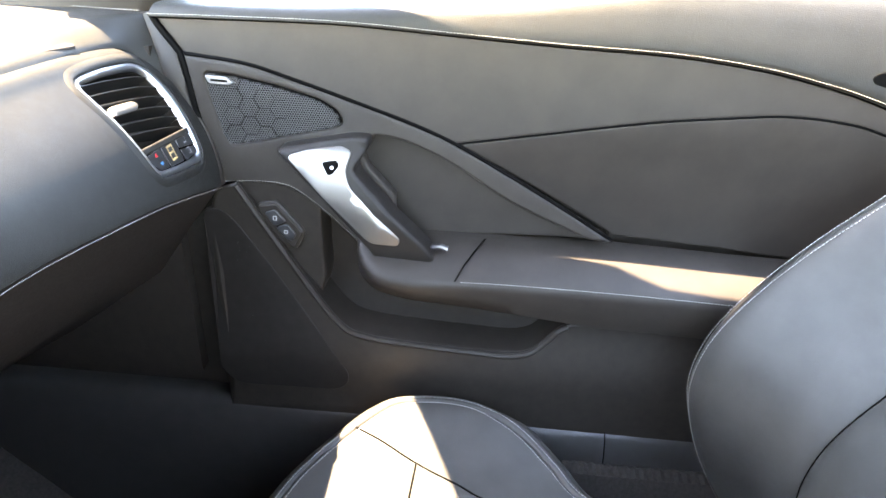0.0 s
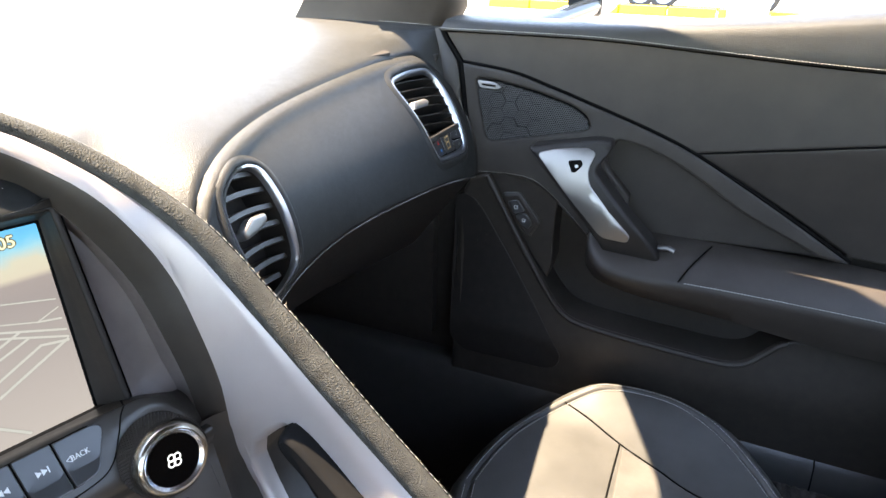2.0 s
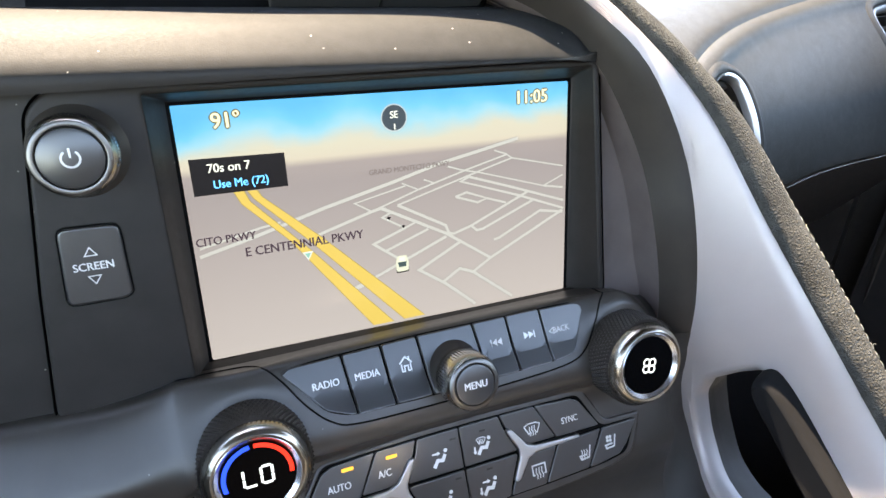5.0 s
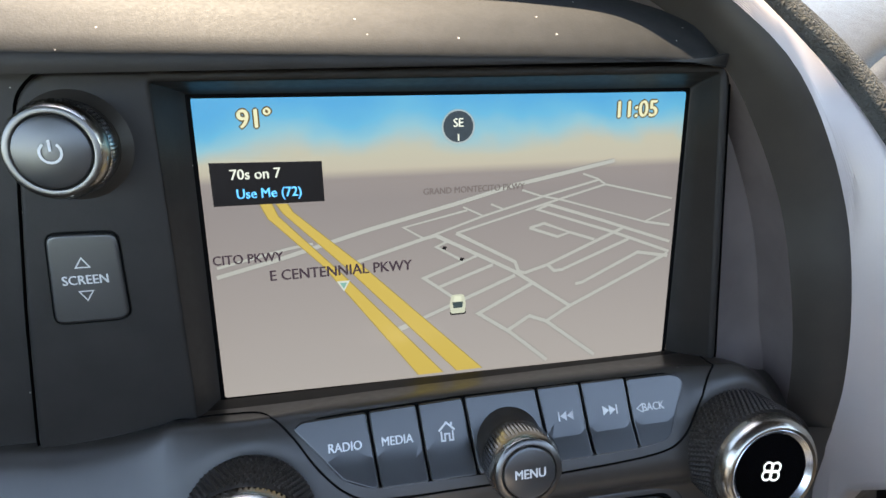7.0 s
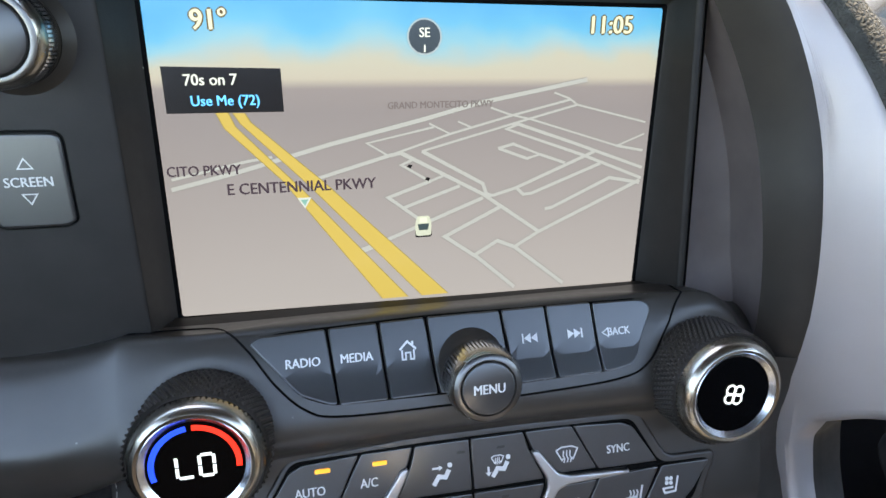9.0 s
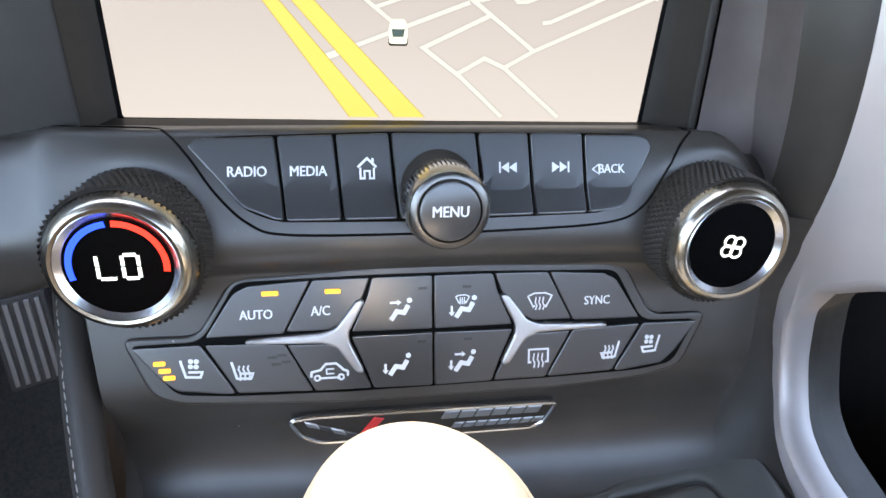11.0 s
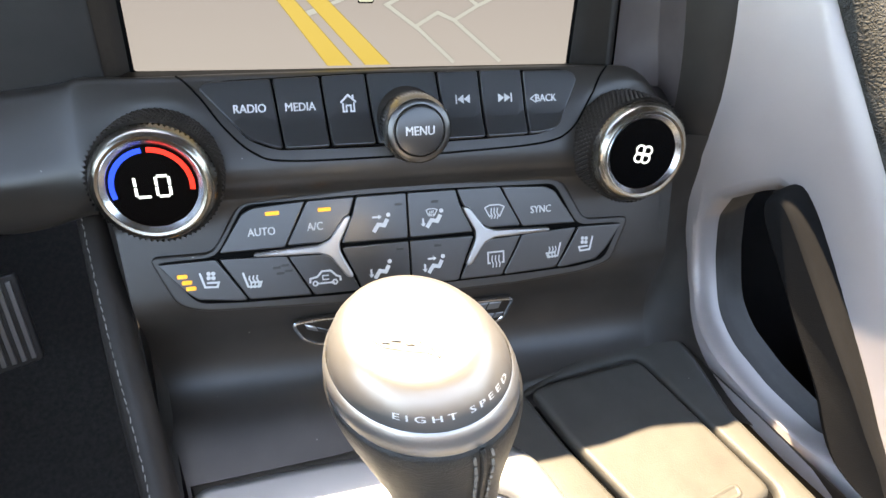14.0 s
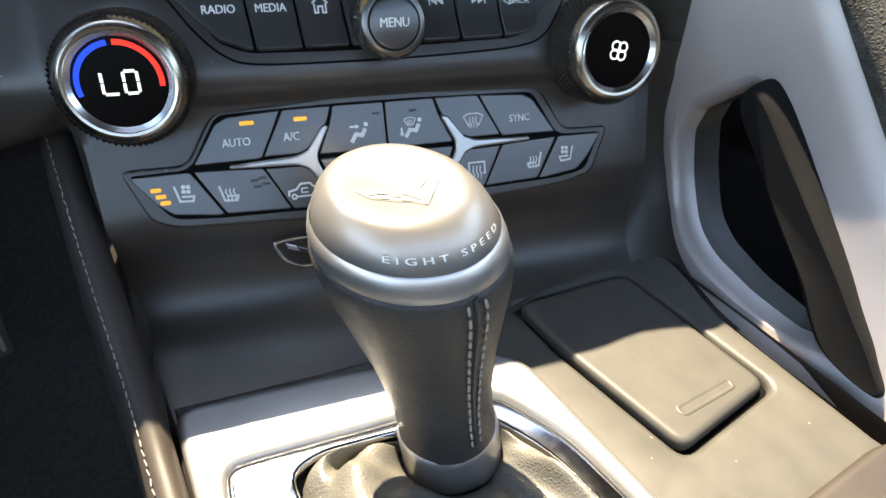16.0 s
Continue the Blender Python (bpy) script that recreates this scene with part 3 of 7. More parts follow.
def build_vent(dash, shape, controls):
    slim = 1.0 if controls else 0.55
    outer, mid, inner = (vent_outline(shape, g * slim) for g in (0.0, 3.4, 5.6))
    depth = 34
    bm = bmesh.new()
    rings = [[bm.verts.new(dash_face(p.x, p.y, h)) for p in c] for c, h in ((outer, -2.0), (outer, 1.2), (vent_outline(shape, 0.7 * slim), 2.0), (mid, 1.4), (vent_outline(shape, 4.8 * slim), -1.0), (inner, -6))]
    for a, b in zip(rings, rings[1:]):
        strip(bm, a, b)
    ring = part("vent_ring", bm, vent_silver, dash, "satin chrome vent surround", 60)
    bm = bmesh.new()
    rings = [[bm.verts.new(dash_face(p.x, p.y, h)) for p in vent_outline(shape, g, 0.0)] for g, h in ((-9, -1.0), (-7, 0.8), (-4.5, 2.4), (-2.2, 2.8), (-0.6, 1.9), (0.2, -1.0))]
    for a, b in zip(rings, rings[1:]):
        strip(bm, a, b)
    part("padded_lip", bm, dash_leather, dash, "", 60)
    bm = bmesh.new()
    rings = [[bm.verts.new(dash_face(p.x, p.y, h)) for p in inner] for h in (-5, -depth)]
    strip(bm, *rings)
    fill(bm, dash_face, inner, -depth, 0)
    part("duct", bm, hard_plastic, ring)
    # slats, cut to the width of the opening
    top, bottom, count = (0.79, 0.44, 6) if controls else (0.88, 0.10, 7)
    for k in range(count):
        b = top + (bottom - top) * k / (count - 1)
        lean = -0.10 if controls else -2.5
        mid_a = sum(p.x for p in inner) / len(inner)
        hit = [j / 400 for j in range(401) if inside((j / 400, b + (j / 400 - mid_a) * lean), inner)]
        if len(hit) < 5:
            continue
        path = [(hit[0] + (hit[-1] - hit[0]) * j / 8) for j in range(9)]
        rows = []
        for h, dv in ((-4, 0.0), (-3.0, 0.6), (-3.4, 1.5), (-5, 1.9), (-31, -2.5), (-31, -4.0), (-5, -0.4)) if controls else ((-9, 0.0), (-8.0, 0.8), (-10, 5.0), (-12, 5.4), (-28, 5.0), (-28, 3.4), (-11, -0.4)):
            rows.append([dash_face(x, b + (x - mid_a) * lean, h) + Vector((0, 0, dv * 0.001)) for x in path])
        rows.append(rows[0])
        part("slat", loft(rows), slat_plastic, ring)
    # sliding knob on the slats
    surf = face_mm(0.795, 0.612) if controls else face_mm(0.196, 0.585)
    part("vent_knob", panel(rounded([(-25, -4), (18, -3.5), (24, 0.5), (18, 3.5), (-18, 3.5)] if controls else [(-14, -1), (2, -8), (15, -9), (17, -3), (2, 5), (-13, 6)], 3), surf, 2, 2.4, 0, -8), shift_metal, ring, "satin grey sliding knob")
    if controls:
        surf = face_mm(0.845, 0.285)
        box_line = [Vector(((x - 0.845) * 600, (y - 0.285) * 120)) for x, y in ((0.760, 0.315), (0.933, 0.40), (0.937, 0.26), (0.886, 0.205), (0.790, 0.182), (0.770, 0.24))]
        keys = part("control_panel", panel(rounded(box_line, 4), surf, -1, 1, 0, -14), piano, ring, "gloss black seat and temperature keys")
        part("divider", panel(rounded([box_line[0] + Vector((-3, -1)), box_line[1] + Vector((1, -1)), box_line[1] + Vector((0, 4)), box_line[0] + Vector((-6, 4))], 1.5), surf, 1.0, 1.2, 0, -14), slat_plastic, ring)
        for key in ([(-48, 1.6), (-17, 5.6), (-13, -9.6), (-31, -11.2), (-43, -5)], [(-15, 6), (17, 10), (20, -8.2), (-11, -10)], [(19, 10.4), (51, 12.4), (53, 4), (20, 1.6)], [(20.5, 0.4), (53, 2.8), (53, -2.6), (25, -8.6)]):
            part("key", panel(rounded(key, 2.2, 3), surf, 0.4, 0.8, 0, -3), button_plastic, keys)
        part("red_arrow", blob([(-33, -0.5), (-29.5, 3.2), (-26.5, -0.2)], surf, 0.7), red_print, keys)
        part("blue_arrow", blob([(-29, -5), (-23, -4.4), (-25.6, -8.2)], surf, 0.7), blue_print, keys)
        bm = stroke([(-4.5, 4.2), (6, 5.6), (7, -4.4), (-3, -5.6)], 1.6, surf, 0.7, closed=True)
        stroke([(-3.6, -0.4), (6.2, 0.8)], 1.4, surf, 0.7, bm)
        part("seat_symbol", bm, amber_print, keys)
        bm = stroke([(32, 9.6), (38, 10), (38.6, 5.4), (33, 5)], 0.9, surf, 0.7)
        stroke([(34, 0.6), (40, 1.2), (40.6, -3), (35, -3.6)], 0.9, surf, 0.7, bm)
        part("key_print", bm, grey_print, keys)


build_dash()


# ---- the passenger door ----
def door_x(y, z):
    """Depth of the door's inner skin (metres) at y, z (millimetres)."""
    x = 0.735
    x += 0.002 * max(0, min(1, (z - 690) / 110))
    x -= 0.012 * max(0, min(1, (480 - z) / 120))
    x -= 0.000025 * max(0, y - 250)
    return x


def door_skin(y, z, h=0.0):
    return Vector((door_x(y, z) - h * 0.001, y * 0.001, z * 0.001))


def door_outline(points, n=6, closed=True):
    return [Vector((p.x, p.y)) for p in curve([(a, b) for a, b in points], n, closed)]


def polyline_z(points, y):
    pts = sorted(points)
    for (y0, z0), (y1, z1) in zip(pts, pts[1:]):
        if y0 <= y <= y1:
            return z0 + (z1 - z0) * (y - y0) / (y1 - y0)
    return pts[0][1] if y < pts[0][0] else pts[-1][1]


BELT = [(430, 802), (334, 803), (209, 803), (86, 797), (-36, 791), (-155, 787), (-245, 778), (-306, 767), (-381, 748), (-520, 700)]
UPPER = [(85, 672), (-17, 690), (-144, 712), (-236, 723), (-296, 728), (-359, 724), (-410, 712), (-520, 675)]
DIAG = [(398, 762), (328, 754), (277, 740), (199, 716), (134, 695), (81, 674), (12, 638), (-60, 598), (-125, 560)]
ARM_Z = [(196, 548), (116, 546), (33, 550), (-67, 555), (-138, 555), (-243, 549), (-342, 541), (-520, 530)]
LIP_LINE = [(350, 612), (325, 570), (300, 528), (263, 469), (222, 418), (183, 403), (106, 397), (40, 394), (-9, 393), (-38, 400), (-60, 420), (-84, 441), (-147, 447), (-246, 441), (-520, 430)]


def build_door():
    door = thing("door_1", "black leather passenger door with silver pull handle, closed", "door", (0.74, 0.0, 0.3), kind="structure")
    belt, upper, diag, lip = (door_outline(c, 6, False) for c in (BELT, UPPER, DIAG, LIP_LINE))
    # the carrier behind everything
    back = [(432, 806), (400, 760), (374, 604), (380, 300), (-520, 300), (-520, 700), (-381, 750), (-155, 789), (86, 799), (300, 806)]
    part("carrier", panel([Vector(p) for p in back], door_skin, -58, 1, 60, -80), hard_plastic, door)
    # upper pad between the belt seam and the two lower seams
    outline = belt + [p for p in reversed(upper)] + [p for p in reversed(diag) if p.x > 84]
    part("upper_pad", panel(outline, door_skin, 2, 3, 25, -10), leather_smooth, door, "smooth black leather upper pad")
    # middle pad below the upper seam, hollowed towards the armrest
    def hollow(y, z, h=0.0):
        top = polyline_z(UPPER, y)
        return door_skin(y, z, h - 26 * max(0, min(1, (top - z - 8) / 150)) ** 0.8)
    arm = [Vector((y, z)) for y, z in door_outline(ARM_Z, 6, False) if y < -120]
    outline = upper + [p for p in reversed(arm)] + [p for p in reversed(diag) if p.x < 82]
    part("middle_pad", panel(outline, hollow, 0, 3, 22, -12), leather_smooth, door, "smooth black leather middle pad")
    # speaker corner with its arm running back to the rest
    lower = door_outline([(-118, 558), (-92, 562), (-63, 574), (9, 606), (79, 648), (134, 672), (174, 680), (215, 684)], 6, False)
    def arch(y, z, h=0.0):
        return door_skin(y, z, h)
    grille_line = rounded([(377, 744), (345, 742), (290, 732), (239, 718), (219, 706), (214, 692), (224, 686), (349, 658), (358, 664)], 9)
    outline = diag + [p for p in lower if p.x < 172] + [Vector(p) for p in ((174, 679), (190, 656), (184, 640), (150, 604), (150, 570), (170, 540), (190, 527), (196, 531), (230, 564), (262, 591), (287, 605), (323, 609), (352, 609), (374, 606), (376, 627), (390, 700))]
    part("speaker_pad", panel(outline, arch, 6, 4, 20, -10, holes=[grille_line]), leather, door, "black leather pad round the upper speaker", 50)
    g = part("speaker_grille", panel([Vector(p) for p in grille_line], door_skin, 6, 0.5, 0, 0), gap_black, door, "black perforated speaker grille", 50)
    build_mesh_holes(g, grille_line, door_skin, 8.5, 3.0)
    bm, r = bmesh.new(), 12.5
    for i in range(6):
        for j in range(6):
            cy, cz = 362 - i * 1.5 * r, 662 + (j + 0.5 * (i % 2)) * 1.732 * r
            line = [Vector((cy + r * math.cos(math.pi / 3 * k), cz + r * math.sin(math.pi / 3 * k))) for k in range(7)]
            for a, b in zip(line, line[1:]):
                if inside(a, grille_line) and inside(b, grille_line) and max(math.hypot(p.x - 322, p.y - 703) for p in (a, b)) < 46:
                    stroke([a, b], 0.8, door_skin, 8.9, bm)
    part("grille_pattern", bm, gap_black, g)
    bm = panel(rounded([(373, 741), (349, 740), (338, 734), (345, 731), (368, 732)], 2.5), door_skin, 12, 0.8, 0, 8)
    part("badge", bm, silver, g, "small silver badge plate")
    part("badge_print", stroke([(366, 736.5), (346, 735.5)], 2.6, door_skin, 12.3), gap_black, g, "dark unreadable badge lettering")
    # recess behind the handle
    def recess(y, z, h=0.0):
        return door_skin(y, z, h - 18)
    outline = [Vector(p) for p in ((215, 686), (174, 682), (134, 674), (79, 650), (9, 608), (-63, 576), (-118, 560), (-118, 552), (-60, 552), (40, 548), (120, 540), (200, 545), (240, 620))]
    part("recess_pad", panel(outline, recess, 0, 3, 25, -15), leather_smooth, door)
    # stitched edge under the handle
    seam = [door_skin(p.x, p.y, 7.0) for p in door_outline([(370, 610), (323, 613), (287, 610), (262, 596), (230, 569), (196, 536)], 6, False)]
    part("stitching", stitches(seam, 2.4, 1.2, 0.4, up=Vector((-1, 0, 0.2))), thread, door, "fine grey seam thread")
    # lower panel with its pocket
    outline = lip[:-1] + [Vector((-519, 431)), Vector((-519, 257)), Vector((-60, 258)), Vector((392, 262)), Vector((394, 560)), Vector((378, 602))]
    def low_skin(y, z, h=0.0):
        return door_skin(y, z, h + 6 * max(0, min(1, (420 - z) / 60)) - 4 * max(0, min(1, (360 - z) / 60)))
    part("lower_panel", panel(outline, low_skin, 12, 6, 25, -50), hard_plastic, door, "hard black plastic lower panel", 50)
    rim = [low_skin(p.x, p.y - 4, 13) for p in lip if p.x > -86]
    part("pocket_rim", tube(rim, 0.0048, 8), hard_plastic, door, "worn satin rim of the map pocket")
    ledge = [low_skin(p.x, p.y - 2, 13) for p in lip if p.x < -82]
    part("crease", tube(ledge, 0.0022, 6), hard_plastic, door)
    pocket = [(300, 600), (262, 560), (190, 520), (150, 500), (60, 480), (-90, 468), (-100, 380), (240, 380), (330, 560)]
    part("pocket_wall", panel(door_outline(pocket, 4), door_skin, -46, 3, 30, -56), hard_plastic, door)
    # lower speaker set in the front of the panel
    outline = rounded([(398, 574), (371, 574), (352, 552), (300, 472), (244, 388), (211, 340), (214, 318), (232, 307), (372, 306), (396, 330)], 14)
    part("lower_speaker", panel(outline, low_skin, 13.2, 1, 10, 4), soft_plastic, door, "large black perforated lower speaker grille")
    for line, h in ((UPPER, 0.6), (BELT, 2.6)):
        part("seam", tube([door_skin(p.x, p.y, h) for p in door_outline(line, 6, False)], 0.0016, 6), gap_black, door)
    part("seam", tube([door_skin(p.x, p.y + 1.5, 3.0) for p in diag], 0.0022, 6), gap_black, door)
    # black strip added for the dark gap down the door's front edge
    part("door_gap_line", tube([door_skin(y, z, h) for y, z, h in ((431, 806, 2), (424, 794, 3), (412, 778, 3.5), (401, 763, 3.5), (396, 735, 4), (391, 700, 5), (384, 660, 5), (377, 626, 5), (375, 606, 5))], 0.0042, 8), gap_black, door, "black strip drawn for the dark gap between dashboard and door")
    # armrest
    build_armrest(door)
    build_pull_handle(door)
    # cap along the window
    rows = []
    top = door_outline([(425, 818), (248, 820), (46, 834), (-70, 848), (-159, 858), (-300, 862), (-520, 864)], 6, False)
    tb, bb = resample([p.to_3d() for p in top], 60), resample([p.to_3d() for p in belt], 60)
    prof = ((0.0, 2), (0.02, 8), (0.06, 11.0), (0.12, 11.4), (0.35, 9.6), (0.6, 6.8), (0.8, 3), (0.92, -4), (1.0, -23), (1.0, -70))
    for f, h in prof:
        rows.append([door_skin(a.x + (b.x - a.x) * f, a.y + (b.y - a.y) * f, h) for a, b in zip(bb, tb)])
    part("window_cap", loft(rows), dash_leather, door, "grained black leather cap below the window", 60)
    seam = [door_skin(p.x, p.y + 4.0, 11.6) for p in belt]
    part("stitching", stitches(seam, 3.0, 0.9, 0.36, up=Vector((-1, 0, 0.3))), pale_thread, door, "pale grey seam thread")
    tip = [(-366, 776), (-376, 783), (-392, 784), (-404, 776), (-396, 766), (-376, 765)]
    part("lock_button_bezel", panel(door_outline(tip, 4), door_skin, 11, 1, 0, -2), gap_black, door)
    line = [(368, 608), (325, 614), (290, 612), (262, 600), (246, 585), (247, 556), (247, 520), (245, 478), (250, 455), (280, 492), (310, 540), (345, 600)]
    part("switch_panel", panel(rounded(line, 4), door_skin, 2, 3, 20, -45), hard_plastic, door, "padded corner that carries the lock keys", 50)
    # lock switch pod
    pod = rounded([(326, 580), (302, 584), (270, 545), (282, 522), (300, 534), (322, 560)], 4)
    part("pod_rim", panel(inset(pod if area(pod) > 0 else pod[::-1], -2.5), door_skin, 8, 1.5, 0, -6), satin_plastic, door)
    p = part("switch_pod", panel(pod, door_skin, 10, 2, 0, -6), hard_plastic, door, "black lock switch pod")
    for key in ([(318, 572), (303, 577), (290, 561), (306, 554)], [(304, 552), (289, 558), (278, 543), (284, 533), (296, 540)]):
        part("lock_switch", panel(rounded(key, 4), door_skin, 13, 1.2, 0, 9), button_plastic, p)
    bm = stroke([(306, 568), (302, 568), (302, 563), (306, 563)], 1.0, door_skin, 13.3, closed=True)
    stroke([(293, 549), (289, 549), (289, 545), (293, 545)], 1.0, door_skin, 13.3, bm, closed=True)
    part("lock_print", bm, print_white, p)


def build_mesh_holes(parent, outline, surf, h, pitch):
    """A plate with round openings, seen as a net of small hexagonal bars."""
    c = [Vector(p) for p in outline]
    xs, ys = [p.x for p in c], [p.y for p in c]
    bm = bmesh.new()
    r = pitch / math.sqrt(3)
    rows = int((max(ys) - min(ys)) / (1.5 * r)) + 1
    cols = int((max(xs) - min(xs)) / pitch) + 1
    inner = inset(c if area(c) > 0 else c[::-1], 1.0)
    for j in range(rows):
        for i in range(cols):
            x = min(xs) + (i + 0.5 * (j % 2)) * pitch
            y = min(ys) + j * 1.5 * r
            if not inside((x, y), inner):
                continue
            a = [bm.verts.new(surf(x + r * math.sin(math.pi / 3 * k), y + r * math.cos(math.pi / 3 * k), h)) for k in range(6)]
            b = [bm.verts.new(surf(x + 0.60 * r * math.sin(math.pi / 3 * k), y + 0.60 * r * math.cos(math.pi / 3 * k), h - 0.3)) for k in range(6)]
            strip(bm, a, b)
    part("grille_mesh", bm, mesh_black, parent)


def build_armrest(door):
    """The rest: a padded shelf that stands out from the door."""
    stations = [(196, 546, 18), (190, 535, 40), (165, 523, 62), (120, 518, 66), (68, 518, 62), (0, 517, 58), (-136, 514, 55), (-278, 508, 52), (-520, 500, 50)]
    pts = curve(stations, 8)
    rows = []
    for p in pts:
        y, z, out = p
        under = -34 - 26 * max(0, min(1, (150 - y) / 260))
        row = []
        for o, dz in ((-30, 32), (0, 31), (0.45 * out, 24), (0.8 * out, 8), (0.94 * out, 2), (out, -4), (out * 0.99, -12), (out * 0.9, under * 0.55), (out * 0.72, under), (0.2 * out, under - 8), (-30, under - 8)):
            row.append(Vector((0.733 - o * 0.001, y * 0.001, (z + dz) * 0.001)))
        rows.append(row)
    part("armrest", loft(rows), leather_smooth, door, "black leather armrest", 50)
    seam = [Vector((0.733 - p[2] * 0.00098, p[0] * 0.001, (p[1] + 0.6) * 0.001)) for p in pts if p[0] < 66]
    part("stitching", stitches(seam, 3.0, 1.0, 0.5, up=Vector((-0.7, 0, 0.7))), pale_thread, door, "pale grey seam thread")
    cut = [Vector((0.733 - o * 0.001, y * 0.001, z * 0.001)) for o, y, z in ((62, 68, 520), (45, 58, 534), (25, 46, 545), (0, 34, 551))]
    part("joint", tube(cut, 0.0012, 6), gap_black, door)


def build_pull_handle(door):
    """The upright pull: a dark body with a brushed insert and a release button."""
    def lift(y, z, h=0.0):
        f = max(0, min(1, (z - 520) / 150))
        return door_skin(y, z, h + 30 + 18 * math.sin(math.pi * f) ** 0.7 - 6 * f)
    body = rounded([(290, 664), (240, 674), (198, 683), (178, 682), (179, 670), (196, 645), (146, 593), (113, 561), (94, 536), (104, 521), (168, 521), (176, 545)], 9)
    h = part("pull_handle", panel(body, lift, 6, 5, 14, -30), soft_plastic, door, "dark pull handle with brushed silver insert", 50)
    insert = rounded([(275, 658), (247, 667), (208, 672), (197, 667), (204, 645), (199, 627), (137, 565), (140, 555), (174, 556), (233, 616)], 8)
    part("insert", panel(insert, lift, 8, 1.5, 10, 4), handle_silver, h, "brushed silver insert", 50)
    btn = rounded([(232, 654), (214, 657), (211, 651), (219, 641), (224, 640)], 4)
    b = part("release_button", panel(btn, lift, 9.5, 1.2, 0, 6), gap_black, h, "small black release button")
    part("button_dot", blob(circle(219, 649, 2.2, 12), lift, 9.9), print_white, b)
    hook = [Vector((0.705, 0.100, 0.548)), Vector((0.700, 0.088, 0.552)), Vector((0.700, 0.080, 0.549))]
    part("hook", tube(hook, 0.004, 8), dark_chrome, door)


build_door()


# ---- the centre stack ----
U, N = Vector((0.9638, -0.2655, -0.0227)), Vector((-0.266, -0.964, 0.0))
UP = U.cross(N) * -1
UP = UP if UP.z > 0 else -UP
ORIGIN = Vector((0.0, 0.39, 0.65))


def stack(u, w, z):
    """A place by millimetres across the stack, towards the driver and up."""
    return ORIGIN + (U * u + N * w + UP * z) * 0.001


def stack_plane(w, z, elev, u=0.0):
    a = radians(elev)
    return frame_surf(stack(u, w, z), U, N * -math.sin(a) + UP * math.cos(a), N * math.cos(a) + UP * math.sin(a))


HVAC, ROW, SCREEN, BEZEL = stack_plane(43.4, -15.9, 30), stack_plane(31, 19, 38), stack_plane(0, 23, 11), stack_plane(6, 75, 11)
MID = 6.9


def build_stack():
    st = thing("centre_stack", "black plastic centre stack with screen, keys and knobs", "console", (0.0, 0.36, 0.56))
    build_fascia(st)
    # panel beside the bezel towards the driver
    rows = [[BEZEL(u, v, -3.2 - 0.02 * max(0, -150 - u)) for v in (-70, -40, 0, 40, 66, 80)] for u in (-98, -150, -200, -330)]
    part("left_panel", loft(rows), soft_plastic, st, "satin black panel beside the screen", 60)
    build_bezel(st)
    build_key_row(st)
    build_hvac(st)
    build_side_wall(st)
    build_hood(st)
    # knobs
    for u, w, z, kind in DIALS:
        build_dial(st, u, w, z, kind)
    build_menu_knob(st)
    build_power_knob(st)
    build_plaque(st)


DIALS = ((-80.6, 60.0, 8.5, "temp"), (96.3, 61.0, 9.6, "fan"))


def ease(x, a, b):
    """0 at a, 1 at b, smooth between."""
    t = min(max((x - a) / (b - a), 0), 1)
    return t * t * (3 - 2 * t)


def pods(p):
    """Lifts a point of the fascia onto the round pods from which the dials stand out."""
    away = ease((p - ORIGIN).dot(N) * 1000, 4, 22)
    for u, w, z, _ in DIALS:
        d = p - stack(u, w, z)
        e = radians(17)
        out, up = N * math.cos(e) + UP * math.sin(e), N * -math.sin(e) + UP * math.cos(e)
        h, x, y = (d.dot(k) * 1000 for k in (out, U, up))
        r = math.hypot(x, y)
        cone = -25.2 - 0.85 * max(0, r - 25)
        top = 0.5 * (h + cone + math.sqrt((h - cone) ** 2 + 25))
        p = p + out * (top - h) * 0.001 * away * ease(y, -24, -10) * (1 if r < 60 else 0)
    return p


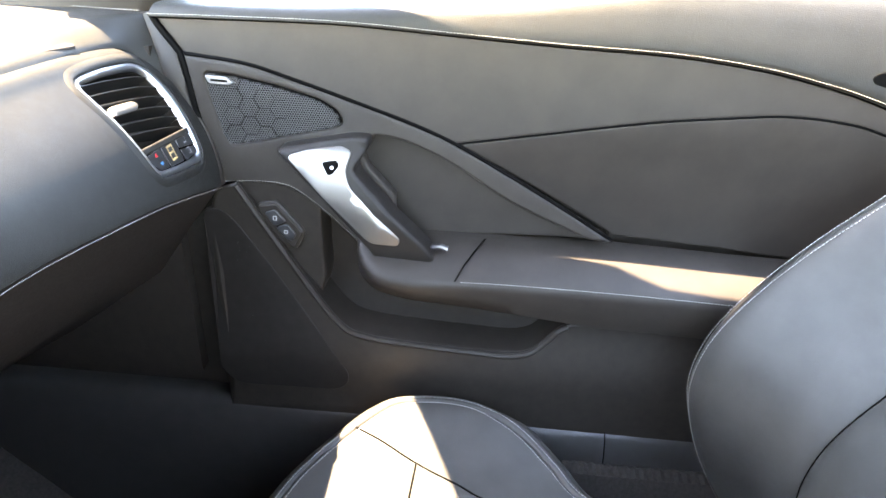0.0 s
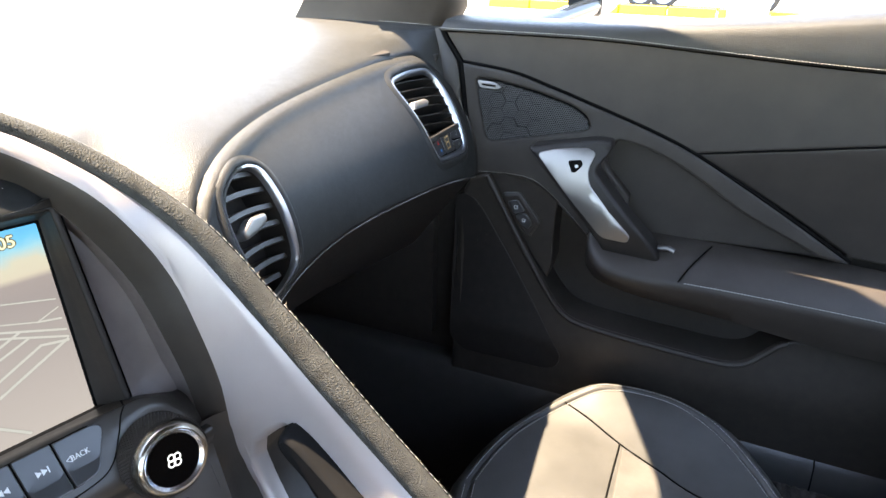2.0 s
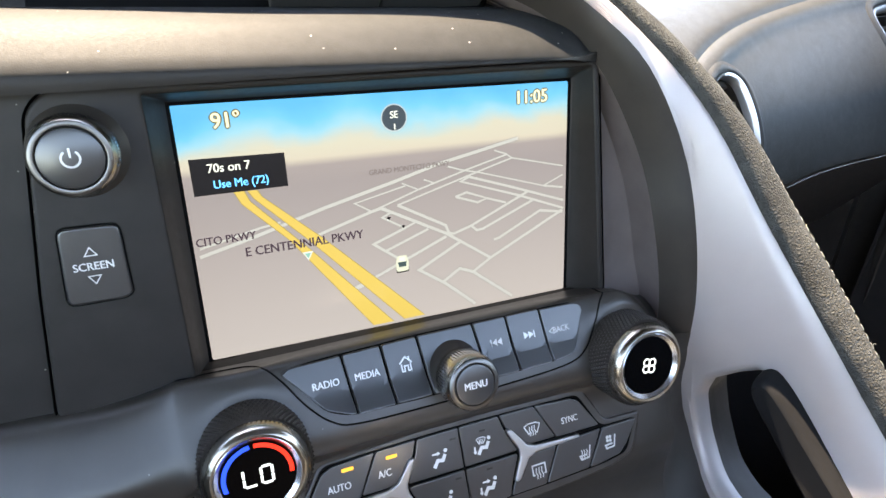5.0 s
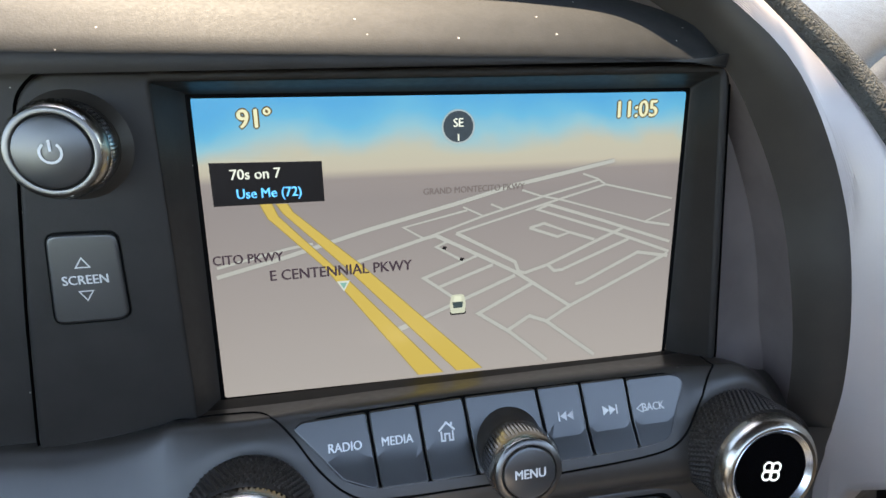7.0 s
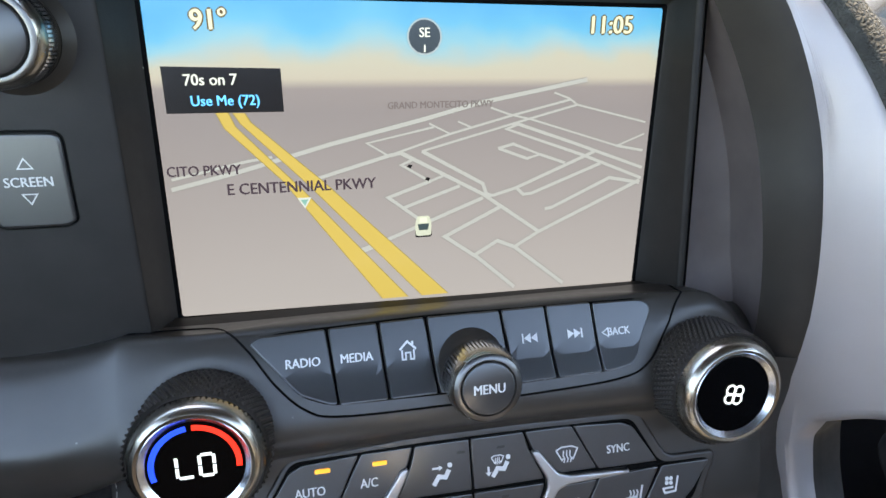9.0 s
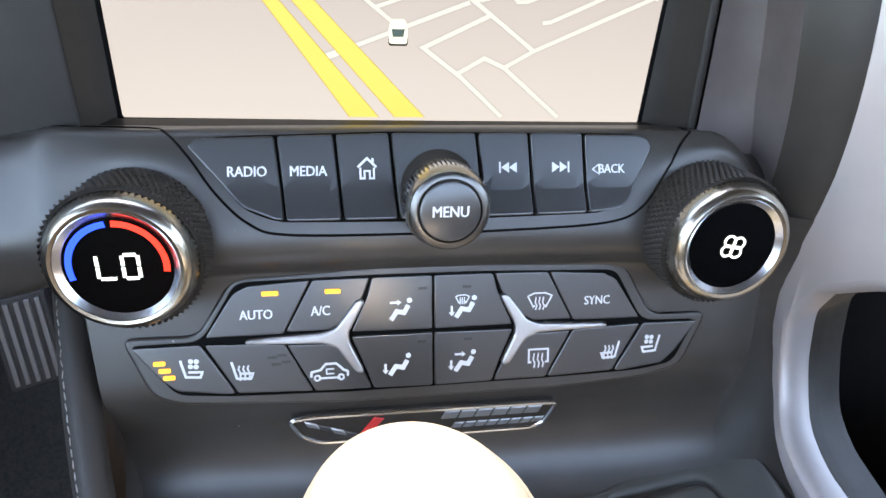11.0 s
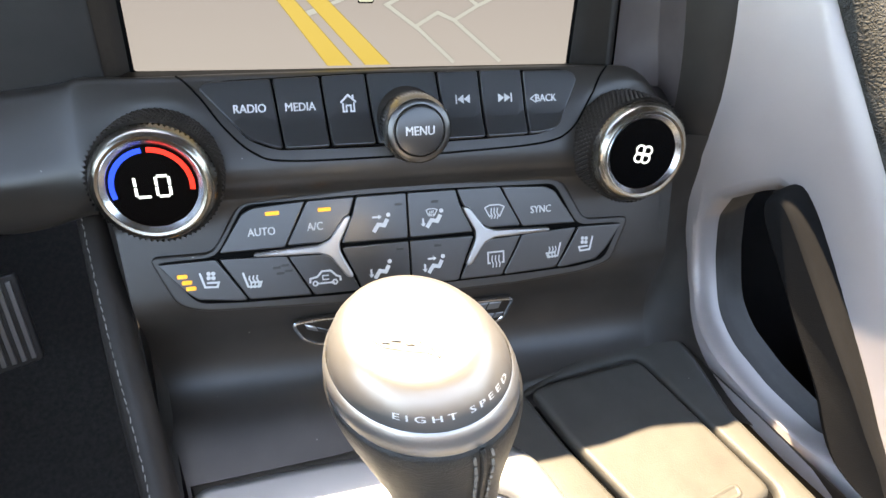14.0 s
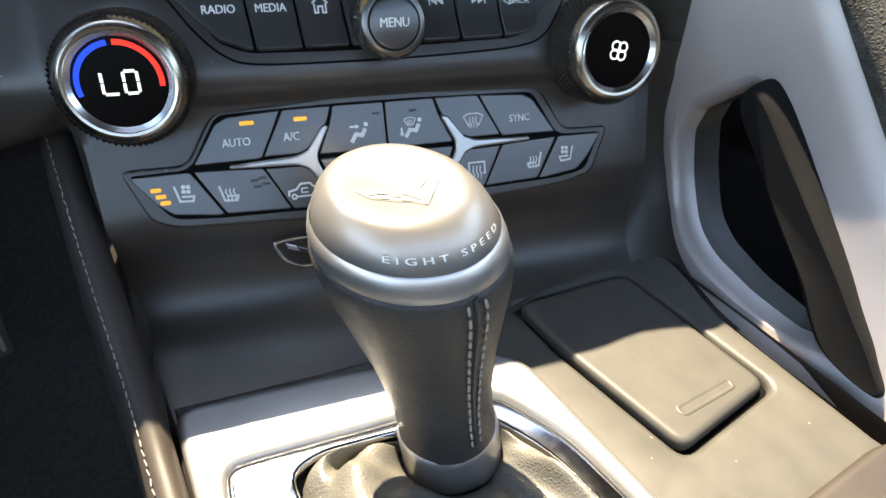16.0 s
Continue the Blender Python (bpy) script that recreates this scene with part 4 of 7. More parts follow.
def build_fascia(st):
    """One moulding: the ledge under the screen, the pods, the keys' slopes, and the wing that runs on towards the steering column."""
    profile = [(-14, 14), (0, 19), (10, 23.5), (19, 28), (23, 28.5), (26, 26), (33, 17), (41, 6.5), (44, 1), (44.5, -4), (42.0, -9.6), (42.2, -13.4), (48.4, -24.9), (55.4, -37.9), (59.4, -46.4), (60.2, -54), (60, -66), (63, -78), (71, -88), (86, -95), (112, -99)]
    prof = curve([(a, b, 0) for a, b in profile], 4)
    wing = resample(curve([(-14, 12, 0), (4, 17.5, 0), (14, 21, 0), (20, 22, 0), (25, 20, 0), (33, 11.5, 0), (40.4, 2.6, 0), (42.0, 0.4, 0), (42.8, -2.2, 0), (42.8, -7, 0), (41.5, -16, 0), (39, -23, 0), (33, -27, 0), (20, -28, 0)], 6), 45)
    wing += [Vector((20, -28, 0)).lerp(Vector((-20, -31, 0)), k / 36) for k in range(1, 37)]
    rows = []
    for u in [-330, -260, -210, -180] + list(range(-165, 126, 4)) + [128]:
        back = -8 * ease(-u, 104, 200) + 2 * ease(-u, 200, 330)
        row = []
        for j, (p, q) in enumerate(zip(prof, wing)):
            um = max(u, -106)
            side = um if p.y > -14 else max(um, -97) * (1 if p.x < 75 else 0.95) if p.x > 70 and um < 0 else MID + (um - MID) * (1 + 0.0006 * min(0, p.y + 14))
            fall = ease(u, 96, 126) * ease(p.y, 0, 14)
            a = stack(side, p.x - 12 * fall - 0.0012 * max(0, abs(um - MID) - 60) ** 1.6, p.y - 16 * fall)
            b = stack(u, q.x + back, q.y)
            f = ease(j, 38, 46)
            row.append(pods(a.lerp(b, ease(-u, 100, 138) * (1 - f) + f * ease(-u, 104, 107))))
        rows.append(row)
    bm = loft(rows)
    tree = BVHTree.FromBMesh(bm)
    part("fascia", bm, satin_plastic, st, "satin charcoal fascia", 60)
    # the joint between the screen's frame and the lower moulding
    line = [(-190, 17), (-150, 15.5), (-110, 15), (-88, 15), (-74, 13.5), (-66, 6), (-58, -6), (-49, -15), (-38, -18.4), (-4, -19.0), (30, -18.6), (62, -17.0), (74, -12.5), (82, -1), (87, 8), (93, 14), (99, 19)]
    down = ROW(0, 0, -1000) - ROW(0, 0, 0)
    path = []
    for q in resample([p.to_3d() for p in curve(line, 8)], 150):
        hit = tree.ray_cast(ROW(q.x, q.y, 60), down)
        if hit[0]:
            path.append(hit[0] + hit[1] * (0.0001 if hit[1].dot(down) < 0 else -0.0001))
    part("joint", tube(path, 0.00042, 6), gap_black, st)


def build_bezel(st):
    outer = rounded([(-133, 57), (-126, 64), (92.8, 62.2), (99.5, -52), (95, -58), (60, -60), (-40, -61), (-90, -62), (-144, -60), (-147, -54), (-142, -8)], 6)
    hole = circle_fix(rounded([(-97, 60.2), (89.2, 59.0), (96.0, -52.6), (-97, -51.6)], 1.2))
    bz = part("screen_bezel", panel(outer, BEZEL, 0, 1.4, 40, -14, holes=[hole]), soft_plastic, st, "matt black screen bezel")
    # sloping walls down to the display, and the thin black edge of its glass
    bm, black = bmesh.new(), bmesh.new()
    rings = [[], [], [], []]
    edge = [[], []]
    for p in hole:
        right = 89.2 + (59 - p.y) * 6.8 / 111.6
        f, g = min(max((p.x + 97) / (right + 97), 0), 1), min(max((p.y + 52.6) / 112.2, 0), 1)
        def at(grow, h):
            lo, hi = Vector((-90.8 - grow, -3.2 - grow)).lerp(Vector((85.4 + grow, -4.0 - grow)), f), Vector((-89.4 - grow, 105.2 + grow)).lerp(Vector((86.6 + grow, 103.4 + grow)), f)
            q = lo.lerp(hi, g)
            return SCREEN(q.x, q.y, h)
        top, low = BEZEL(p.x, p.y, -0.6), at(1.6, 1.6)
        for ring, q in zip(rings, (top, top.lerp(low, 0.5) - (SCREEN(0, 0, 1) - SCREEN(0, 0, 0)) * 0.8, low, at(1.0, 0.9))):
            ring.append(bm.verts.new(q))
        for ring, q in zip(edge, (at(1.05, 0.8), at(-0.4, 0.35))):
            ring.append(black.verts.new(q))
    for a, b in zip(rings, rings[1:]):
        strip(bm, a, b)
    strip(black, *edge)
    part("recess", bm, soft_plastic, bz, "sloping walls round the display")
    part("display_edge", black, gap_black, bz)
    bm = bmesh.new()
    c = circle_fix([Vector(p) for p in outer])
    a, b = [bm.verts.new(BEZEL(p.x, p.y, -0.8)) for p in inset(c, -0.8)], [bm.verts.new(BEZEL(p.x, p.y, -3.5)) for p in inset(c, 0.3)]
    strip(bm, a, b)
    part("joint", bm, gap_black, bz)
    # the screen switch
    key = rounded([(-132, 17), (-112.5, 16.5), (-112.5, -10), (-115, -11.5), (-134, -11.5)], 3)
    part("key_gap", panel(inset_ccw(key, -0.7), BEZEL, 0.15, 0.1, 0, -1), gap_black, bz)
    k = part("screen_key", panel(key, BEZEL, 1.2, 0.8, 0, -1), button_plastic, bz, "raised screen key")
    bm = lettering("SCREEN", 4.1, BEZEL, -123, 2.3, 1.35, width=0.92)
    stroke([(-125.2, 6.4), (-123.2, 9.4), (-121.2, 6.4)], 0.4, BEZEL, 1.35, bm, closed=True)
    stroke([(-125.4, -1.2), (-123.4, -4.2), (-121.4, -1.2)], 0.4, BEZEL, 1.35, bm, closed=True)
    part("key_print", bm, print_white, k)
    build_screen(bz)


def circle_fix(c):
    c = [Vector(p[:2]) for p in c]
    return c if area(c) > 0 else c[::-1]


def inset_ccw(c, d):
    return inset(circle_fix(c), d)


def glow(name, color, power=1.0):
    return material(name, tuple(min(c, 0.8) * 0.1 for c in color), 0.2, emit=color, power=power, vary=0, spec=0.3)


def build_screen(bz):
    """The lit map: a glass sheet with the drawn roads a hair above it."""
    c = [(-89.6, 105.4), (86.8, 103.6), (85.6, -3.6), (-91, -2.8)]
    road, road_y, edge = glow("map_street", (0.56, 0.53, 0.52)), glow("map_highway", (0.74, 0.50, 0.13)), glow("map_highway_edge", (0.42, 0.30, 0.07))
    m = glow("map_backdrop", (0.4, 0.4, 0.4))
    t = m.node_tree
    b = t.nodes["Principled BSDF"]
    at = t.nodes.new("ShaderNodeAttribute")
    at.attribute_name = "map_height"
    ramp = t.nodes.new("ShaderNodeValToRGB")
    r = ramp.color_ramp
    r.elements[0].position, r.elements[0].color = 0.0, (0.423, 0.449, 0.512, 1)
    r.elements[1].position, r.elements[1].color = 1.0, (0.046, 0.449, 1.000, 1)
    for pos, col in ((0.66, (0.285, 0.294, 0.350, 1)), (0.735, (0.304, 0.310, 0.362, 1)), (0.765, (0.534, 0.567, 0.550, 1)), (0.80, (0.534, 0.599, 0.575, 1)), (0.87, (0.248, 0.621, 0.900, 1)), (0.93, (0.092, 0.535, 1.000, 1))):
        el = r.elements.new(pos)
        el.color = col
    cloud = t.nodes.new("ShaderNodeTexNoise")
    cloud.inputs["Scale"].default_value, cloud.inputs["Detail"].default_value = 22, 4
    co = t.nodes.new("ShaderNodeTexCoord")
    t.links.new(co.outputs["Object"], cloud.inputs["Vector"])
    add = t.nodes.new("ShaderNodeMath")
    add.operation, add.inputs[1].default_value = "MULTIPLY_ADD", 0.10
    shift = t.nodes.new("ShaderNodeMath")
    shift.operation, shift.inputs[1].default_value = "SUBTRACT", 0.05
    # clouds only stir the upper part
    gate = t.nodes.new("ShaderNodeMapRange")
    gate.inputs[1].default_value, gate.inputs[2].default_value = 0.78, 0.84
    t.links.new(at.outputs["Fac"], gate.inputs[0])
    mul = t.nodes.new("ShaderNodeMath")
    mul.operation = "MULTIPLY"
    cen = t.nodes.new("ShaderNodeMath")
    cen.operation, cen.inputs[1].default_value = "SUBTRACT", 0.5
    t.links.new(cloud.outputs["Fac"], cen.inputs[0])
    t.links.new(cen.outputs[0], mul.inputs[0])
    t.links.new(gate.outputs[0], mul.inputs[1])
    t.links.new(mul.outputs[0], add.inputs[0])
    add.inputs[1].default_value = 0.35
    t.links.new(at.outputs["Fac"], add.inputs[2])
    t.links.new(add.outputs[0], ramp.inputs[0])
    t.links.new(ramp.outputs[0], b.inputs["Emission Color"])
    b.inputs["Emission Strength"].default_value = GLOW
    b.inputs["Base Color"].default_value = (0.02, 0.02, 0.02, 1)
    bm = bmesh.new()
    n = 12
    grid = []
    for j in range(n + 1):
        f = j / n
        row = []
        for i in range(n + 1):
            g = i / n
            lo = Vector(c[3]).lerp(Vector(c[2]), g)
            hi = Vector(c[0]).lerp(Vector(c[1]), g)
            p = lo.lerp(hi, f)
            row.append(SCREEN(p.x, p.y, 0))
        grid.append(row)
    loft(grid, bm=bm)
    ob = part("display", bm, m, bz, "lit navigation map on a glossy display")
    at_layer = ob.data.attributes.new("map_height", "FLOAT", "POINT")
    at_layer.data.foreach_set("value", [k // (n + 1) / n for k in range((n + 1) ** 2)])
    # roads
    bm, bme = bmesh.new(), bmesh.new()
    lanes = (([(-71, 69.4), (-68.7, 64), (-51.6, 45.8), (-18.4, -1.6)], [(-67.3, 69.2), (-65.5, 64.6), (-44.4, 41), (-8.9, -1.6)]), ([(-65.6, 69.1), (-63.5, 65.5), (-43.6, 44.6), (-3.2, -1.6)], [(-62.1, 68.9), (-60.5, 65.9), (-38, 44.7), (6.8, -1.6)]))
    for left, right in lanes:
        loft([[SCREEN(x - 0.35, y, 0.16) for x, y in left], [SCREEN(x + 0.35, y, 0.16) for x, y in right]], bm=bme)
        loft([[SCREEN(x, y, 0.24) for x, y in left], [SCREEN(x, y, 0.24) for x, y in right]], bm=bm)
    part("highway_edge", bme, edge, ob)
    part("highway", bm, road_y, ob)
    far = (
        (1.7, [(-88, 44.2), (-66.8, 49.1), (-35, 57.6), (-2.4, 65.2), (18.7, 70.6), (40.3, 74.5), (59, 78)]), (1.1, [(-87.5, 47.6), (-62.6, 52.9), (-54.5, 54)]),
        (1.3, [(1.7, 62.5), (-22.1, 57.6), (-14.7, 52.9)]), (1.5, [(-39.8, 45.9), (-14.7, 52.9), (-10.1, 53.8), (-2.7, 49.7)]), (1.4, [(-14.7, 52.9), (8, 60), (31.7, 66.1), (52.9, 71)]),
        (1.1, [(0.1, 63.8), (7.6, 60)]), (1.1, [(10.6, 64.2), (15.3, 62.1)]), (1.2, [(22.6, 68.8), (29.5, 66.3), (38.9, 64)]), (1.2, [(46.5, 73.6), (52.5, 71.4), (55.7, 69.1), (84, 62)]))
    middle = (
        (1.4, [(55.7, 69.1), (36.2, 64.2), (-2.6, 54.1)]), (1.5, [(-2.6, 54.1), (20.2, 41.2), (21.6, 37.3), (23.9, 36.4)]), (1.2, [(38.9, 64), (73, 53.4), (84, 57.6)]), (1.1, [(73, 53.4), (84, 51.2)]),
        (1.3, [(33.1, 62.7), (54.6, 55.3), (84.5, 44.5)]), (1.3, [(33.1, 62.7), (28.8, 61), (59.5, 50.3), (84.5, 40.4)]), (1.2, [(25.8, 54.1), (31.5, 55.5), (42, 51.3), (37.1, 49.9), (25.8, 54.1)]), (1.2, [(42, 51.3), (52.2, 47.7)]),
        (1.4, [(23.9, 36.4), (33.3, 39), (64.1, 51.6)]), (1.4, [(33.3, 39), (36.1, 36.3), (39.3, 36.5), (66.8, 46.9)]))
    near = (
        (1.5, [(45.1, 30.1), (47.9, 30.5), (71, 41.1), (84, 38.6)]), (1.6, [(84, 39.6), (43.1, 21.1), (33.4, 15.5)]), (1.6, [(-10.1, 53.6), (-2.7, 49.7), (20.3, 37.2), (43.1, 21.1)]), (1.1, [(-5.6, 51.4), (-10.2, 49.4), (0.2, 43), (5, 44.8)]),
        (1.5, [(0.2, 43), (-15.2, 37.7), (-3, 28.2)]), (1.4, [(-9.4, 33.7), (11.4, 40.8)]), (1.6, [(-24.7, 18.6), (-11.8, 23.4), (20.3, 35.8)]), (1.7, [(27.1, 31.9), (5.7, 21.5), (18.7, 12.2), (34, -1.4)]), (1.7, [(16.9, 12.9), (26.4, 18.5), (33.4, 15.5), (54.5, -1.4)]), (2.4, [(-25.8, 18.1), (-20.8, 19.8)]))
    streets = far + middle + near
    bm = bmesh.new()
    bme = bmesh.new()
    for i, (width, line) in enumerate(streets):
        width *= 0.55 if min(y for x, y in line) > 52 else 0.85
        stroke(line, width + 0.45, SCREEN, 0.05 + 0.0005 * i, bme)
        stroke(line, width, SCREEN, 0.10 + 0.0005 * i, bm)
    part("street_edge", bme, glow("map_street_edge", (0.30, 0.27, 0.27)), ob)
    part("street", bm, road, ob)
    dark, white = glow("map_dark", (0.012, 0.012, 0.016)), glow("map_white", (0.95, 0.93, 0.85), 1.1)
    # caption box
    part("caption_box", blob([(-86, 69.3), (-49.3, 69.1), (-49.3, 83), (-86, 84)], SCREEN, 0.32), dark, ob)
    part("caption", lettering("70s on 7", 5.0, SCREEN, -71.5, 79.6, 0.42, width=0.95), white, ob)
    part("caption", lettering("Use Me (72)", 4.7, SCREEN, -67.5, 73.0, 0.42, width=0.92), glow_cyan, ob)
    brown = glow("map_clock_outline", (0.16, 0.10, 0.04))
    for text, x, y, size in (("91°", -69.9, 97.6, 8.6), ("11:05", 66.4, 96.4, 8.4)):
        for dx, dy in ((0.5, 0), (-0.5, 0), (0, 0.5), (0, -0.5)):
            part("digit_outline", lettering(text, size, SCREEN, x + dx, y + dy, 0.30, width=0.95), brown, ob)
        part("readout", lettering(text, size, SCREEN, x, y, 0.42, width=0.95), glow("map_digits", (1.0, 0.9, 0.62)), ob)
    purple = glow("map_name", (0.075, 0.05, 0.07))
    part("street_name", lettering("E CENTENNIAL PKWY", 5.5, SCREEN, -45, 43.3, 0.42, width=0.93), purple, ob)
    part("street_name", lettering("CITO PKWY", 4.8, SCREEN, -76.9, 50.2, 0.42, width=0.90), purple, ob)
    part("street_name", lettering("GRAND MONTECITO PKWY", 3.3, SCREEN, 4.4, 70.2, 0.42, width=0.90), glow("map_far_name", (0.2, 0.16, 0.165)), ob)
    part("compass", blob(circle(-1.3, 92.8, 6.0, 28), SCREEN, 0.30), glow("map_compass_rim", (0.45, 0.5, 0.55)), ob)
    part("compass_face", blob(circle(-1.3, 92.8, 5.4, 28), SCREEN, 0.36), glow("map_compass", (0.055, 0.075, 0.10)), ob)
    part("compass_letters", lettering("SE", 4.3, SCREEN, -1.3, 94.0, 0.46, width=0.9), white, ob)
    part("compass_mark", stroke([(-1.3, 90.2), (-1.3, 87.8)], 0.6, SCREEN, 0.46), white, ob)
    # the car's own mark and the road's pointer
    part("car_shadow", blob(rounded([(-5.6, 22.0), (0.6, 22.0), (0.6, 25), (-5.6, 25)], 0.9), SCREEN, 0.38), dark, ob)
    part("car_mark", blob(rounded([(-5.4, 22.6), (0.4, 22.6), (0.6, 27), (-0.2, 30.2), (-4.8, 30.2), (-5.6, 27)], 1.0), SCREEN, 0.4), glow("map_car", (0.72, 0.70, 0.58)), ob)
    part("car_glass", blob([(-4.2, 24.8), (-0.8, 24.8), (-0.4, 27.2), (-4.6, 27.2)], SCREEN, 0.48), glow("map_car_glass", (0.06, 0.09, 0.10)), ob)
    part("car_roof", blob([(-4.0, 27.6), (-1.0, 27.6), (-1.2, 29.6), (-3.8, 29.6)], SCREEN, 0.48), glow("map_car_roof", (0.95, 0.92, 0.74)), ob)
    part("pointer", blob([(-47.2, 39.4), (-42.4, 39.4), (-44.8, 35.4)], SCREEN, 0.4), glow("map_pointer", (0.75, 0.75, 0.7)), ob)
    part("pointer", blob([(-46.1, 38.7), (-43.5, 38.7), (-44.8, 36.4)], SCREEN, 0.46), glow("map_pointer_in", (0.25, 0.5, 0.45)), ob)
    for x, y in ((-7.2, 48.9), (-0.7, 44.0)):
        part("tick", blob([(x - 1, y - 0.2), (x + 0.3, y - 0.8), (x + 1, y + 0.4), (x - 0.4, y + 0.7)], SCREEN, 0.4), dark, ob)


def build_key_row(st):
    outer = rounded([(-67, 8.0), (-63, 10.8), (-7, 12.4), (74, 11.6), (78.6, 7.0), (70, -9.8), (61, -13.8), (-4, -15.2), (-41, -14.6), (-51, -10.6)], 4)
    well = part("key_well", panel(outer, ROW, 1.0, 0.6, 0, -3), gap_black, st, "black recess of the radio keys")
    def bent(u, v, h=0.0):
        return ROW(u, v, h + (-0.18 * (v + 4.2) if v < -4.2 else 0))
    low = -14.3
    cuts = [(-64, -50), (-40.6, -38.2), (-23.5, -21.5), (-7.0, -4.8), (19.8, 22.0), (36.5, 37.6), (54.2, 55.0), (76.5, 63)]
    words = ["RADIO", "MEDIA", "", "", "", "", "BACK"]
    for i, word in enumerate(words):
        (a, c), (b, d) = cuts[i], cuts[i + 1]
        g = 0.5
        if i == 0:
            q = [(-65.4, 8.0), (-62.6, 10.0), (b - g, 10.7), (d - g, -14.0), (-40.8, -13.9), (-50.2, -10.1)]
        elif i == 6:
            q = [(a + g, 11.1), (72.6, 10.9), (75.8, 9.8), (77.2, 7.0), (69.0, -9.4), (66.4, -12.0), (60.8, -13.1), (c + g, -13.5)]
        else:
            q = [(a + g, min(11.6, 10.1 + (a + 63) / 37)), (b - g, min(11.6, 10.1 + (b + 63) / 37)), (d - g, low + 0.012 * max(0, d)), (c + g, low + 0.012 * max(0, c))]
        k = part("radio_key", panel(split_edges(rounded(q, 1.0, 2), -4.2), bent, 2.6, 0.5, 4.5, 0), button_plastic, well, "black key", 6)
        if word == "BACK":
            bm = lettering("BACK", 4.0, ROW, 63.4, 0.1, 2.75, width=0.85)
            stroke([(57.0, 0.1), (59.2, 1.6), (59.2, -1.4)], 0.4, ROW, 2.75, bm, closed=True)
        elif word:
            bm = lettering(word, 4.2, ROW, (-48.8, -31.3)[i], 0.2, 2.75, width=0.88)
        elif i == 2:
            bm = stroke([(-16.8, 1.3), (-14.0, 4.0), (-11.2, 1.3)], 0.7, ROW, 2.75)
            stroke([(-16.0, 1.2), (-16.0, -2.0), (-14.8, -2.0), (-14.8, 0.2), (-13.2, 0.2), (-13.2, -2.0), (-12.0, -2.0), (-12.0, 1.2)], 0.6, ROW, 2.75, bm)
            stroke([(-12.3, 4.0), (-12.3, 2.8)], 0.7, ROW, 2.75, bm)
        elif i in (4, 5):
            s, cx = (-1, 29.6) if i == 4 else (1, 46.4)
            bm = bmesh.new()
            for dx in (-1.6, 0.9):
                blob([(cx + s * (dx - 1.1), 2.6), (cx + s * (dx - 1.1), -0.8), (cx + s * (dx + 1.4), 0.9)][::1 if s < 0 else -1], ROW, 2.75, bm)
            stroke([(cx + s * 2.7, 2.6), (cx + s * 2.7, -0.8)], 0.6, ROW, 2.75, bm)
        else:
            continue
        part("key_print", bm, print_white, k)


def split_edges(c, v):
    """The outline with points added where it crosses the height v."""
    out = []
    for i, p in enumerate(c):
        a = c[i - 1]
        if (a.y - v) * (p.y - v) < 0:
            out.append(a.lerp(p, (v - a.y) / (p.y - a.y)))
        out.append(p)
    return out


def person(surf, x, y, bm, feet=False, face=False, screen=False, s=1.0):
    """Seated figure of the airflow keys, as plain strokes."""
    stroke([(x - 3.2 * s, y - 3.3 * s), (x - 1.2 * s, y - 0.4 * s), (x + 1.2 * s, y - 0.9 * s), (x + 2.6 * s, y + 1.6 * s)], 1.6 * s, surf, 2.2, bm)
    blob(circle(x + 3.0 * s, y + 3.2 * s, 0.9 * s, 12), surf, 2.2, bm)
    if face:
        stroke([(x - 3.4, y + 2.6), (x - 1.0, y + 2.6)], 0.8, surf, 2.2, bm)
        blob([(x - 1.0, y + 3.6), (x - 1.0, y + 1.6), (x + 0.4, y + 2.6)], surf, 2.2, bm)
    if feet:
        stroke([(x - 4.6, y + 0.6), (x - 4.6, y - 1.6)], 0.8, surf, 2.2, bm)
        blob([(x - 5.7, y - 1.5), (x - 3.5, y - 1.5), (x - 4.6, y - 2.9)], surf, 2.2, bm)
    if screen:
        fan_screen(surf, x - 1.0, y + 2.8, bm, 0.55)


def fan_screen(surf, x, y, bm, s=1.0):
    """Windscreen outline with rising arrows."""
    stroke([(x - 4.2 * s, y + 1.6 * s), (x - 2 * s, y + 2.6 * s), (x + 2 * s, y + 2.6 * s), (x + 4.2 * s, y + 1.6 * s), (x + 2.2 * s, y - 2.2 * s), (x + 1.6 * s, y - 1.6 * s)], 0.55 * max(s, 0.7), surf, 2.2, bm)
    stroke([(x - 4.2 * s, y + 1.6 * s), (x - 2.2 * s, y - 2.2 * s), (x - 1.6 * s, y - 1.6 * s)], 0.55 * max(s, 0.7), surf, 2.2, bm)
    for dx in (-1.3, 0, 1.3):
        stroke([(x + dx * s, y + 1.3 * s), (x + dx * s - 0.3 * s, y - 0.6 * s), (x + dx * s + 0.3 * s, y - 1.8 * s), (x + dx * s - 0.2 * s, y - 3.2 * s)], 0.5 * max(s, 0.7), surf, 2.2, bm)


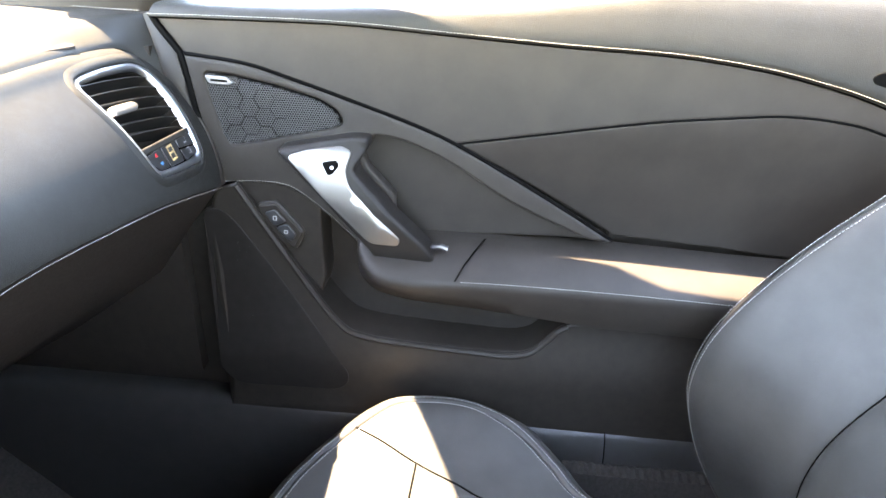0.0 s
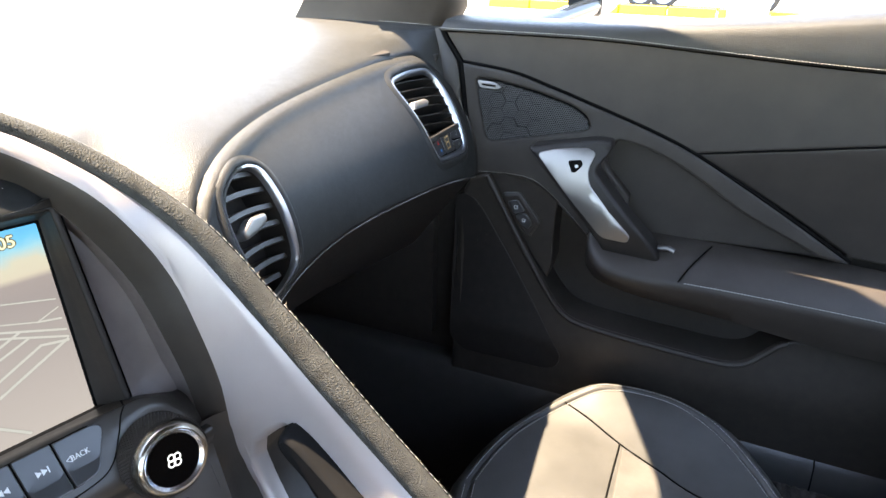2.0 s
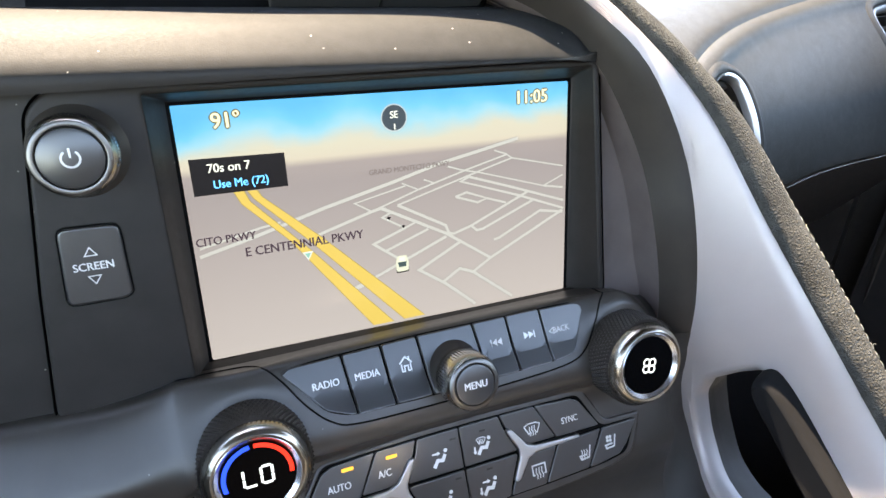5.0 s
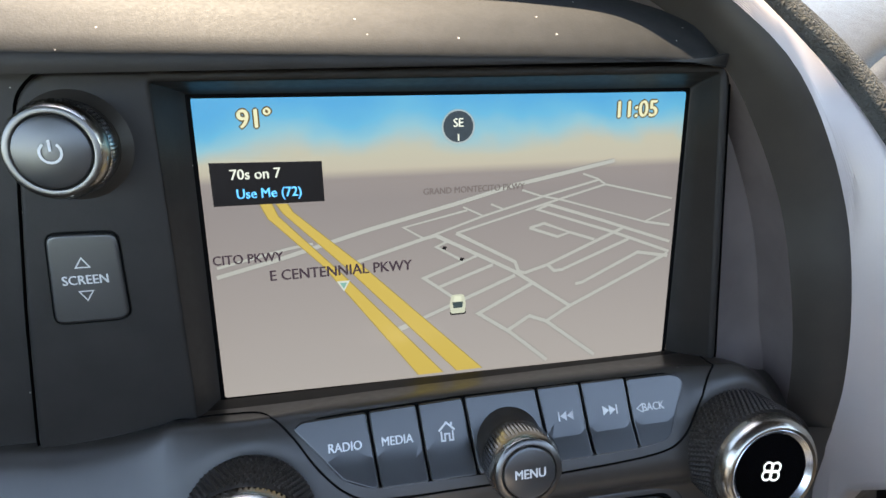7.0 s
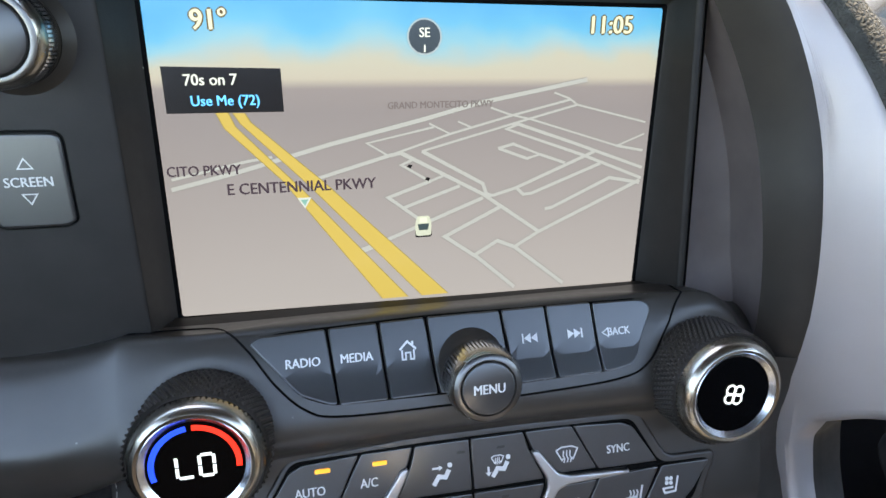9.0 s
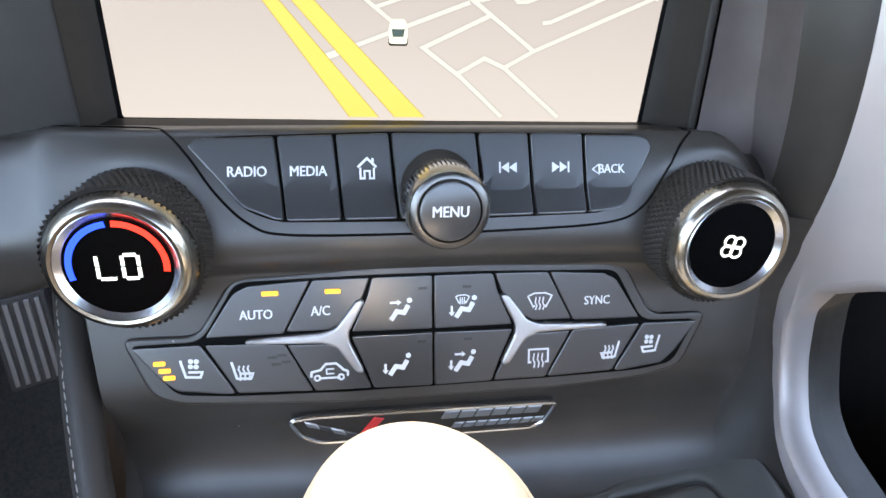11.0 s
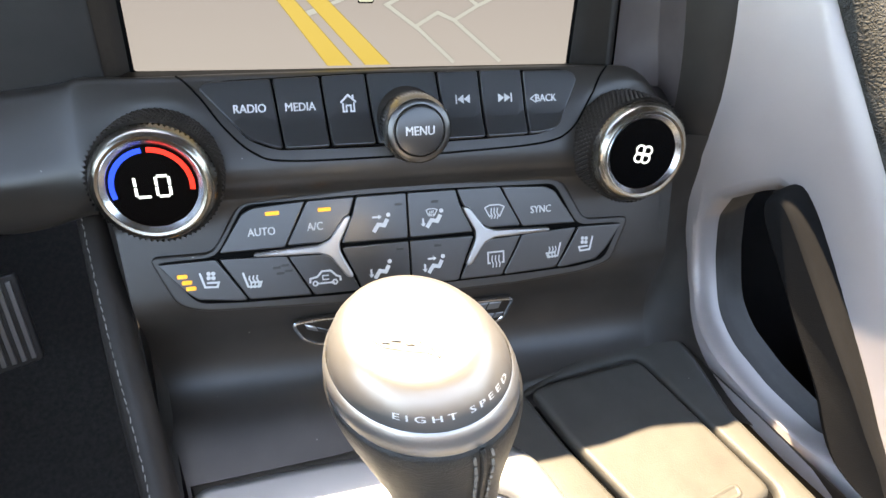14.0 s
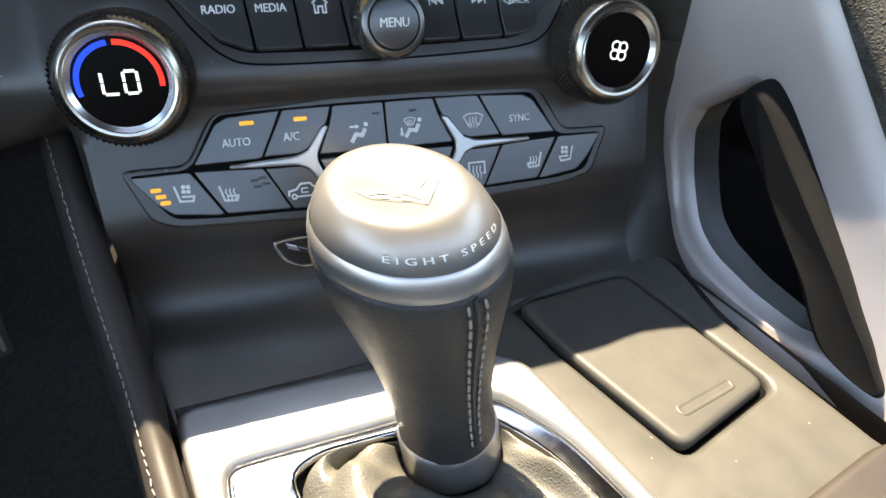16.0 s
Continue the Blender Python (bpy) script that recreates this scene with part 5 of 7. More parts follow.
def seat_sign(surf, x, y, bm, flip, fan):
    s = -1 if flip else 1
    stroke([(x - 3 * s, y + 3), (x - 1.6 * s, y - 2.6), (x + 2.8 * s, y - 2.9), (x + 3.4 * s, y - 1.2), (x - 0.8 * s, y - 1.0)], 0.8, surf, 2.2, bm)
    if fan:
        for a in range(4):
            blob(circle(x + 0.9 * s + 1.2 * math.cos(a * 1.571 + 0.7), y + 1.6 + 1.2 * math.sin(a * 1.571 + 0.7), 0.85, 8), surf, 2.2, bm)
    else:
        for d in (-0.6, 0.8, 2.2):
            stroke([(x + d * s, y + 1.6), (x + (d - 0.4) * s, y + 0.4), (x + (d + 0.3) * s, y - 1.0), (x + d * s, y - 3.4)], 0.55, surf, 2.2, bm)


def build_hvac(st):
    outer = rounded([(-91, -14.5), (-68, -14.5), (-57, 3.6), (-12, 6.0), (20, 6.0), (74, 4.4), (84, -14), (106, -14.5), (97, -34), (84, -37.5), (52, -39.6), (-22, -40), (-74, -37.4), (-83, -34)], 4)
    pl = part("climate_panel", panel(outer, HVAC, 0.9, 1.0, 30, -3), satin_plastic, st, "climate control panel with fourteen keys")
    outer = rounded([(-89.5, -15.9), (-67.5, -15.6), (-56, 3.2), (-12, 4.2), (20, 4.2), (71, 3.0), (81.5, -15.6), (103, -16), (94, -33.4), (80, -35.6), (48, -36.4), (-22, -37), (-60, -36), (-76, -34.6)], 4)
    part("key_gap", panel(inset_ccw(outer, 0.8), HVAC, 1.0, 0.2, 0, -2), gap_black, pl)
    tops, mids, bots = [0, 20.2, 39, 62.5], [0, 26, 48.2, 73.6, 95.2], [0, 20.2, 39.2, 63.6, 80]
    cells = []
    for s in (-1, 1):
        cells += [(s, [(0, 3), (tops[1], 3), (22.0, -3.6), (27.5, -15.6), (0, -15.8)], "upper_1"), (s, [(tops[1], 3), (tops[2], 2.8), (mids[2], -14.6), (34, -14.6), (29, -12), (22.6, -3.6)], "upper_2"), (s, [(tops[2], 2.8), (59, 1.6), (63.5, -0.6), (mids[3] - 0.5, -15.4), (mids[2], -15.2)], "upper_3"),
                  (s, [(0, -16.4), (27.5, -16.6), (22.4, -29), (bots[1], -35.3), (0, -35.6)], "lower_1"), (s, [(34, -18.6), (mids[2], -18.2), (bots[2], -35.1), (bots[1], -35.2), (23, -29), (29, -21.5)], "lower_2"), (s, [(mids[2], -18.0), (60, -17.4), (mids[3], -16.8), (bots[3], -34.2), (bots[2], -35)], "lower_3"), (s, [(mids[3] + 0.4, -16.8), (mids[4], -17), (87, -28), (82, -32.4), (bots[3] + 3, -34.4), (bots[3], -34.2)], "lower_4")]
    for s, shape, name in cells:
        c = [Vector((MID + s * x, y)) for x, y in shape]
        c = inset(circle_fix(c), 0.34)
        k = part("climate_key", panel(rounded(c, 0.9, 2), HVAC, 2.0, 0.4, 6, 0), button_plastic, pl, "", 20)
        bm = bmesh.new()
        if name == "upper_1":
            person(HVAC, -4.0 if s < 0 else 17.6, -8.6, bm, feet=s > 0, face=s < 0, screen=s > 0)
        elif name == "upper_2":
            if s < 0:
                lettering("A/C", 4.5, HVAC, -29.6, -7.8, 2.2, width=0.82, bm=bm)
            else:
                fan_screen(HVAC, 43.2, -7.4, bm, 1.0)
        elif name == "upper_3":
            lettering("AUTO" if s < 0 else "SYNC", 4.3, HVAC, -49.6 if s < 0 else 63.6, -8.2, 2.2, width=0.85, bm=bm)
        elif name == "lower_1":
            person(HVAC, -4.6 if s < 0 else 17.4, -27.4, bm, feet=True, face=s > 0)
        elif name == "lower_2":
            if s < 0:
                stroke([(-33.4, -30), (-33.2, -28.2), (-30.4, -27.6), (-28.6, -25.6), (-25.2, -25.6), (-23, -27.8), (-21.6, -28.4), (-21.6, -30)], 0.8, HVAC, 2.2, bm)
                stroke([(-31.0, -30.4), (-24, -30.4)], 0.7, HVAC, 2.2, bm)
                for cx in (-31.4, -23.8):
                    stroke(circle(cx, -30.3, 0.9, 10), 0.6, HVAC, 2.2, bm, closed=True)
                stroke([(-26, -27.4), (-28.4, -27.4), (-28.4, -29), (-26, -29)], 0.5, HVAC, 2.2, bm)
            else:
                stroke([(39.8, -24.6), (46.6, -24.6), (46.6, -29.2), (45.6, -29.2)], 0.7, HVAC, 2.2, bm)
                stroke([(39.8, -24.3), (39.8, -29.2), (40.8, -29.2)], 0.7, HVAC, 2.2, bm)
                for dx in (-1.5, 0, 1.5):
                    stroke([(43.2 + dx, -26), (42.9 + dx, -28.2), (43.5 + dx, -29.6), (43.2 + dx, -31.2)], 0.5, HVAC, 2.2, bm)
        elif name == "lower_3":
            seat_sign(HVAC, -55 if s < 0 else 69.4, -26.2, bm, s > 0, False)
        else:
            seat_sign(HVAC, -70.4 if s < 0 else 84.4, -24.8, bm, s > 0, True)
        part("key_print", bm, print_white, k)
    # small lit bars
    for x, y, w in ((-45.1, -1.4, 5.2), (-25.6, -1.4, 5.0), (-79.6, -22.6, 3.6), (-78.2, -25.0, 3.6), (-77.0, -27.4, 3.6)):
        part("lamp_bar", panel(rounded([(x - w / 2, y - 0.75), (x + w / 2, y - 0.75), (x + w / 2, y + 0.75), (x - w / 2, y + 0.75)], 0.4, 2), HVAC, 2.4, 0.2, 0, 1.6), glow_amber, pl, "lit amber bar")
    for x, y in ((-45.4, -22.6), (-44.2, -24.9), (-42.2, -21.9), (-41.0, -24.2), (3.4, -1.6), (18.2, -1.6), (3.0, -19.6), (18.6, -19.6)):
        part("unlit_bar", panel(rounded([(x - 1.5, y - 0.5), (x + 1.5, y - 0.5), (x + 1.5, y + 0.5), (x - 1.5, y + 0.5)], 0.3, 2), HVAC, 2.15, 0.1, 0, 1.6, steps=1), mesh_black, pl)
    # three-armed satin trims
    for s in (-1, 1):
        bm = bmesh.new()
        shape = [(60, -16.0), (60.4, -16.8), (60, -17.6), (36, -18.4), (31.8, -20.0), (25.8, -28.8), (23.6, -29.2), (23.2, -28.0), (27.6, -18.4), (27.6, -15.0), (22.6, -5.4), (23.2, -4.4), (25.2, -4.6), (31.8, -13.4), (36, -15.0)]
        c = circle_fix([Vector((MID + s * x, y)) for x, y in shape])
        part("trim", panel(rounded(c, 0.8, 2), HVAC, 3.4, 0.8, 0, 0.5), silver, pl, "satin silver three-armed trim")


def build_dial(st, u, w, z, kind):
    surf = stack_plane(w, z, 17, u)
    d = part("dial", lathe([(25.0, -29.4), (24.2, -25.8), (23.4, -25.0), (20.2, -25.3)], surf, 64), satin_plastic, st, "temperature dial with lit ring" if kind == "temp" else "fan dial with lit symbol", 60)
    part("grip", lathe([(20.6, -25.4), (21.2, -22), (20.9, -7), (20.0, -5.6)], surf, 72), hard_plastic, d)
    bm = bmesh.new()
    for j in range(10):
        for i in range(72):
            a, h = 2 * math.pi * (i + 0.5 * (j % 2)) / 72, -23.6 + j * 1.9
            q = [(a - 0.036, h), (a, h - 1.3), (a + 0.036, h), (a, h + 1.3)]
            vs = [bm.verts.new(surf(21.0 * math.cos(x), 21.0 * math.sin(x), y)) for x, y in q]
            tip = bm.verts.new(surf(21.8 * math.cos(a), 21.8 * math.sin(a), h))
            for k in range(4):
                bm.faces.new((vs[k], vs[(k + 1) % 4], tip))
    tagged(part("knurling", bm, hard_plastic, d, "", 10), kind="stuff")
    part("rim", lathe([(20.0, -5.8), (19.7, -4.4), (19.0, -2.2), (18.0, -0.8), (16.8, -0.2), (15.9, -0.4)], surf), champagne, d, "polished warm metal rim")
    part("ring", lathe([(15.9, -0.5), (15.6, -0.3), (14.1, -1.7), (13.9, -1.9)], surf), chrome, d, "bright bevelled ring")
    f = part("dial_face", lathe([(14.1, -1.8), (0, -1.8)], surf), piano, d)
    h = -1.45
    if kind == "temp":
        def arc(a0, a1):
            return [(12.2 * math.cos(radians(a0 + (a1 - a0) * k / 16)), 12.2 * math.sin(radians(a0 + (a1 - a0) * k / 16))) for k in range(17)]
        part("cold_arc", stroke(arc(197, 97), 1.7, surf, h), glow_blue, f)
        part("warm_arc", stroke(arc(90, -8), 1.7, surf, h), glow_red, f)
        letter_l = [((-5.2, 3.2), (-5.2, 0.2)), ((-5.2, -0.2), (-5.2, -3.2)), ((-4.8, -3.4), (-0.9, -3.4))]
        letter_o = [((1.2, 3.2), (1.2, 0.2)), ((1.2, -0.2), (1.2, -3.2)), ((5.2, 3.2), (5.2, 0.2)), ((5.2, -0.2), (5.2, -3.2)), ((1.6, 3.4), (4.8, 3.4)), ((1.6, -3.4), (4.8, -3.4))]
        for letter in (letter_l, letter_o):
            for p, q in letter:
                part("segment", stroke([p, q], 0.95, surf, h), glow_white, f)
    else:
        bm = bmesh.new()
        for k in range(4):
            a = k * math.pi / 2 + 0.6
            cx, cy = 2.2 * math.cos(a), 2.2 * math.sin(a)
            stroke(circle(cx, cy, 1.75, 14), 0.75, surf, h, bm, closed=True)
        part("fan_symbol", bm, glow_white, f)


def build_menu_knob(st):
    surf = stack_plane(56.3, 22.4, 21, 7.8)
    k = part("menu_knob", lathe([(13.5, -26), (12.4, -22), (11.6, -20), (11.4, -16)], surf), hard_plastic, st, "menu knob with a polished edge", 60)
    part("rim", lathe([(11.4, -16), (12.0, -12), (12.2, -4), (11.8, -2.2), (11.0, -0.8)], surf), champagne, k)
    part("front_ring", lathe([(11.0, -0.8), (10.2, -0.2), (9.2, -0.1), (8.8, -0.6)], surf), dark_chrome, k)
    bm = bmesh.new()
    for i in range(60):
        a = 2 * math.pi * i / 60
        rows = [[bm.verts.new(surf(r * math.cos(a + d), r * math.sin(a + d), h)) for d in (-0.028, 0.0, 0.028)] for h, r in ((-13, 12.0), (-12, 12.5), (-5, 12.5), (-3, 11.9))]
        for x, y in zip(rows, rows[1:]):
            strip(bm, x, y, False)
    tagged(part("knurled_edge", bm, chrome, k), kind="stuff")
    part("cap", lathe([(8.8, -0.7), (8.4, 0.3), (7.6, 0.6), (0, 0.7)], surf), button_plastic, k)
    part("key_print", lettering("MENU", 4.4, surf, 0, 0, 0.9, width=0.86), print_white, k)


def build_power_knob(st):
    a, b = -119.5, 43.0
    surf = frame_surf(BEZEL(a, b, 17), U, BEZEL(0, 1000) - BEZEL(0, 0), (BEZEL(0, 0, 1000) - BEZEL(0, 0, 0)))
    k = part("power_knob", lathe([(16, -17), (14.4, -15.5), (13.2, -14)], surf), hard_plastic, st, "volume knob with a ridged chrome edge", 60)
    part("rim", lathe([(13.0, -16), (13.2, -12), (13.3, -3.4), (12.9, -1.6), (12.0, -0.4)], surf), champagne, k, "polished metal edge")
    bm = bmesh.new()
    for i in range(76):
        a = 2 * math.pi * i / 76
        rows = [[bm.verts.new(surf(r * math.cos(a + d), r * math.sin(a + d), h)) for d in (-0.026, 0.0, 0.026)] for h, r in ((-11, 13.2), (-10, 13.75), (-5, 13.75), (-4, 13.2))]
        for x, y in zip(rows, rows[1:]):
            strip(bm, x, y, False)
    tagged(part("knurled_edge", bm, chrome, k), kind="stuff")
    part("front_ring", lathe([(12.0, -0.4), (11.4, -0.1), (10.4, -0.3), (10.0, -0.9)], surf), dark_chrome, k)
    part("cap", lathe([(10.0, -1.0), (9.6, 0.2), (8.6, 0.6), (0, 0.5)], surf), button_plastic, k)
    arc = [(2.7 * math.cos(radians(t)), 2.7 * math.sin(radians(t))) for t in range(125, 416, 15)]
    bm = stroke(arc, 0.7, surf, 0.9)
    stroke([(0, 3.4), (0, 0.3)], 0.7, surf, 0.9, bm)
    part("key_print", bm, print_white, k)


def build_plaque(st):
    surf = stack_plane(61.5, -66.5, 2, 5.5)
    c = rounded([(-48, 6), (-40, 7.5), (42, 7), (48, 6.5), (45, -5), (40, -8), (-38, -8), (-44, -4)], 3)
    p = part("plaque", panel(c, surf, 1.0, 0.5, 0, -2), hard_plastic, st, "small chrome-framed name plate with unreadable lettering")
    line = circle_fix(inset_ccw(c, 0.4))
    part("frame_line", tube([surf(q.x, q.y, 1.2) for q in line + line[:2]], 0.0009, 8), chrome, p, "thin chrome frame")
    for y, high, wide, count, x0 in ((3.0, 2.0, 5.4, 6, 6.0), (-3.2, 1.5, 3.6, 8, 10.0)):
        for k in range(count):
            x = x0 + k * (wide + 0.7)
            part("lettering_bar", panel([(x - 0.6, y - high), (x + wide - 0.6, y - high), (x + wide + 0.6, y + high), (x + 0.6, y + high)], surf, 1.5, 0.3, 0, 0.8, steps=1), surround_silver, p)
    for k, (x, y) in enumerate(((-40, 2.4), (-35.5, 0.2), (-31, -2.2), (-26.5, -4.4))):
        part("flag_check", panel([(x - 2.6, y + 2.6), (x + 1.6, y + 0.6), (x + 2.6, y - 2.2), (x - 1.6, y - 0.4)], surf, 1.6, 0.3, 0, 0.8, steps=1), vent_silver if k % 2 == 0 else button_plastic, p)
    part("red_flag", panel([(-24, -5.0), (-20, -4.2), (-15, 3.6), (-18.5, 4.6)], surf, 1.6, 0.3, 0, 0.8, steps=1), red_print, p)


# ---- the arch that frames the stack ----
C2 = [(-0.163, 0.506, 0.835), (-0.054, 0.467, 0.839), (0.0104, 0.4406, 0.8355), (0.0437, 0.4144, 0.832), (0.068, 0.386, 0.8195), (0.0865, 0.372, 0.8065), (0.104, 0.351, 0.783), (0.1185, 0.334, 0.744), (0.1215, 0.3215, 0.706), (0.125, 0.3155, 0.667), (0.126, 0.315, 0.634)]
C1 = [(-0.166, 0.49, 0.85), (-0.061, 0.453, 0.854), (0.009, 0.43, 0.849), (0.052, 0.407, 0.838), (0.077, 0.39, 0.827), (0.099, 0.376, 0.81), (0.118, 0.35, 0.785), (0.13, 0.325, 0.757), (0.136, 0.293, 0.717), (0.138, 0.254, 0.674), (0.141, 0.216, 0.632), (0.144, 0.17, 0.583), (0.147, 0.125, 0.54), (0.149, 0.085, 0.5)]
INNER = C2 + [(0.133, 0.316, 0.600), (0.131, 0.301, 0.573), (0.122, 0.281, 0.556), (0.115, 0.254, 0.549), (0.114, 0.220, 0.546), (0.121, 0.172, 0.540), (0.130, 0.125, 0.524), (0.133, 0.095, 0.505)]


def build_side_wall(st):
    """Dark band and inner wall between the arch and the bezel."""
    c2 = resample(curve(C2, 8), 60)
    away = []
    for i, p in enumerate(c2):
        f = i / 59
        s = max(0, min(1, (f - 0.45) / 0.25))
        slim = 1 - 0.15 * ease(i, 42, 57)
        away.append(Vector((-0.003 - 0.008 * s, 0.009 + 0.008 * s, -0.014 + 0.010 * s)) * slim)
    c3 = [p + d for p, d in zip(c2, away)]
    rows = [c2, [p.lerp(q, 0.08) + Vector((-0.0012, 0, 0.0)) for p, q in zip(c2, c3)], [p.lerp(q, 0.5) + Vector((-0.001, -0.0008, 0)) for p, q in zip(c2, c3)], [p.lerp(q, 0.92) for p, q in zip(c2, c3)], c3]
    part("arch_band", loft(rows), hard_plastic, st, "dark curved band inside the arch", 50)
    low = [k for k in range(26, 60)]
    edge = resample([BEZEL(88, 60, -3), BEZEL(93.5, 52, -3), BEZEL(97, 0, -3), BEZEL(100, -50, -3), BEZEL(103, -60, 4), BEZEL(106, -72, 14)], len(low))
    rows = []
    for t in (0, 0.15, 0.4, 0.7, 0.9, 1.0):
        rows.append([c3[k].lerp(e, t) + Vector((0.012 * math.sin(math.pi * t), 0.010 * math.sin(math.pi * t), 0)) for k, e in zip(low, edge)])
    part("inner_wall", loft(rows), wall_plastic, st, "satin inner wall beside the screen", 60)


def build_hood(st):
    """The ledge over the screen, with the warning keys behind it."""
    rows, face = [], []
    for u in range(-170, 101, 10):
        k = max(0, u - 50) / 50
        drop = 7 * k ** 2 + 0.025 * (u + 40)
        tuck = 6 * k + 16 * max(0, (u - 80) / 20) ** 1.5
        rows.append([stack(u, w - tuck, z - drop) for w, z in ((6.0, 142.6), (5.4, 143.8), (1, 147.2), (-5, 151.4), (-11, 154.4), (-17, 156.3), (-24, 157.6), (-31, 158.2), (-34, 157), (-42, 150))])
        low = 139.3 + 0.35 * k
        face.append([stack(u, w - tuck, z) for w, z in ((5.0, 143.2 - drop), (5.6, 142.4 - drop), (6.1, (141.6 - drop + low) / 2), (5.9, low), (-4, low - 1.2))])
    part("hood_front", loft(face), soft_plastic, st, "smooth strip above the screen's frame", 50)
    part("hood", loft(rows), dusty_plastic, st, "grained hood over the screen, dusty", 50)
    surf = stack_plane(-35, 166, 40)
    strip_part = part("key_strip", panel(rounded([(-130, -8), (48, -8), (52, -3), (20, 12), (-20, 17), (-130, 17)], 3), surf, -8, 0.5, 0, -14), gap_black, st, "strip of warning keys under the arch")
    for q in ([(-46, -7), (-1, -7), (-8, 13), (-20, 15), (-46, 16)], [(0, -7), (46, -6.5), (48, -3), (24, 8), (-7, 13)]):
        part("warning_key", panel(rounded(q, 1.5), surf, 2, 1.0, 0, -9), button_plastic, strip_part)
    bm = lettering("PASS", 5.0, surf, -18, 9.5, 2.3, width=0.9)
    lettering("AIR BAG", 5.0, surf, -18, 4.5, 2.3, width=0.9, bm=bm)
    part("key_print", bm, print_white, strip_part)
    part("off_lamp", lettering("OFF", 4.6, surf, -8, -3.2, 2.3, width=0.9), glow_amber, strip_part)
    part("hazard_mark", blob([(14, -2), (25, -2), (19.5, 6.5)], surf, 2.3), red_print, strip_part)
    # underside of the arch over the keys
    c2 = resample(curve(C2[:6], 8), 30)
    back = [stack(-160 + 225 * i / 29, -48, 176 - 10 * (i / 29) ** 2) for i in range(30)]
    c3 = [p + Vector((-0.004, 0.012, -0.016)) for p in c2]
    part("arch_underside", loft([c3, [a.lerp(b, 0.5) + Vector((0, 0.01, 0.0)) for a, b in zip(c3, back)], back]), hard_plastic, st, "", 60)


build_stack()


ARCH_IN, ARCH_OUT = resample(curve(INNER, 8), 121), resample(curve(C1, 8), 121)


def plate(s, t, h=0.0):
    """The satin panel of the arch: s along it from the dash (0) to the tunnel (1), t from its inner (0) to its padded edge (1)."""
    k = min(max(s, 0), 1) * 120
    i = min(int(k), 119)
    a, b = ARCH_IN[i].lerp(ARCH_IN[i + 1], k - i), ARCH_OUT[i].lerp(ARCH_OUT[i + 1], k - i)
    p = a.lerp(b, min(max(t, 0), 1))
    n = (ARCH_OUT[i + 1] - ARCH_OUT[i]).cross(b - a).normalized()
    return p + n * (h * 0.001 + 0.0015 * math.sin(math.pi * t) - 0.004 * max(0, (t - 0.86) / 0.14) ** 1.6)


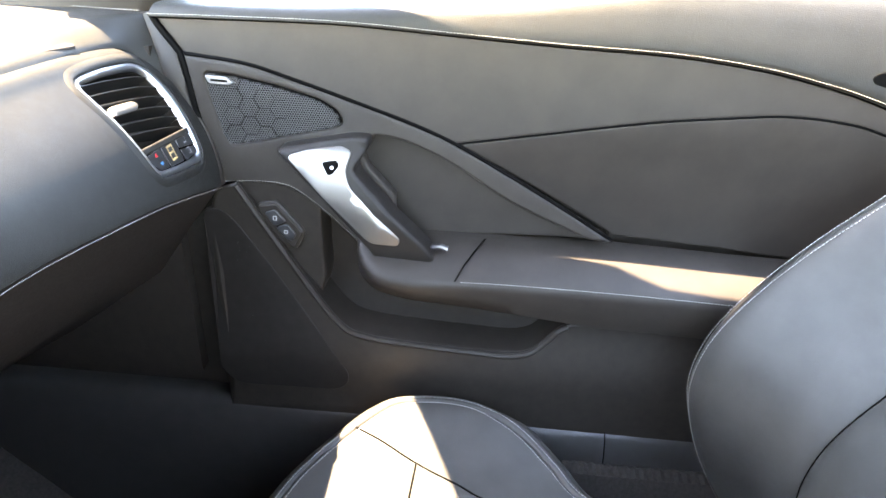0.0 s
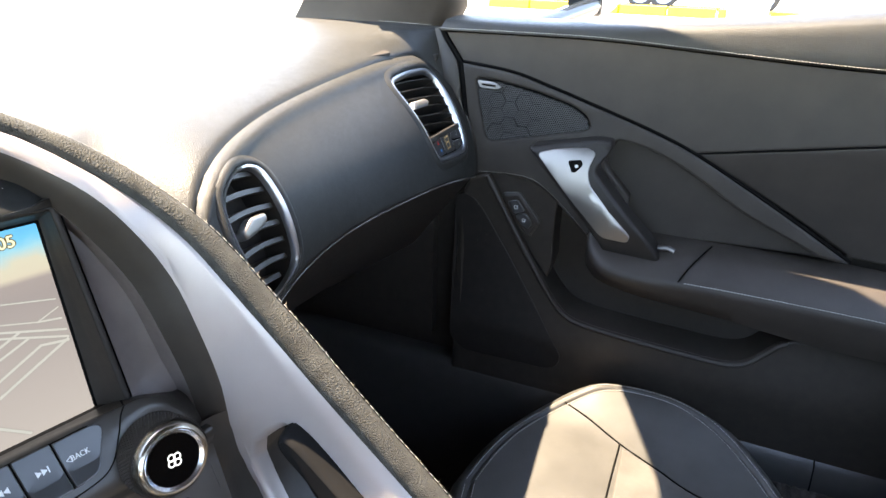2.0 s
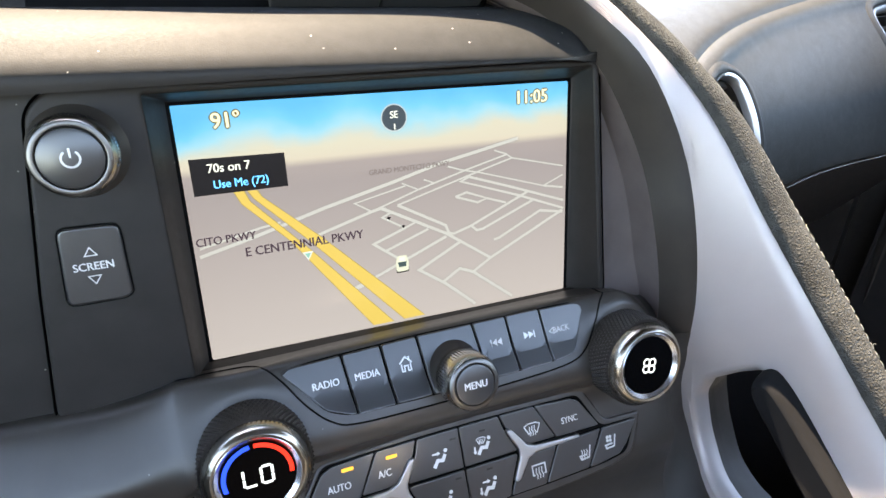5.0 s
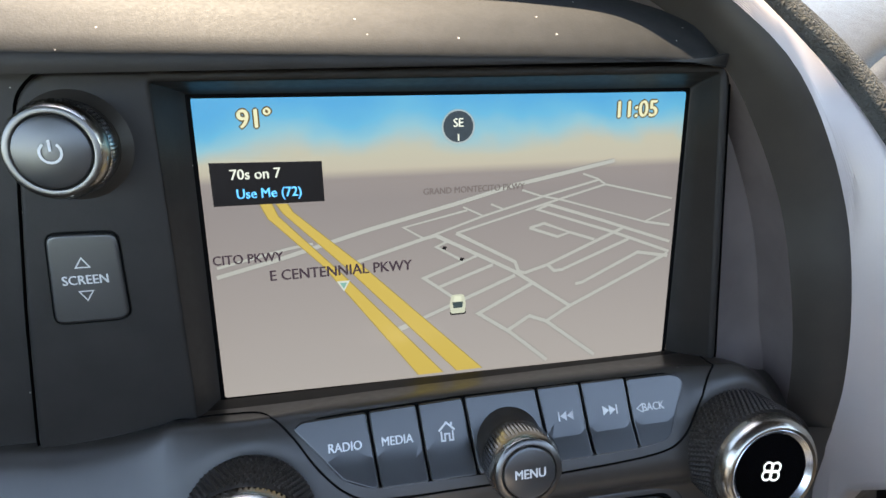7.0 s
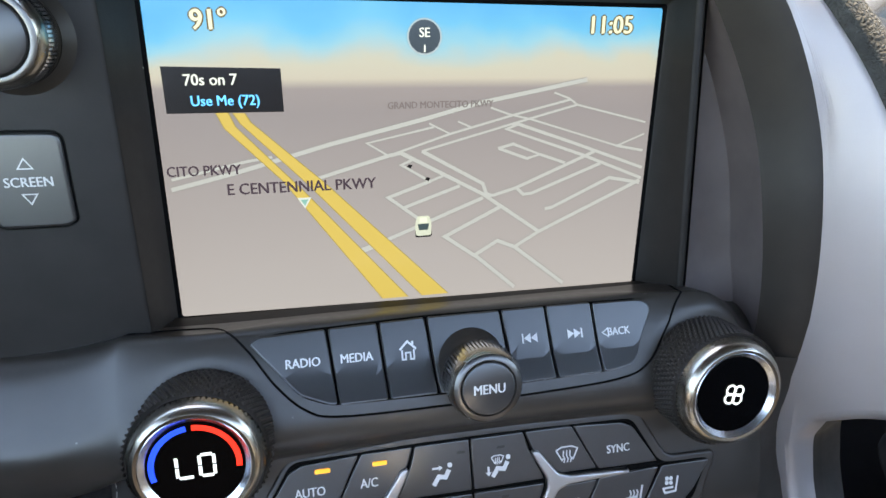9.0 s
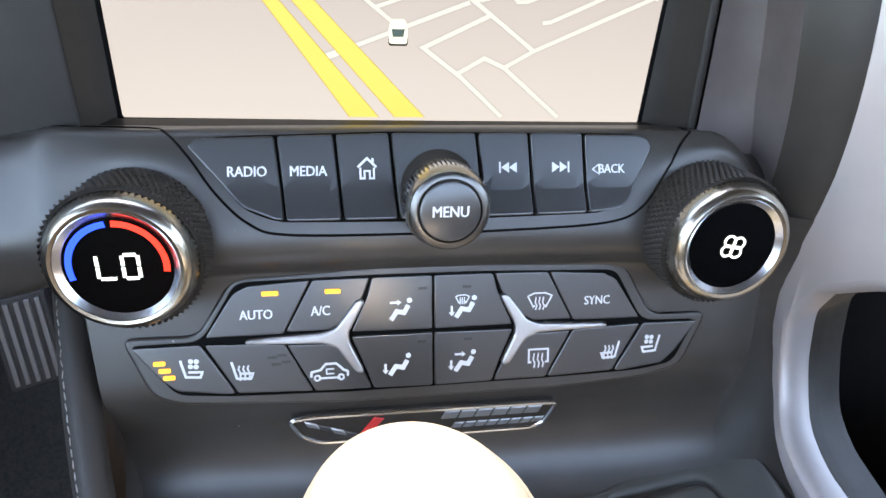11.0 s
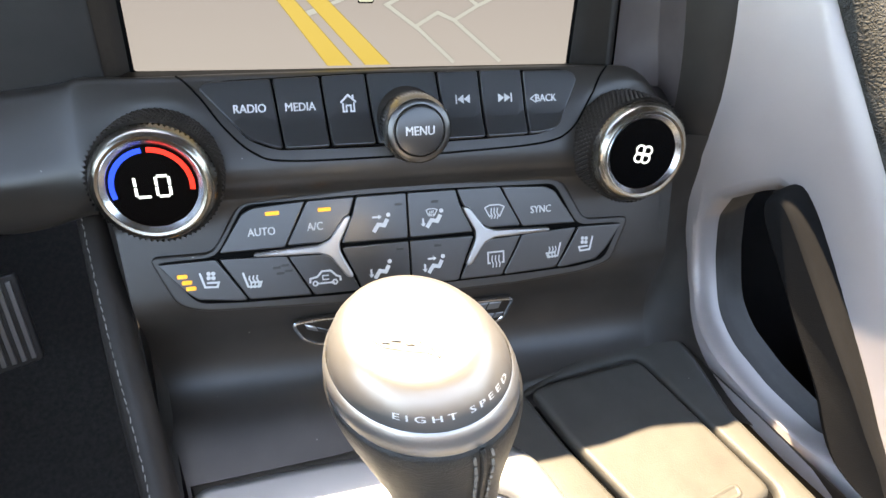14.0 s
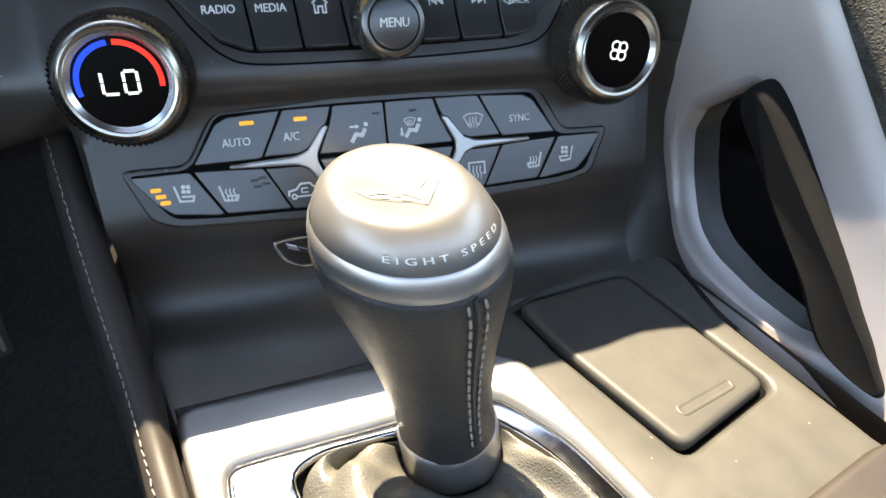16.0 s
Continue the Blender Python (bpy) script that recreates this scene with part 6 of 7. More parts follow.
def build_arch():
    """The satin arm that sweeps from the dash down to the tunnel, with its padded edge."""
    arm = thing("console_arch", "satin grey arch panel with black padded leather edge", "console", (0.13, 0.25, 0.55))
    outer = ARCH_OUT
    edge = [Vector((k / 60, 0)) for k in range(60)] + [Vector((1, k / 8)) for k in range(8)] + [Vector((1 - k / 60, 1)) for k in range(60)] + [Vector((0, 1 - k / 8)) for k in range(8)]
    big = circle_fix([Vector((p.x * 1000, p.y * 1000)) for p in HOLE])
    def ring_of(k):
        return [Vector((p.x * 0.001, max(p.y * 0.001, 0.012))) for p in scaled_inset(big, k)]
    bm = bmesh.new()
    fill(bm, plate, edge, 0, 0.025, [ring_of(-30)])
    part("plate", bm, satin_paint, arm, "satin grey painted panel", 60)
    # cheek between the fascia and the panel
    def fascia_w(z):
        side = [(28, 19), (19, 31), (6.5, 41), (-4, 44.5), (-12.5, 43.5), (-24, 50), (-37, 57), (-54, 60.5), (-66, 60), (-78, 63), (-88, 71), (-95, 86), (-99, 112)]
        for (z1, w1), (z0, w0) in zip(side, side[1:]):
            if z >= z0:
                return w0 + (w1 - w0) * min(1, (z - z0) / (z1 - z0))
        return 112
    rows = [[], [], [], []]
    for k in range(21):
        q = plate(0.607 + 0.203 * k / 20, 0.02, -0.6)
        z = (q - ORIGIN).dot(UP) * 1000
        p = stack(122, fascia_w(z) - 2.5, z)
        for row, f in zip(rows, (0.0, 0.35, 0.7, 1.0)):
            row.append(p.lerp(q, f) + (U * -4 + N * -3) * 0.001 * math.sin(math.pi * f))
    part("cheek", loft(rows), satin_plastic, arm, "dark cheek beside the climate keys", 60)
    # the grip opening
    bm = bmesh.new()
    rings = [[bm.verts.new(plate(p.x, p.y, h)) for p in ring_of(k)] for k, h in ((-30, 0), (-25, -0.3), (-19, -1.1), (-13, -2.5), (-8, -4.4), (-4, -6.6), (-1, -9.2), (0, -12))]
    for a, b in zip(rings, rings[1:]):
        strip(bm, a, b)
    part("opening_rim", bm, satin_paint, arm, "broad rounded satin rim of the grip opening", 70)
    bm = bmesh.new()
    rings = [[bm.verts.new(plate(p.x, p.y, h) + Vector((d, 0, 0))) for p in ring_of(k)] for h, d, k in ((-11.8, 0.0, 0), (-13, 0.0005, 1.5), (-16, 0.001, 3), (-17, 0.001, 4), (-30, 0.002, 4.5))]
    for a, b in zip(rings, rings[1:]):
        strip(bm, a, b)
    part("opening", bm, hard_plastic, arm, "black liner inside the opening", 50)
    # padded edge
    rows = []
    up = Vector((0.35, 0.25, 0.9)).normalized()
    sides = []
    for i, p in enumerate(outer):
        d = (outer[min(i + 1, 120)] - outer[max(i - 1, 0)]).normalized()
        s = d.cross(Vector((0, 0, 1)))
        s = (s if s.x + s.y > 0 else -s).normalized()
        sides.append((s, s.cross(d) if s.cross(d).z > 0 else d.cross(s)))
    for a, b in ((0, -3), (0.5, 1.5), (3, 4.2), (8, 6.0), (13, 5.5), (17, 2.5), (19, -3), (18, -14), (14, -40)):
        rows.append([p + (s * a + w * b) * 0.001 for p, (s, w) in zip(outer, sides)])
    part("padded_edge", loft(rows), suede, arm, "worn black leather edge pad", 60)
    part("stitching", stitches([p + (s * 16.5 + w * 3.6) * 0.001 for p, (s, w) in zip(outer, sides)], 2.6, 2.0, 0.33, up=up), thread, arm, "frayed pale stitching")
    # loose threads on the worn edge
    bm = bmesh.new()
    for k in range(110):
        i = random.randrange(52, 112)
        s, w = sides[i]
        a = outer[i] + (s * random.uniform(17.5, 19.0) + w * random.uniform(-2.5, 2.5)) * 0.001
        d = (s * random.uniform(0.3, 1.0) + w * random.uniform(-0.2, 0.9) + (outer[i + 1] - outer[i]).normalized() * random.uniform(-0.8, 0.8)) * random.uniform(0.0008, 0.0028)
        bend = Vector((random.uniform(-1, 1), random.uniform(-1, 1), random.uniform(-1, 1))) * 0.0006
        tube([a, a + d * 0.5 + bend, a + d], 0.00011, 4, bm)
    tagged(part("frayed_thread", bm, thread, arm, "short loose threads"), kind="stuff")
    # grab bar, a leather blade that bridges the opening
    blade = rounded([(0.675, 0.53), (0.669, 0.58), (0.670, 0.65), (0.676, 0.69), (0.694, 0.715), (0.718, 0.725), (0.748, 0.735), (0.788, 0.695), (0.83, 0.59), (0.857, 0.46), (0.860, 0.37), (0.842, 0.32), (0.820, 0.36), (0.806, 0.42), (0.781, 0.52), (0.752, 0.565), (0.713, 0.575), (0.685, 0.54)], 0.012)
    def over(s, t, h=0.0):
        return plate(s * 0.001, t * 0.001, h + (0.008 * (t - 600) if h > 0 else 0))
    blade = [Vector((p.x * 1000, p.y * 1000, 0)) for p in blade]
    blade = resample(blade + blade[:1], 81)[:-1]
    for _ in range(4):
        blade = [(blade[i - 1] + blade[i] * 2 + blade[(i + 1) % 80]) / 4 for i in range(80)]
    c = circle_fix(blade)
    bm = bmesh.new()
    rings = []
    for d, h in ((0, -6), (0, 6), (1.5, 8.6), (4, 10.8), (8, 12.4), (14, 13.2)):
        rings.append([bm.verts.new(over(p.x, p.y, h)) for p in scaled_inset(c, d)])
    for a, b in zip(rings, rings[1:]):
        strip(bm, a, b)
    fill(bm, over, scaled_inset(c, 14), 13.2, 0)
    part("grab_bar", bm, bar_leather, arm, "black leather grab bar", 60)


def scaled_inset(c, d):
    """Inset of an outline whose second axis counts a third as much as the first in length."""
    q = inset([Vector((p.x, p.y / 5)) for p in c], d * 0.35)
    return [Vector((p.x, p.y * 5)) for p in q]


HOLE = rounded([(0.669, 0.41), (0.667, 0.215), (0.677, 0.134), (0.706, 0.094), (0.735, 0.098), (0.759, 0.127), (0.792, 0.188), (0.820, 0.25), (0.830, 0.34), (0.815, 0.48), (0.78, 0.60), (0.73, 0.66), (0.69, 0.63), (0.673, 0.55)], 0.012)
build_arch()


# ---- the tunnel with the shifter ----
def ground_mm(z):
    return frame_surf((0, 0, z), (1, 0, 0), (0, 1, 0), (0, 0, 1))


TOP = ground_mm(0.556)


def build_tunnel():
    tun = thing("centre_console", "black console tunnel with silver shifter surround and tray lid", "console", (0.0, 0.2, 0.0))
    lid_gap = rounded([(27, 292), (88, 283), (92, 203), (36, 200), (28, 260)], 6)
    outer = [Vector(p) for p in ((-112, 312), (-60, 300), (0, 288), (60, 296), (118, 300), (114, 270), (105, 240), (104, 170), (112, 100), (120, -200), (-112, -200), (-116, 200))]
    boot = rounded([(-106, 262), (-103, 276), (-92, 274), (-50, 264.5), (-8, 257), (4, 226), (8, 180), (6, 120), (-97, 120), (-107, 200)], 9)
    part("console_top", panel(outer, TOP, 0, 3, 30, -20, holes=[lid_gap, boot]), tray_plastic, tun, "black plastic console top")
    part("lid_gap", panel(lid_gap, TOP, -4, 0.5, 0, -10), gap_black, tun)
    lid = rounded([(29.5, 290), (86, 281), (89.5, 205.5), (37.5, 202.5), (30, 260)], 6)
    lid_part = part("tray_lid", panel(lid, TOP, 1.5, 2.5, 20, -8), tray_plastic, tun, "sliding tray lid")
    slot = circle_fix(rounded([(48, 211.6), (76, 210.6), (77, 215), (48, 216)], 2.0))
    bm = bmesh.new()
    rings = [[bm.verts.new(TOP(p.x, p.y, h)) for p in inset(slot, d)] for d, h in ((-0.7, 1.52), (-0.3, 1.8), (0.2, 1.85), (0.8, 1.65), (1.2, 1.56))]
    for a, b in zip(rings, rings[1:]):
        strip(bm, a, b)
    fill(bm, TOP, inset(slot, 1.2), 1.56, 0)
    part("finger_slot", bm, tray_plastic, lid_part, "shallow grooved finger pull")
    # sides
    for x, k in ((-0.117, -1), (0.118, 1)):
        rows = [[Vector((x + k * dx, y, z)) for y in (0.42, 0.31, 0.2, 0.0, -0.2)] for dx, z in ((-0.004, 0.556), (0.0, 0.550), (0.004, 0.50), (0.02, 0.30), (0.03, 0.0))]
        part("side_panel", loft(rows), leather_smooth, tun)
    seam = curve([(-0.116, 0.43, 0.640), (-0.119, 0.36, 0.605), (-0.1205, 0.31, 0.572), (-0.122, 0.26, 0.560), (-0.122, 0.12, 0.556)], 8)
    # knee pad edge beside the stack on the driver's side
    pad = [[p + Vector((dx, 0, dz)) for p in seam] for dx, dz in ((0.006, -0.004), (0.004, 0.001), (0.0, 0.002), (-0.005, -0.002), (-0.012, -0.05), (-0.02, -0.55))]
    part("knee_pad", loft(pad), leather_smooth, tun, "black leather knee pad", 60)
    part("stitching", stitches([p + Vector((-0.003, 0, 0.001)) for p in seam], 2.2, 1.3, 0.22), thread, tun, "pale grey seam thread")
    # front corner of the padded storage lid
    lid = part("storage_lid", panel(rounded([(52, 168), (98, 167), (112, 160), (116, -200), (-20, -200), (0, 120)], 6), TOP, 5, 3, 30, -3), leather_smooth, tun, "black padded storage lid")
    # silver surround
    ring = rounded([(-113, 308), (-60, 295), (0, 276), (12, 262), (14, 200), (12, 110), (-113, 110), (-118, 200)], 10)
    part("shifter_surround", panel(ring, TOP, 4, 3, 20, -3, holes=[boot]), surround_silver, tun, "satin silver shifter surround", 50)
    inner = rounded([(-85, 264), (-74, 266), (-50, 260.5), (-16, 251), (-5, 226), (0, 180), (-1, 128), (-86, 128), (-88, 205)], 10)
    part("chrome_frame", panel(boot, TOP, 1.5, 1.5, 12, -6, holes=[inner]), mirror_chrome, tun, "scuffed polished inner frame", 50)
    build_shifter()


def build_shifter():
    sh = thing("gear_shifter", "black leather gear knob with brushed metal cap", "gear shifter", (-0.032, 0.250, 0.535))
    base, top = Vector((-0.031, 0.251, 0.5555)), Vector((-0.046, 0.2645, 0.6755))
    axis = (top - base).normalized()
    right = Vector((1, 0, 0)) - axis * axis.x
    right.normalize()
    fwd = axis.cross(right)
    LOW = Vector((0.80, -0.60, 0.0))
    def at(r1, r2, a, h, tilt=0.0):
        c = base + axis * h
        off = right * r1 * math.cos(a) + fwd * r2 * math.sin(a)
        return c + off - axis * tilt * off.dot(LOW)
    T = math.tan(radians(12))
    def ring(r1, r2, h, tilt=0.0, n=56):
        return [at(r1, r2, 2 * math.pi * k / n, h, tilt) for k in range(n)]
    body = [(17, 18, 8, 0), (16.5, 17.5, 14, 0), (17, 18.5, 30, 0.03), (19.5, 21, 48, 0.08), (23.0, 24.0, 64, 0.14), (25.8, 26.8, 77, 0.18), (26.9, 27.7, 84.5, T), (26.8, 27.7, 88.5, T), (26.2, 27.2, 90.0, T), (25.0, 26.0, 90.4, T)]
    rows = [ring(a / 1000, b / 1000, h / 1000, t) for a, b, h, t in body]
    part("grip", loft(rows, closed=True), leather_fine, sh, "stitched black leather grip", 60)
    rows = [ring(a / 1000, b / 1000, h / 1000, T) for a, b, h in ((25.6, 26.6, 88.8), (26.1, 27.1, 90.6), (25.9, 26.9, 93.5), (25.0, 26.0, 96.6), (24.2, 25.2, 97.4))]
    part("ring", loft(rows, closed=True), silver, sh, "satin silver ring", 60)
    prof = [(24.1, 25.1, 97.0), (23.5, 24.5, 99.6), (21.8, 22.8, 103), (19.2, 20.2, 106.4), (17.0, 18.0, 107.9), (15.0, 16.0, 108.0), (10, 10.6, 107.0), (5, 5.3, 106.5), (0.3, 0.3, 106.3)]
    rows = [ring(a / 1000, b / 1000, h / 1000, T) for a, b, h in prof]
    bm = loft(rows, closed=True)
    bm.faces.new([v for v in list(bm.verts)[-56:]])
    part("cap", bm, shift_metal, sh, "brushed metal cap with engraved emblem", 60)
    # words round the cap's edge
    def cap(u, v, h=0.0):
        a = -math.pi / 2 + u / 22.0
        f = (v + 4) / 8
        r = (23.9 - 2.2 * f + 0.15 + h) / 1000
        return at(r, r + 0.001, a, (97.0 + 6.0 * f) / 1000, T)
    part("lettering", lettering("E I G H T   S P E E D", 3.1, cap, -0.6, 2.0, 1.1, width=1.2), bright_print, sh, "white engraved words")
    def crown(u, v, h=0.0):
        return base + axis * (0.1068 + 0.00025 * h + 0.000006 * (u * u + v * v)) + right * u * 0.001 + fwd * v * 0.001 - axis * T * (right * u + fwd * v).dot(LOW) * 0.001
    left = [(-12.1, 0.6), (-1.4, -3.9), (0.8, -8.2), (0.9, -11.6), (-1.0, -8.8), (-10.0, -3.2)]
    right_flag = [(0.9, -11.6), (6.6, -5.8), (9.6, -3.0), (10.3, 1.4), (7.6, 0.2), (6.4, -1.6), (2.8, -3.8), (0.8, -8.2)]
    bm = stroke(left, 0.32, crown, 0.9, closed=True)
    stroke(right_flag, 0.32, crown, 0.9, bm, closed=True)
    for x, y in ((-9.2, -1.5), (-6.4, -1.8), (-6.8, -3.8), (-3.6, -4.2), (-2.2, -6.8)):
        blob([(x - 1.2, y + 0.5), (x + 0.9, y - 0.4), (x + 1.3, y - 1.3), (x - 0.8, y - 0.4)], crown, 0.9, bm)
    part("emblem", bm, print_white, sh, "thin engraved crossed-flag outline")
    # stitched seam up the back of the grip
    for off in (-0.10, 0.10):
        path = []
        for a, b, h, t in body[1:8] + [(26.3, 27.3, 89.6, T)]:
            ang = -math.pi / 2 + 0.06 + off
            path.append(at(a / 1000 + 0.0003, b / 1000 + 0.0003, ang, h / 1000, t))
        part("stitching", stitches(curve(path, 5), 3.0, 1.4, 0.55, up=Vector((0.4, -0.9, 0.2))), thread, sh, "pale grey seam thread")
    path = [at(a / 1000 + 0.0002, b / 1000 + 0.0002, -math.pi / 2 + 0.06, h / 1000, t) for a, b, h, t in body[1:8] + [(26.3, 27.3, 89.6, T)]]
    part("seam", tube(curve(path, 5), 0.0009, 6), leather_fine, sh)
    rows = [ring(a / 1000, a / 1000, h / 1000) for a, h in ((18.6, -16), (18.6, -8), (18.2, -5), (18.0, 5), (17.4, 9), (16.4, 9.5))]
    part("collar", loft(rows, closed=True), silver, sh, "satin silver collar", 60)
    # gathered leather boot that fills the frame
    rim = resample([p.to_3d() for p in BOOT_LINE + BOOT_LINE[:1]], 145)[:-1]
    foot = [Vector((p.x * 0.001, p.y * 0.001, 0.549)) for p in rim]
    mid = Vector((base.x, base.y, 0.0))
    rows = []
    for j in range(25):
        f = j / 24
        row = []
        for p in foot:
            d = Vector((p.x - mid.x, p.y - mid.y, 0))
            a = math.atan2(d.y, d.x)
            start = mid + d.normalized() * 0.0185
            q = start.lerp(Vector((p.x, p.y, 0)), f)
            size = min(1.0, d.length / 0.05)
            fold = (0.0050 * math.sin(3 * a + 0.8 + 5.0 * f) + 0.0028 * math.sin(7 * a - 6.0 * f + 1.0) + 0.0012 * math.sin(15 * a + 9 * f)) * math.sin(math.pi * f) ** 0.8
            turn = math.remainder(a - 2.75 - 1.1 * (f - 0.5), 2 * math.pi)
            fold += -0.013 * math.exp(-(turn / 0.16) ** 2) * math.sin(math.pi * min(1, f * 1.25)) + 0.006 * math.exp(-((turn + 0.42) / 0.22) ** 2) * math.sin(math.pi * f)
            q.z = 0.546 + 0.003 * f + size * (0.017 * math.sin(math.pi * f ** 0.8) ** 0.8 + fold)
            row.append(q)
        rows.append(row)
    part("boot", loft(rows, closed=True), boot_leather, sh, "creased black leather boot", 70)


BOOT_LINE = rounded([(-84, 263), (-74, 265), (-50, 259.5), (-17, 250), (-6, 226), (-1, 180), (-2, 129), (-85, 129), (-87, 205)], 10)
build_tunnel()


# ---- the passenger seat ----
def build_seat():
    seat = thing("bucket_seat", "black leather sports seat with pale stitching", "seat", (0.44, 0.0, 0.02))
    half = [(0.440, 0.292), (0.50, 0.280), (0.562, 0.257), (0.622, 0.216), (0.668, 0.165), (0.690, 0.105), (0.692, 0.040), (0.672, -0.015), (0.647, -0.054), (0.608, -0.092), (0.568, -0.126), (0.545, -0.20), (0.53, -0.34)]
    full = half + [(0.88 - x, y) for x, y in reversed(half)]
    c = [Vector((p.x * 1000, p.y * 1000)) for p in curve([(x, y) for x, y in full[:len(half)]], 5) ]
    c += [Vector((880 - p.x, p.y)) for p in reversed(c)][:-1]
    c = circle_fix(c)
    def top(x, y):
        """Height of the cushion (mm)."""
        d = abs(x - 440)
        wing = 24 * max(0, min(1, (d - 120) / 90)) ** 1.5
        wing *= max(0, min(1, (260 - y) / 120))
        roll = -16 * max(0, (y - 170) / 120) ** 2
        return 320 + wing + roll - 0.05 * max(0, 150 - y)
    def cush(u, v, h=0.0):
        return Vector((u * 0.001, v * 0.001, (top(u, v) + h) * 0.001))
    bm = bmesh.new()
    rings = []
    for d, h in ((6, -230), (2, -150), (0, -60), (2, -30), (8, -12), (18, -2), (26, 0.5), (29.5, -0.5), (31, -3.5), (32.5, -0.5), (36, 1.5)):
        q = inset(c, d)
        rings.append([bm.verts.new(cush(p.x, p.y, h)) for p in q])
    for a, b in zip(rings, rings[1:]):
        strip(bm, a, b)
    fill(bm, cush, inset(c, 36), 1.5, 18)
    cushion = part("cushion", bm, seat_leather, seat, "black leather seat cushion", 50)
    for d in (25, 36.5):
        path = [cush(p.x, p.y, 1.2 if d < 30 else 2.0) for p in inset(c, d)]
        part("stitching", stitches(path, 3.4, 1.2, 0.6), pale_thread, cushion, "pale grey double seam thread")
    for line in ([(613, 182), (592, 140), (570, 99), (547, 49), (524, -2), (506, -120)], [(570, 99), (508, 101), (440, 102), (372, 101), (310, 99)], [(267, 182), (288, 140), (310, 99), (333, 49), (356, -2), (374, -120)]):
        path = [cush(p.x, p.y, 1.4) for p in curve([(a, b) for a, b in line], 6)]
        part("seam", tube(path, 0.0014, 6), gap_black, cushion)
    inner = [(563, 95), (543, 48), (520, -2), (502, -120), (378, -120), (360, -2), (337, 48), (317, 95)]
    part("perforated_insert", panel([Vector(p) for p in inner], cush, 3.0, 2, 18, 0), leather_coarse, cushion, "perforated leather insert")
    # backrest, leaning back, with large side bolsters
    front = curve([(-0.305, 0.236), (-0.274, 0.285), (-0.246, 0.337), (-0.225, 0.394), (-0.217, 0.441), (-0.225, 0.494), (-0.249, 0.545), (-0.285, 0.597), (-0.336, 0.655), (-0.40, 0.715), (-0.50, 0.78)], 4)
    rows = []
    for p in front:
        y, z = p.x, p.y
        row = []
        for x, back in ((0.20, 0.22), (0.205, 0.08), (0.225, 0.02), (0.255, 0.0), (0.275, 0.003), (0.31, 0.03), (0.36, 0.062), (0.44, 0.072), (0.462, 0.070), (0.479, 0.070), (0.485, 0.074), (0.491, 0.068), (0.53, 0.053), (0.57, 0.03), (0.600, 0.005), (0.617, 0.0005), (0.622, 0.0), (0.626, 0.003), (0.640, 0.010), (0.665, 0.04), (0.675, 0.10), (0.68, 0.22)):
            row.append(Vector((x, y - back, z - back * 0.25)))
        rows.append(row)
    back = part("backrest", loft(rows), seat_leather, seat, "black leather backrest with side bolsters", 50)
    for k in (15, 17):
        part("stitching", stitches([Vector(r[k]) + Vector((-0.002 if k == 15 else 0.004, 0.001, 0)) for r in rows], 3.2, 1.2, 0.55, up=Vector((0, 1, 0.2))), pale_thread, back, "pale grey double seam thread")
    part("seam", tube([r[10] + Vector((0, 0.0006, 0)) for r in rows], 0.0009, 6), gap_black, back)


build_seat()


# ---- the sill, the driver's footwell, mirrors ----
def build_small():
    rows = []
    for y in (0.90, 0.45, 0.30, 0.10, -0.10, -0.30, -0.60):
        rows.append([(x, y, z - 0.01 * max(0, -y)) for x, z in ((0.800, 0.268), (0.74, 0.274), (0.722, 0.275), (0.711, 0.271), (0.704, 0.261), (0.697, 0.234), (0.690, 0.16), (0.68, 0.01))])
    sill = tagged(mesh_object("sill_trim", loft(rows), sill_plastic, 50), "grained black plastic sill trim below the door", "trim", kind="structure")
    line = [Vector((0.735, -0.157, 0.2732)), Vector((0.722, -0.157, 0.2738)), Vector((0.711, -0.157, 0.2698)), Vector((0.704, -0.158, 0.2598)), Vector((0.697, -0.159, 0.2328)), Vector((0.690, -0.16, 0.16))]
    part("joint", tube(line, 0.0011, 6), gap_black, sill)
    # ribbed carpet that laps over the sill's foot
    rows = []
    for k in range(61):
        y = -0.10 - 0.006 * k
        rows.append([(x, y, z + (0.0022 if k % 2 else 0)) for x, z in ((0.696, 0.222), (0.688, 0.226), (0.672, 0.222), (0.655, 0.19), (0.64, 0.03))])
    tagged(mesh_object("trim_carpet", loft(rows), carpet, 20), "ribbed black carpet edge below the sill", "carpet", kind="structure")
    pedal = thing("pedal", "ribbed grey accelerator pedal in the dark footwell", "pedal", (-0.26, 0.75, 0.28))
    surf = frame_surf((-0.262, 0.74, 0.29), (0.99, 0.05, 0), (0.05, 0.35, 0.93), (0.0, -0.93, 0.35))
    part("plate", panel(rounded([(-26, -50), (26, -50), (26, 50), (-26, 50)], 6), surf, 4, 2, 0, -4), mesh_black, pedal)
    for k in range(5):
        x = -18 + 9 * k
        part("rib", panel(rounded([(x - 2.5, -44), (x + 2.5, -44), (x + 2.5, 44), (x - 2.5, 44)], 1), surf, 7, 1, 0, 3), surround_silver, pedal)
    part("arm", tube([Vector((-0.262, 0.76, 0.30)), Vector((-0.262, 0.86, 0.45)), Vector((-0.262, 0.9, 0.6))], 0.010, 8), hard_plastic, pedal)


build_small()


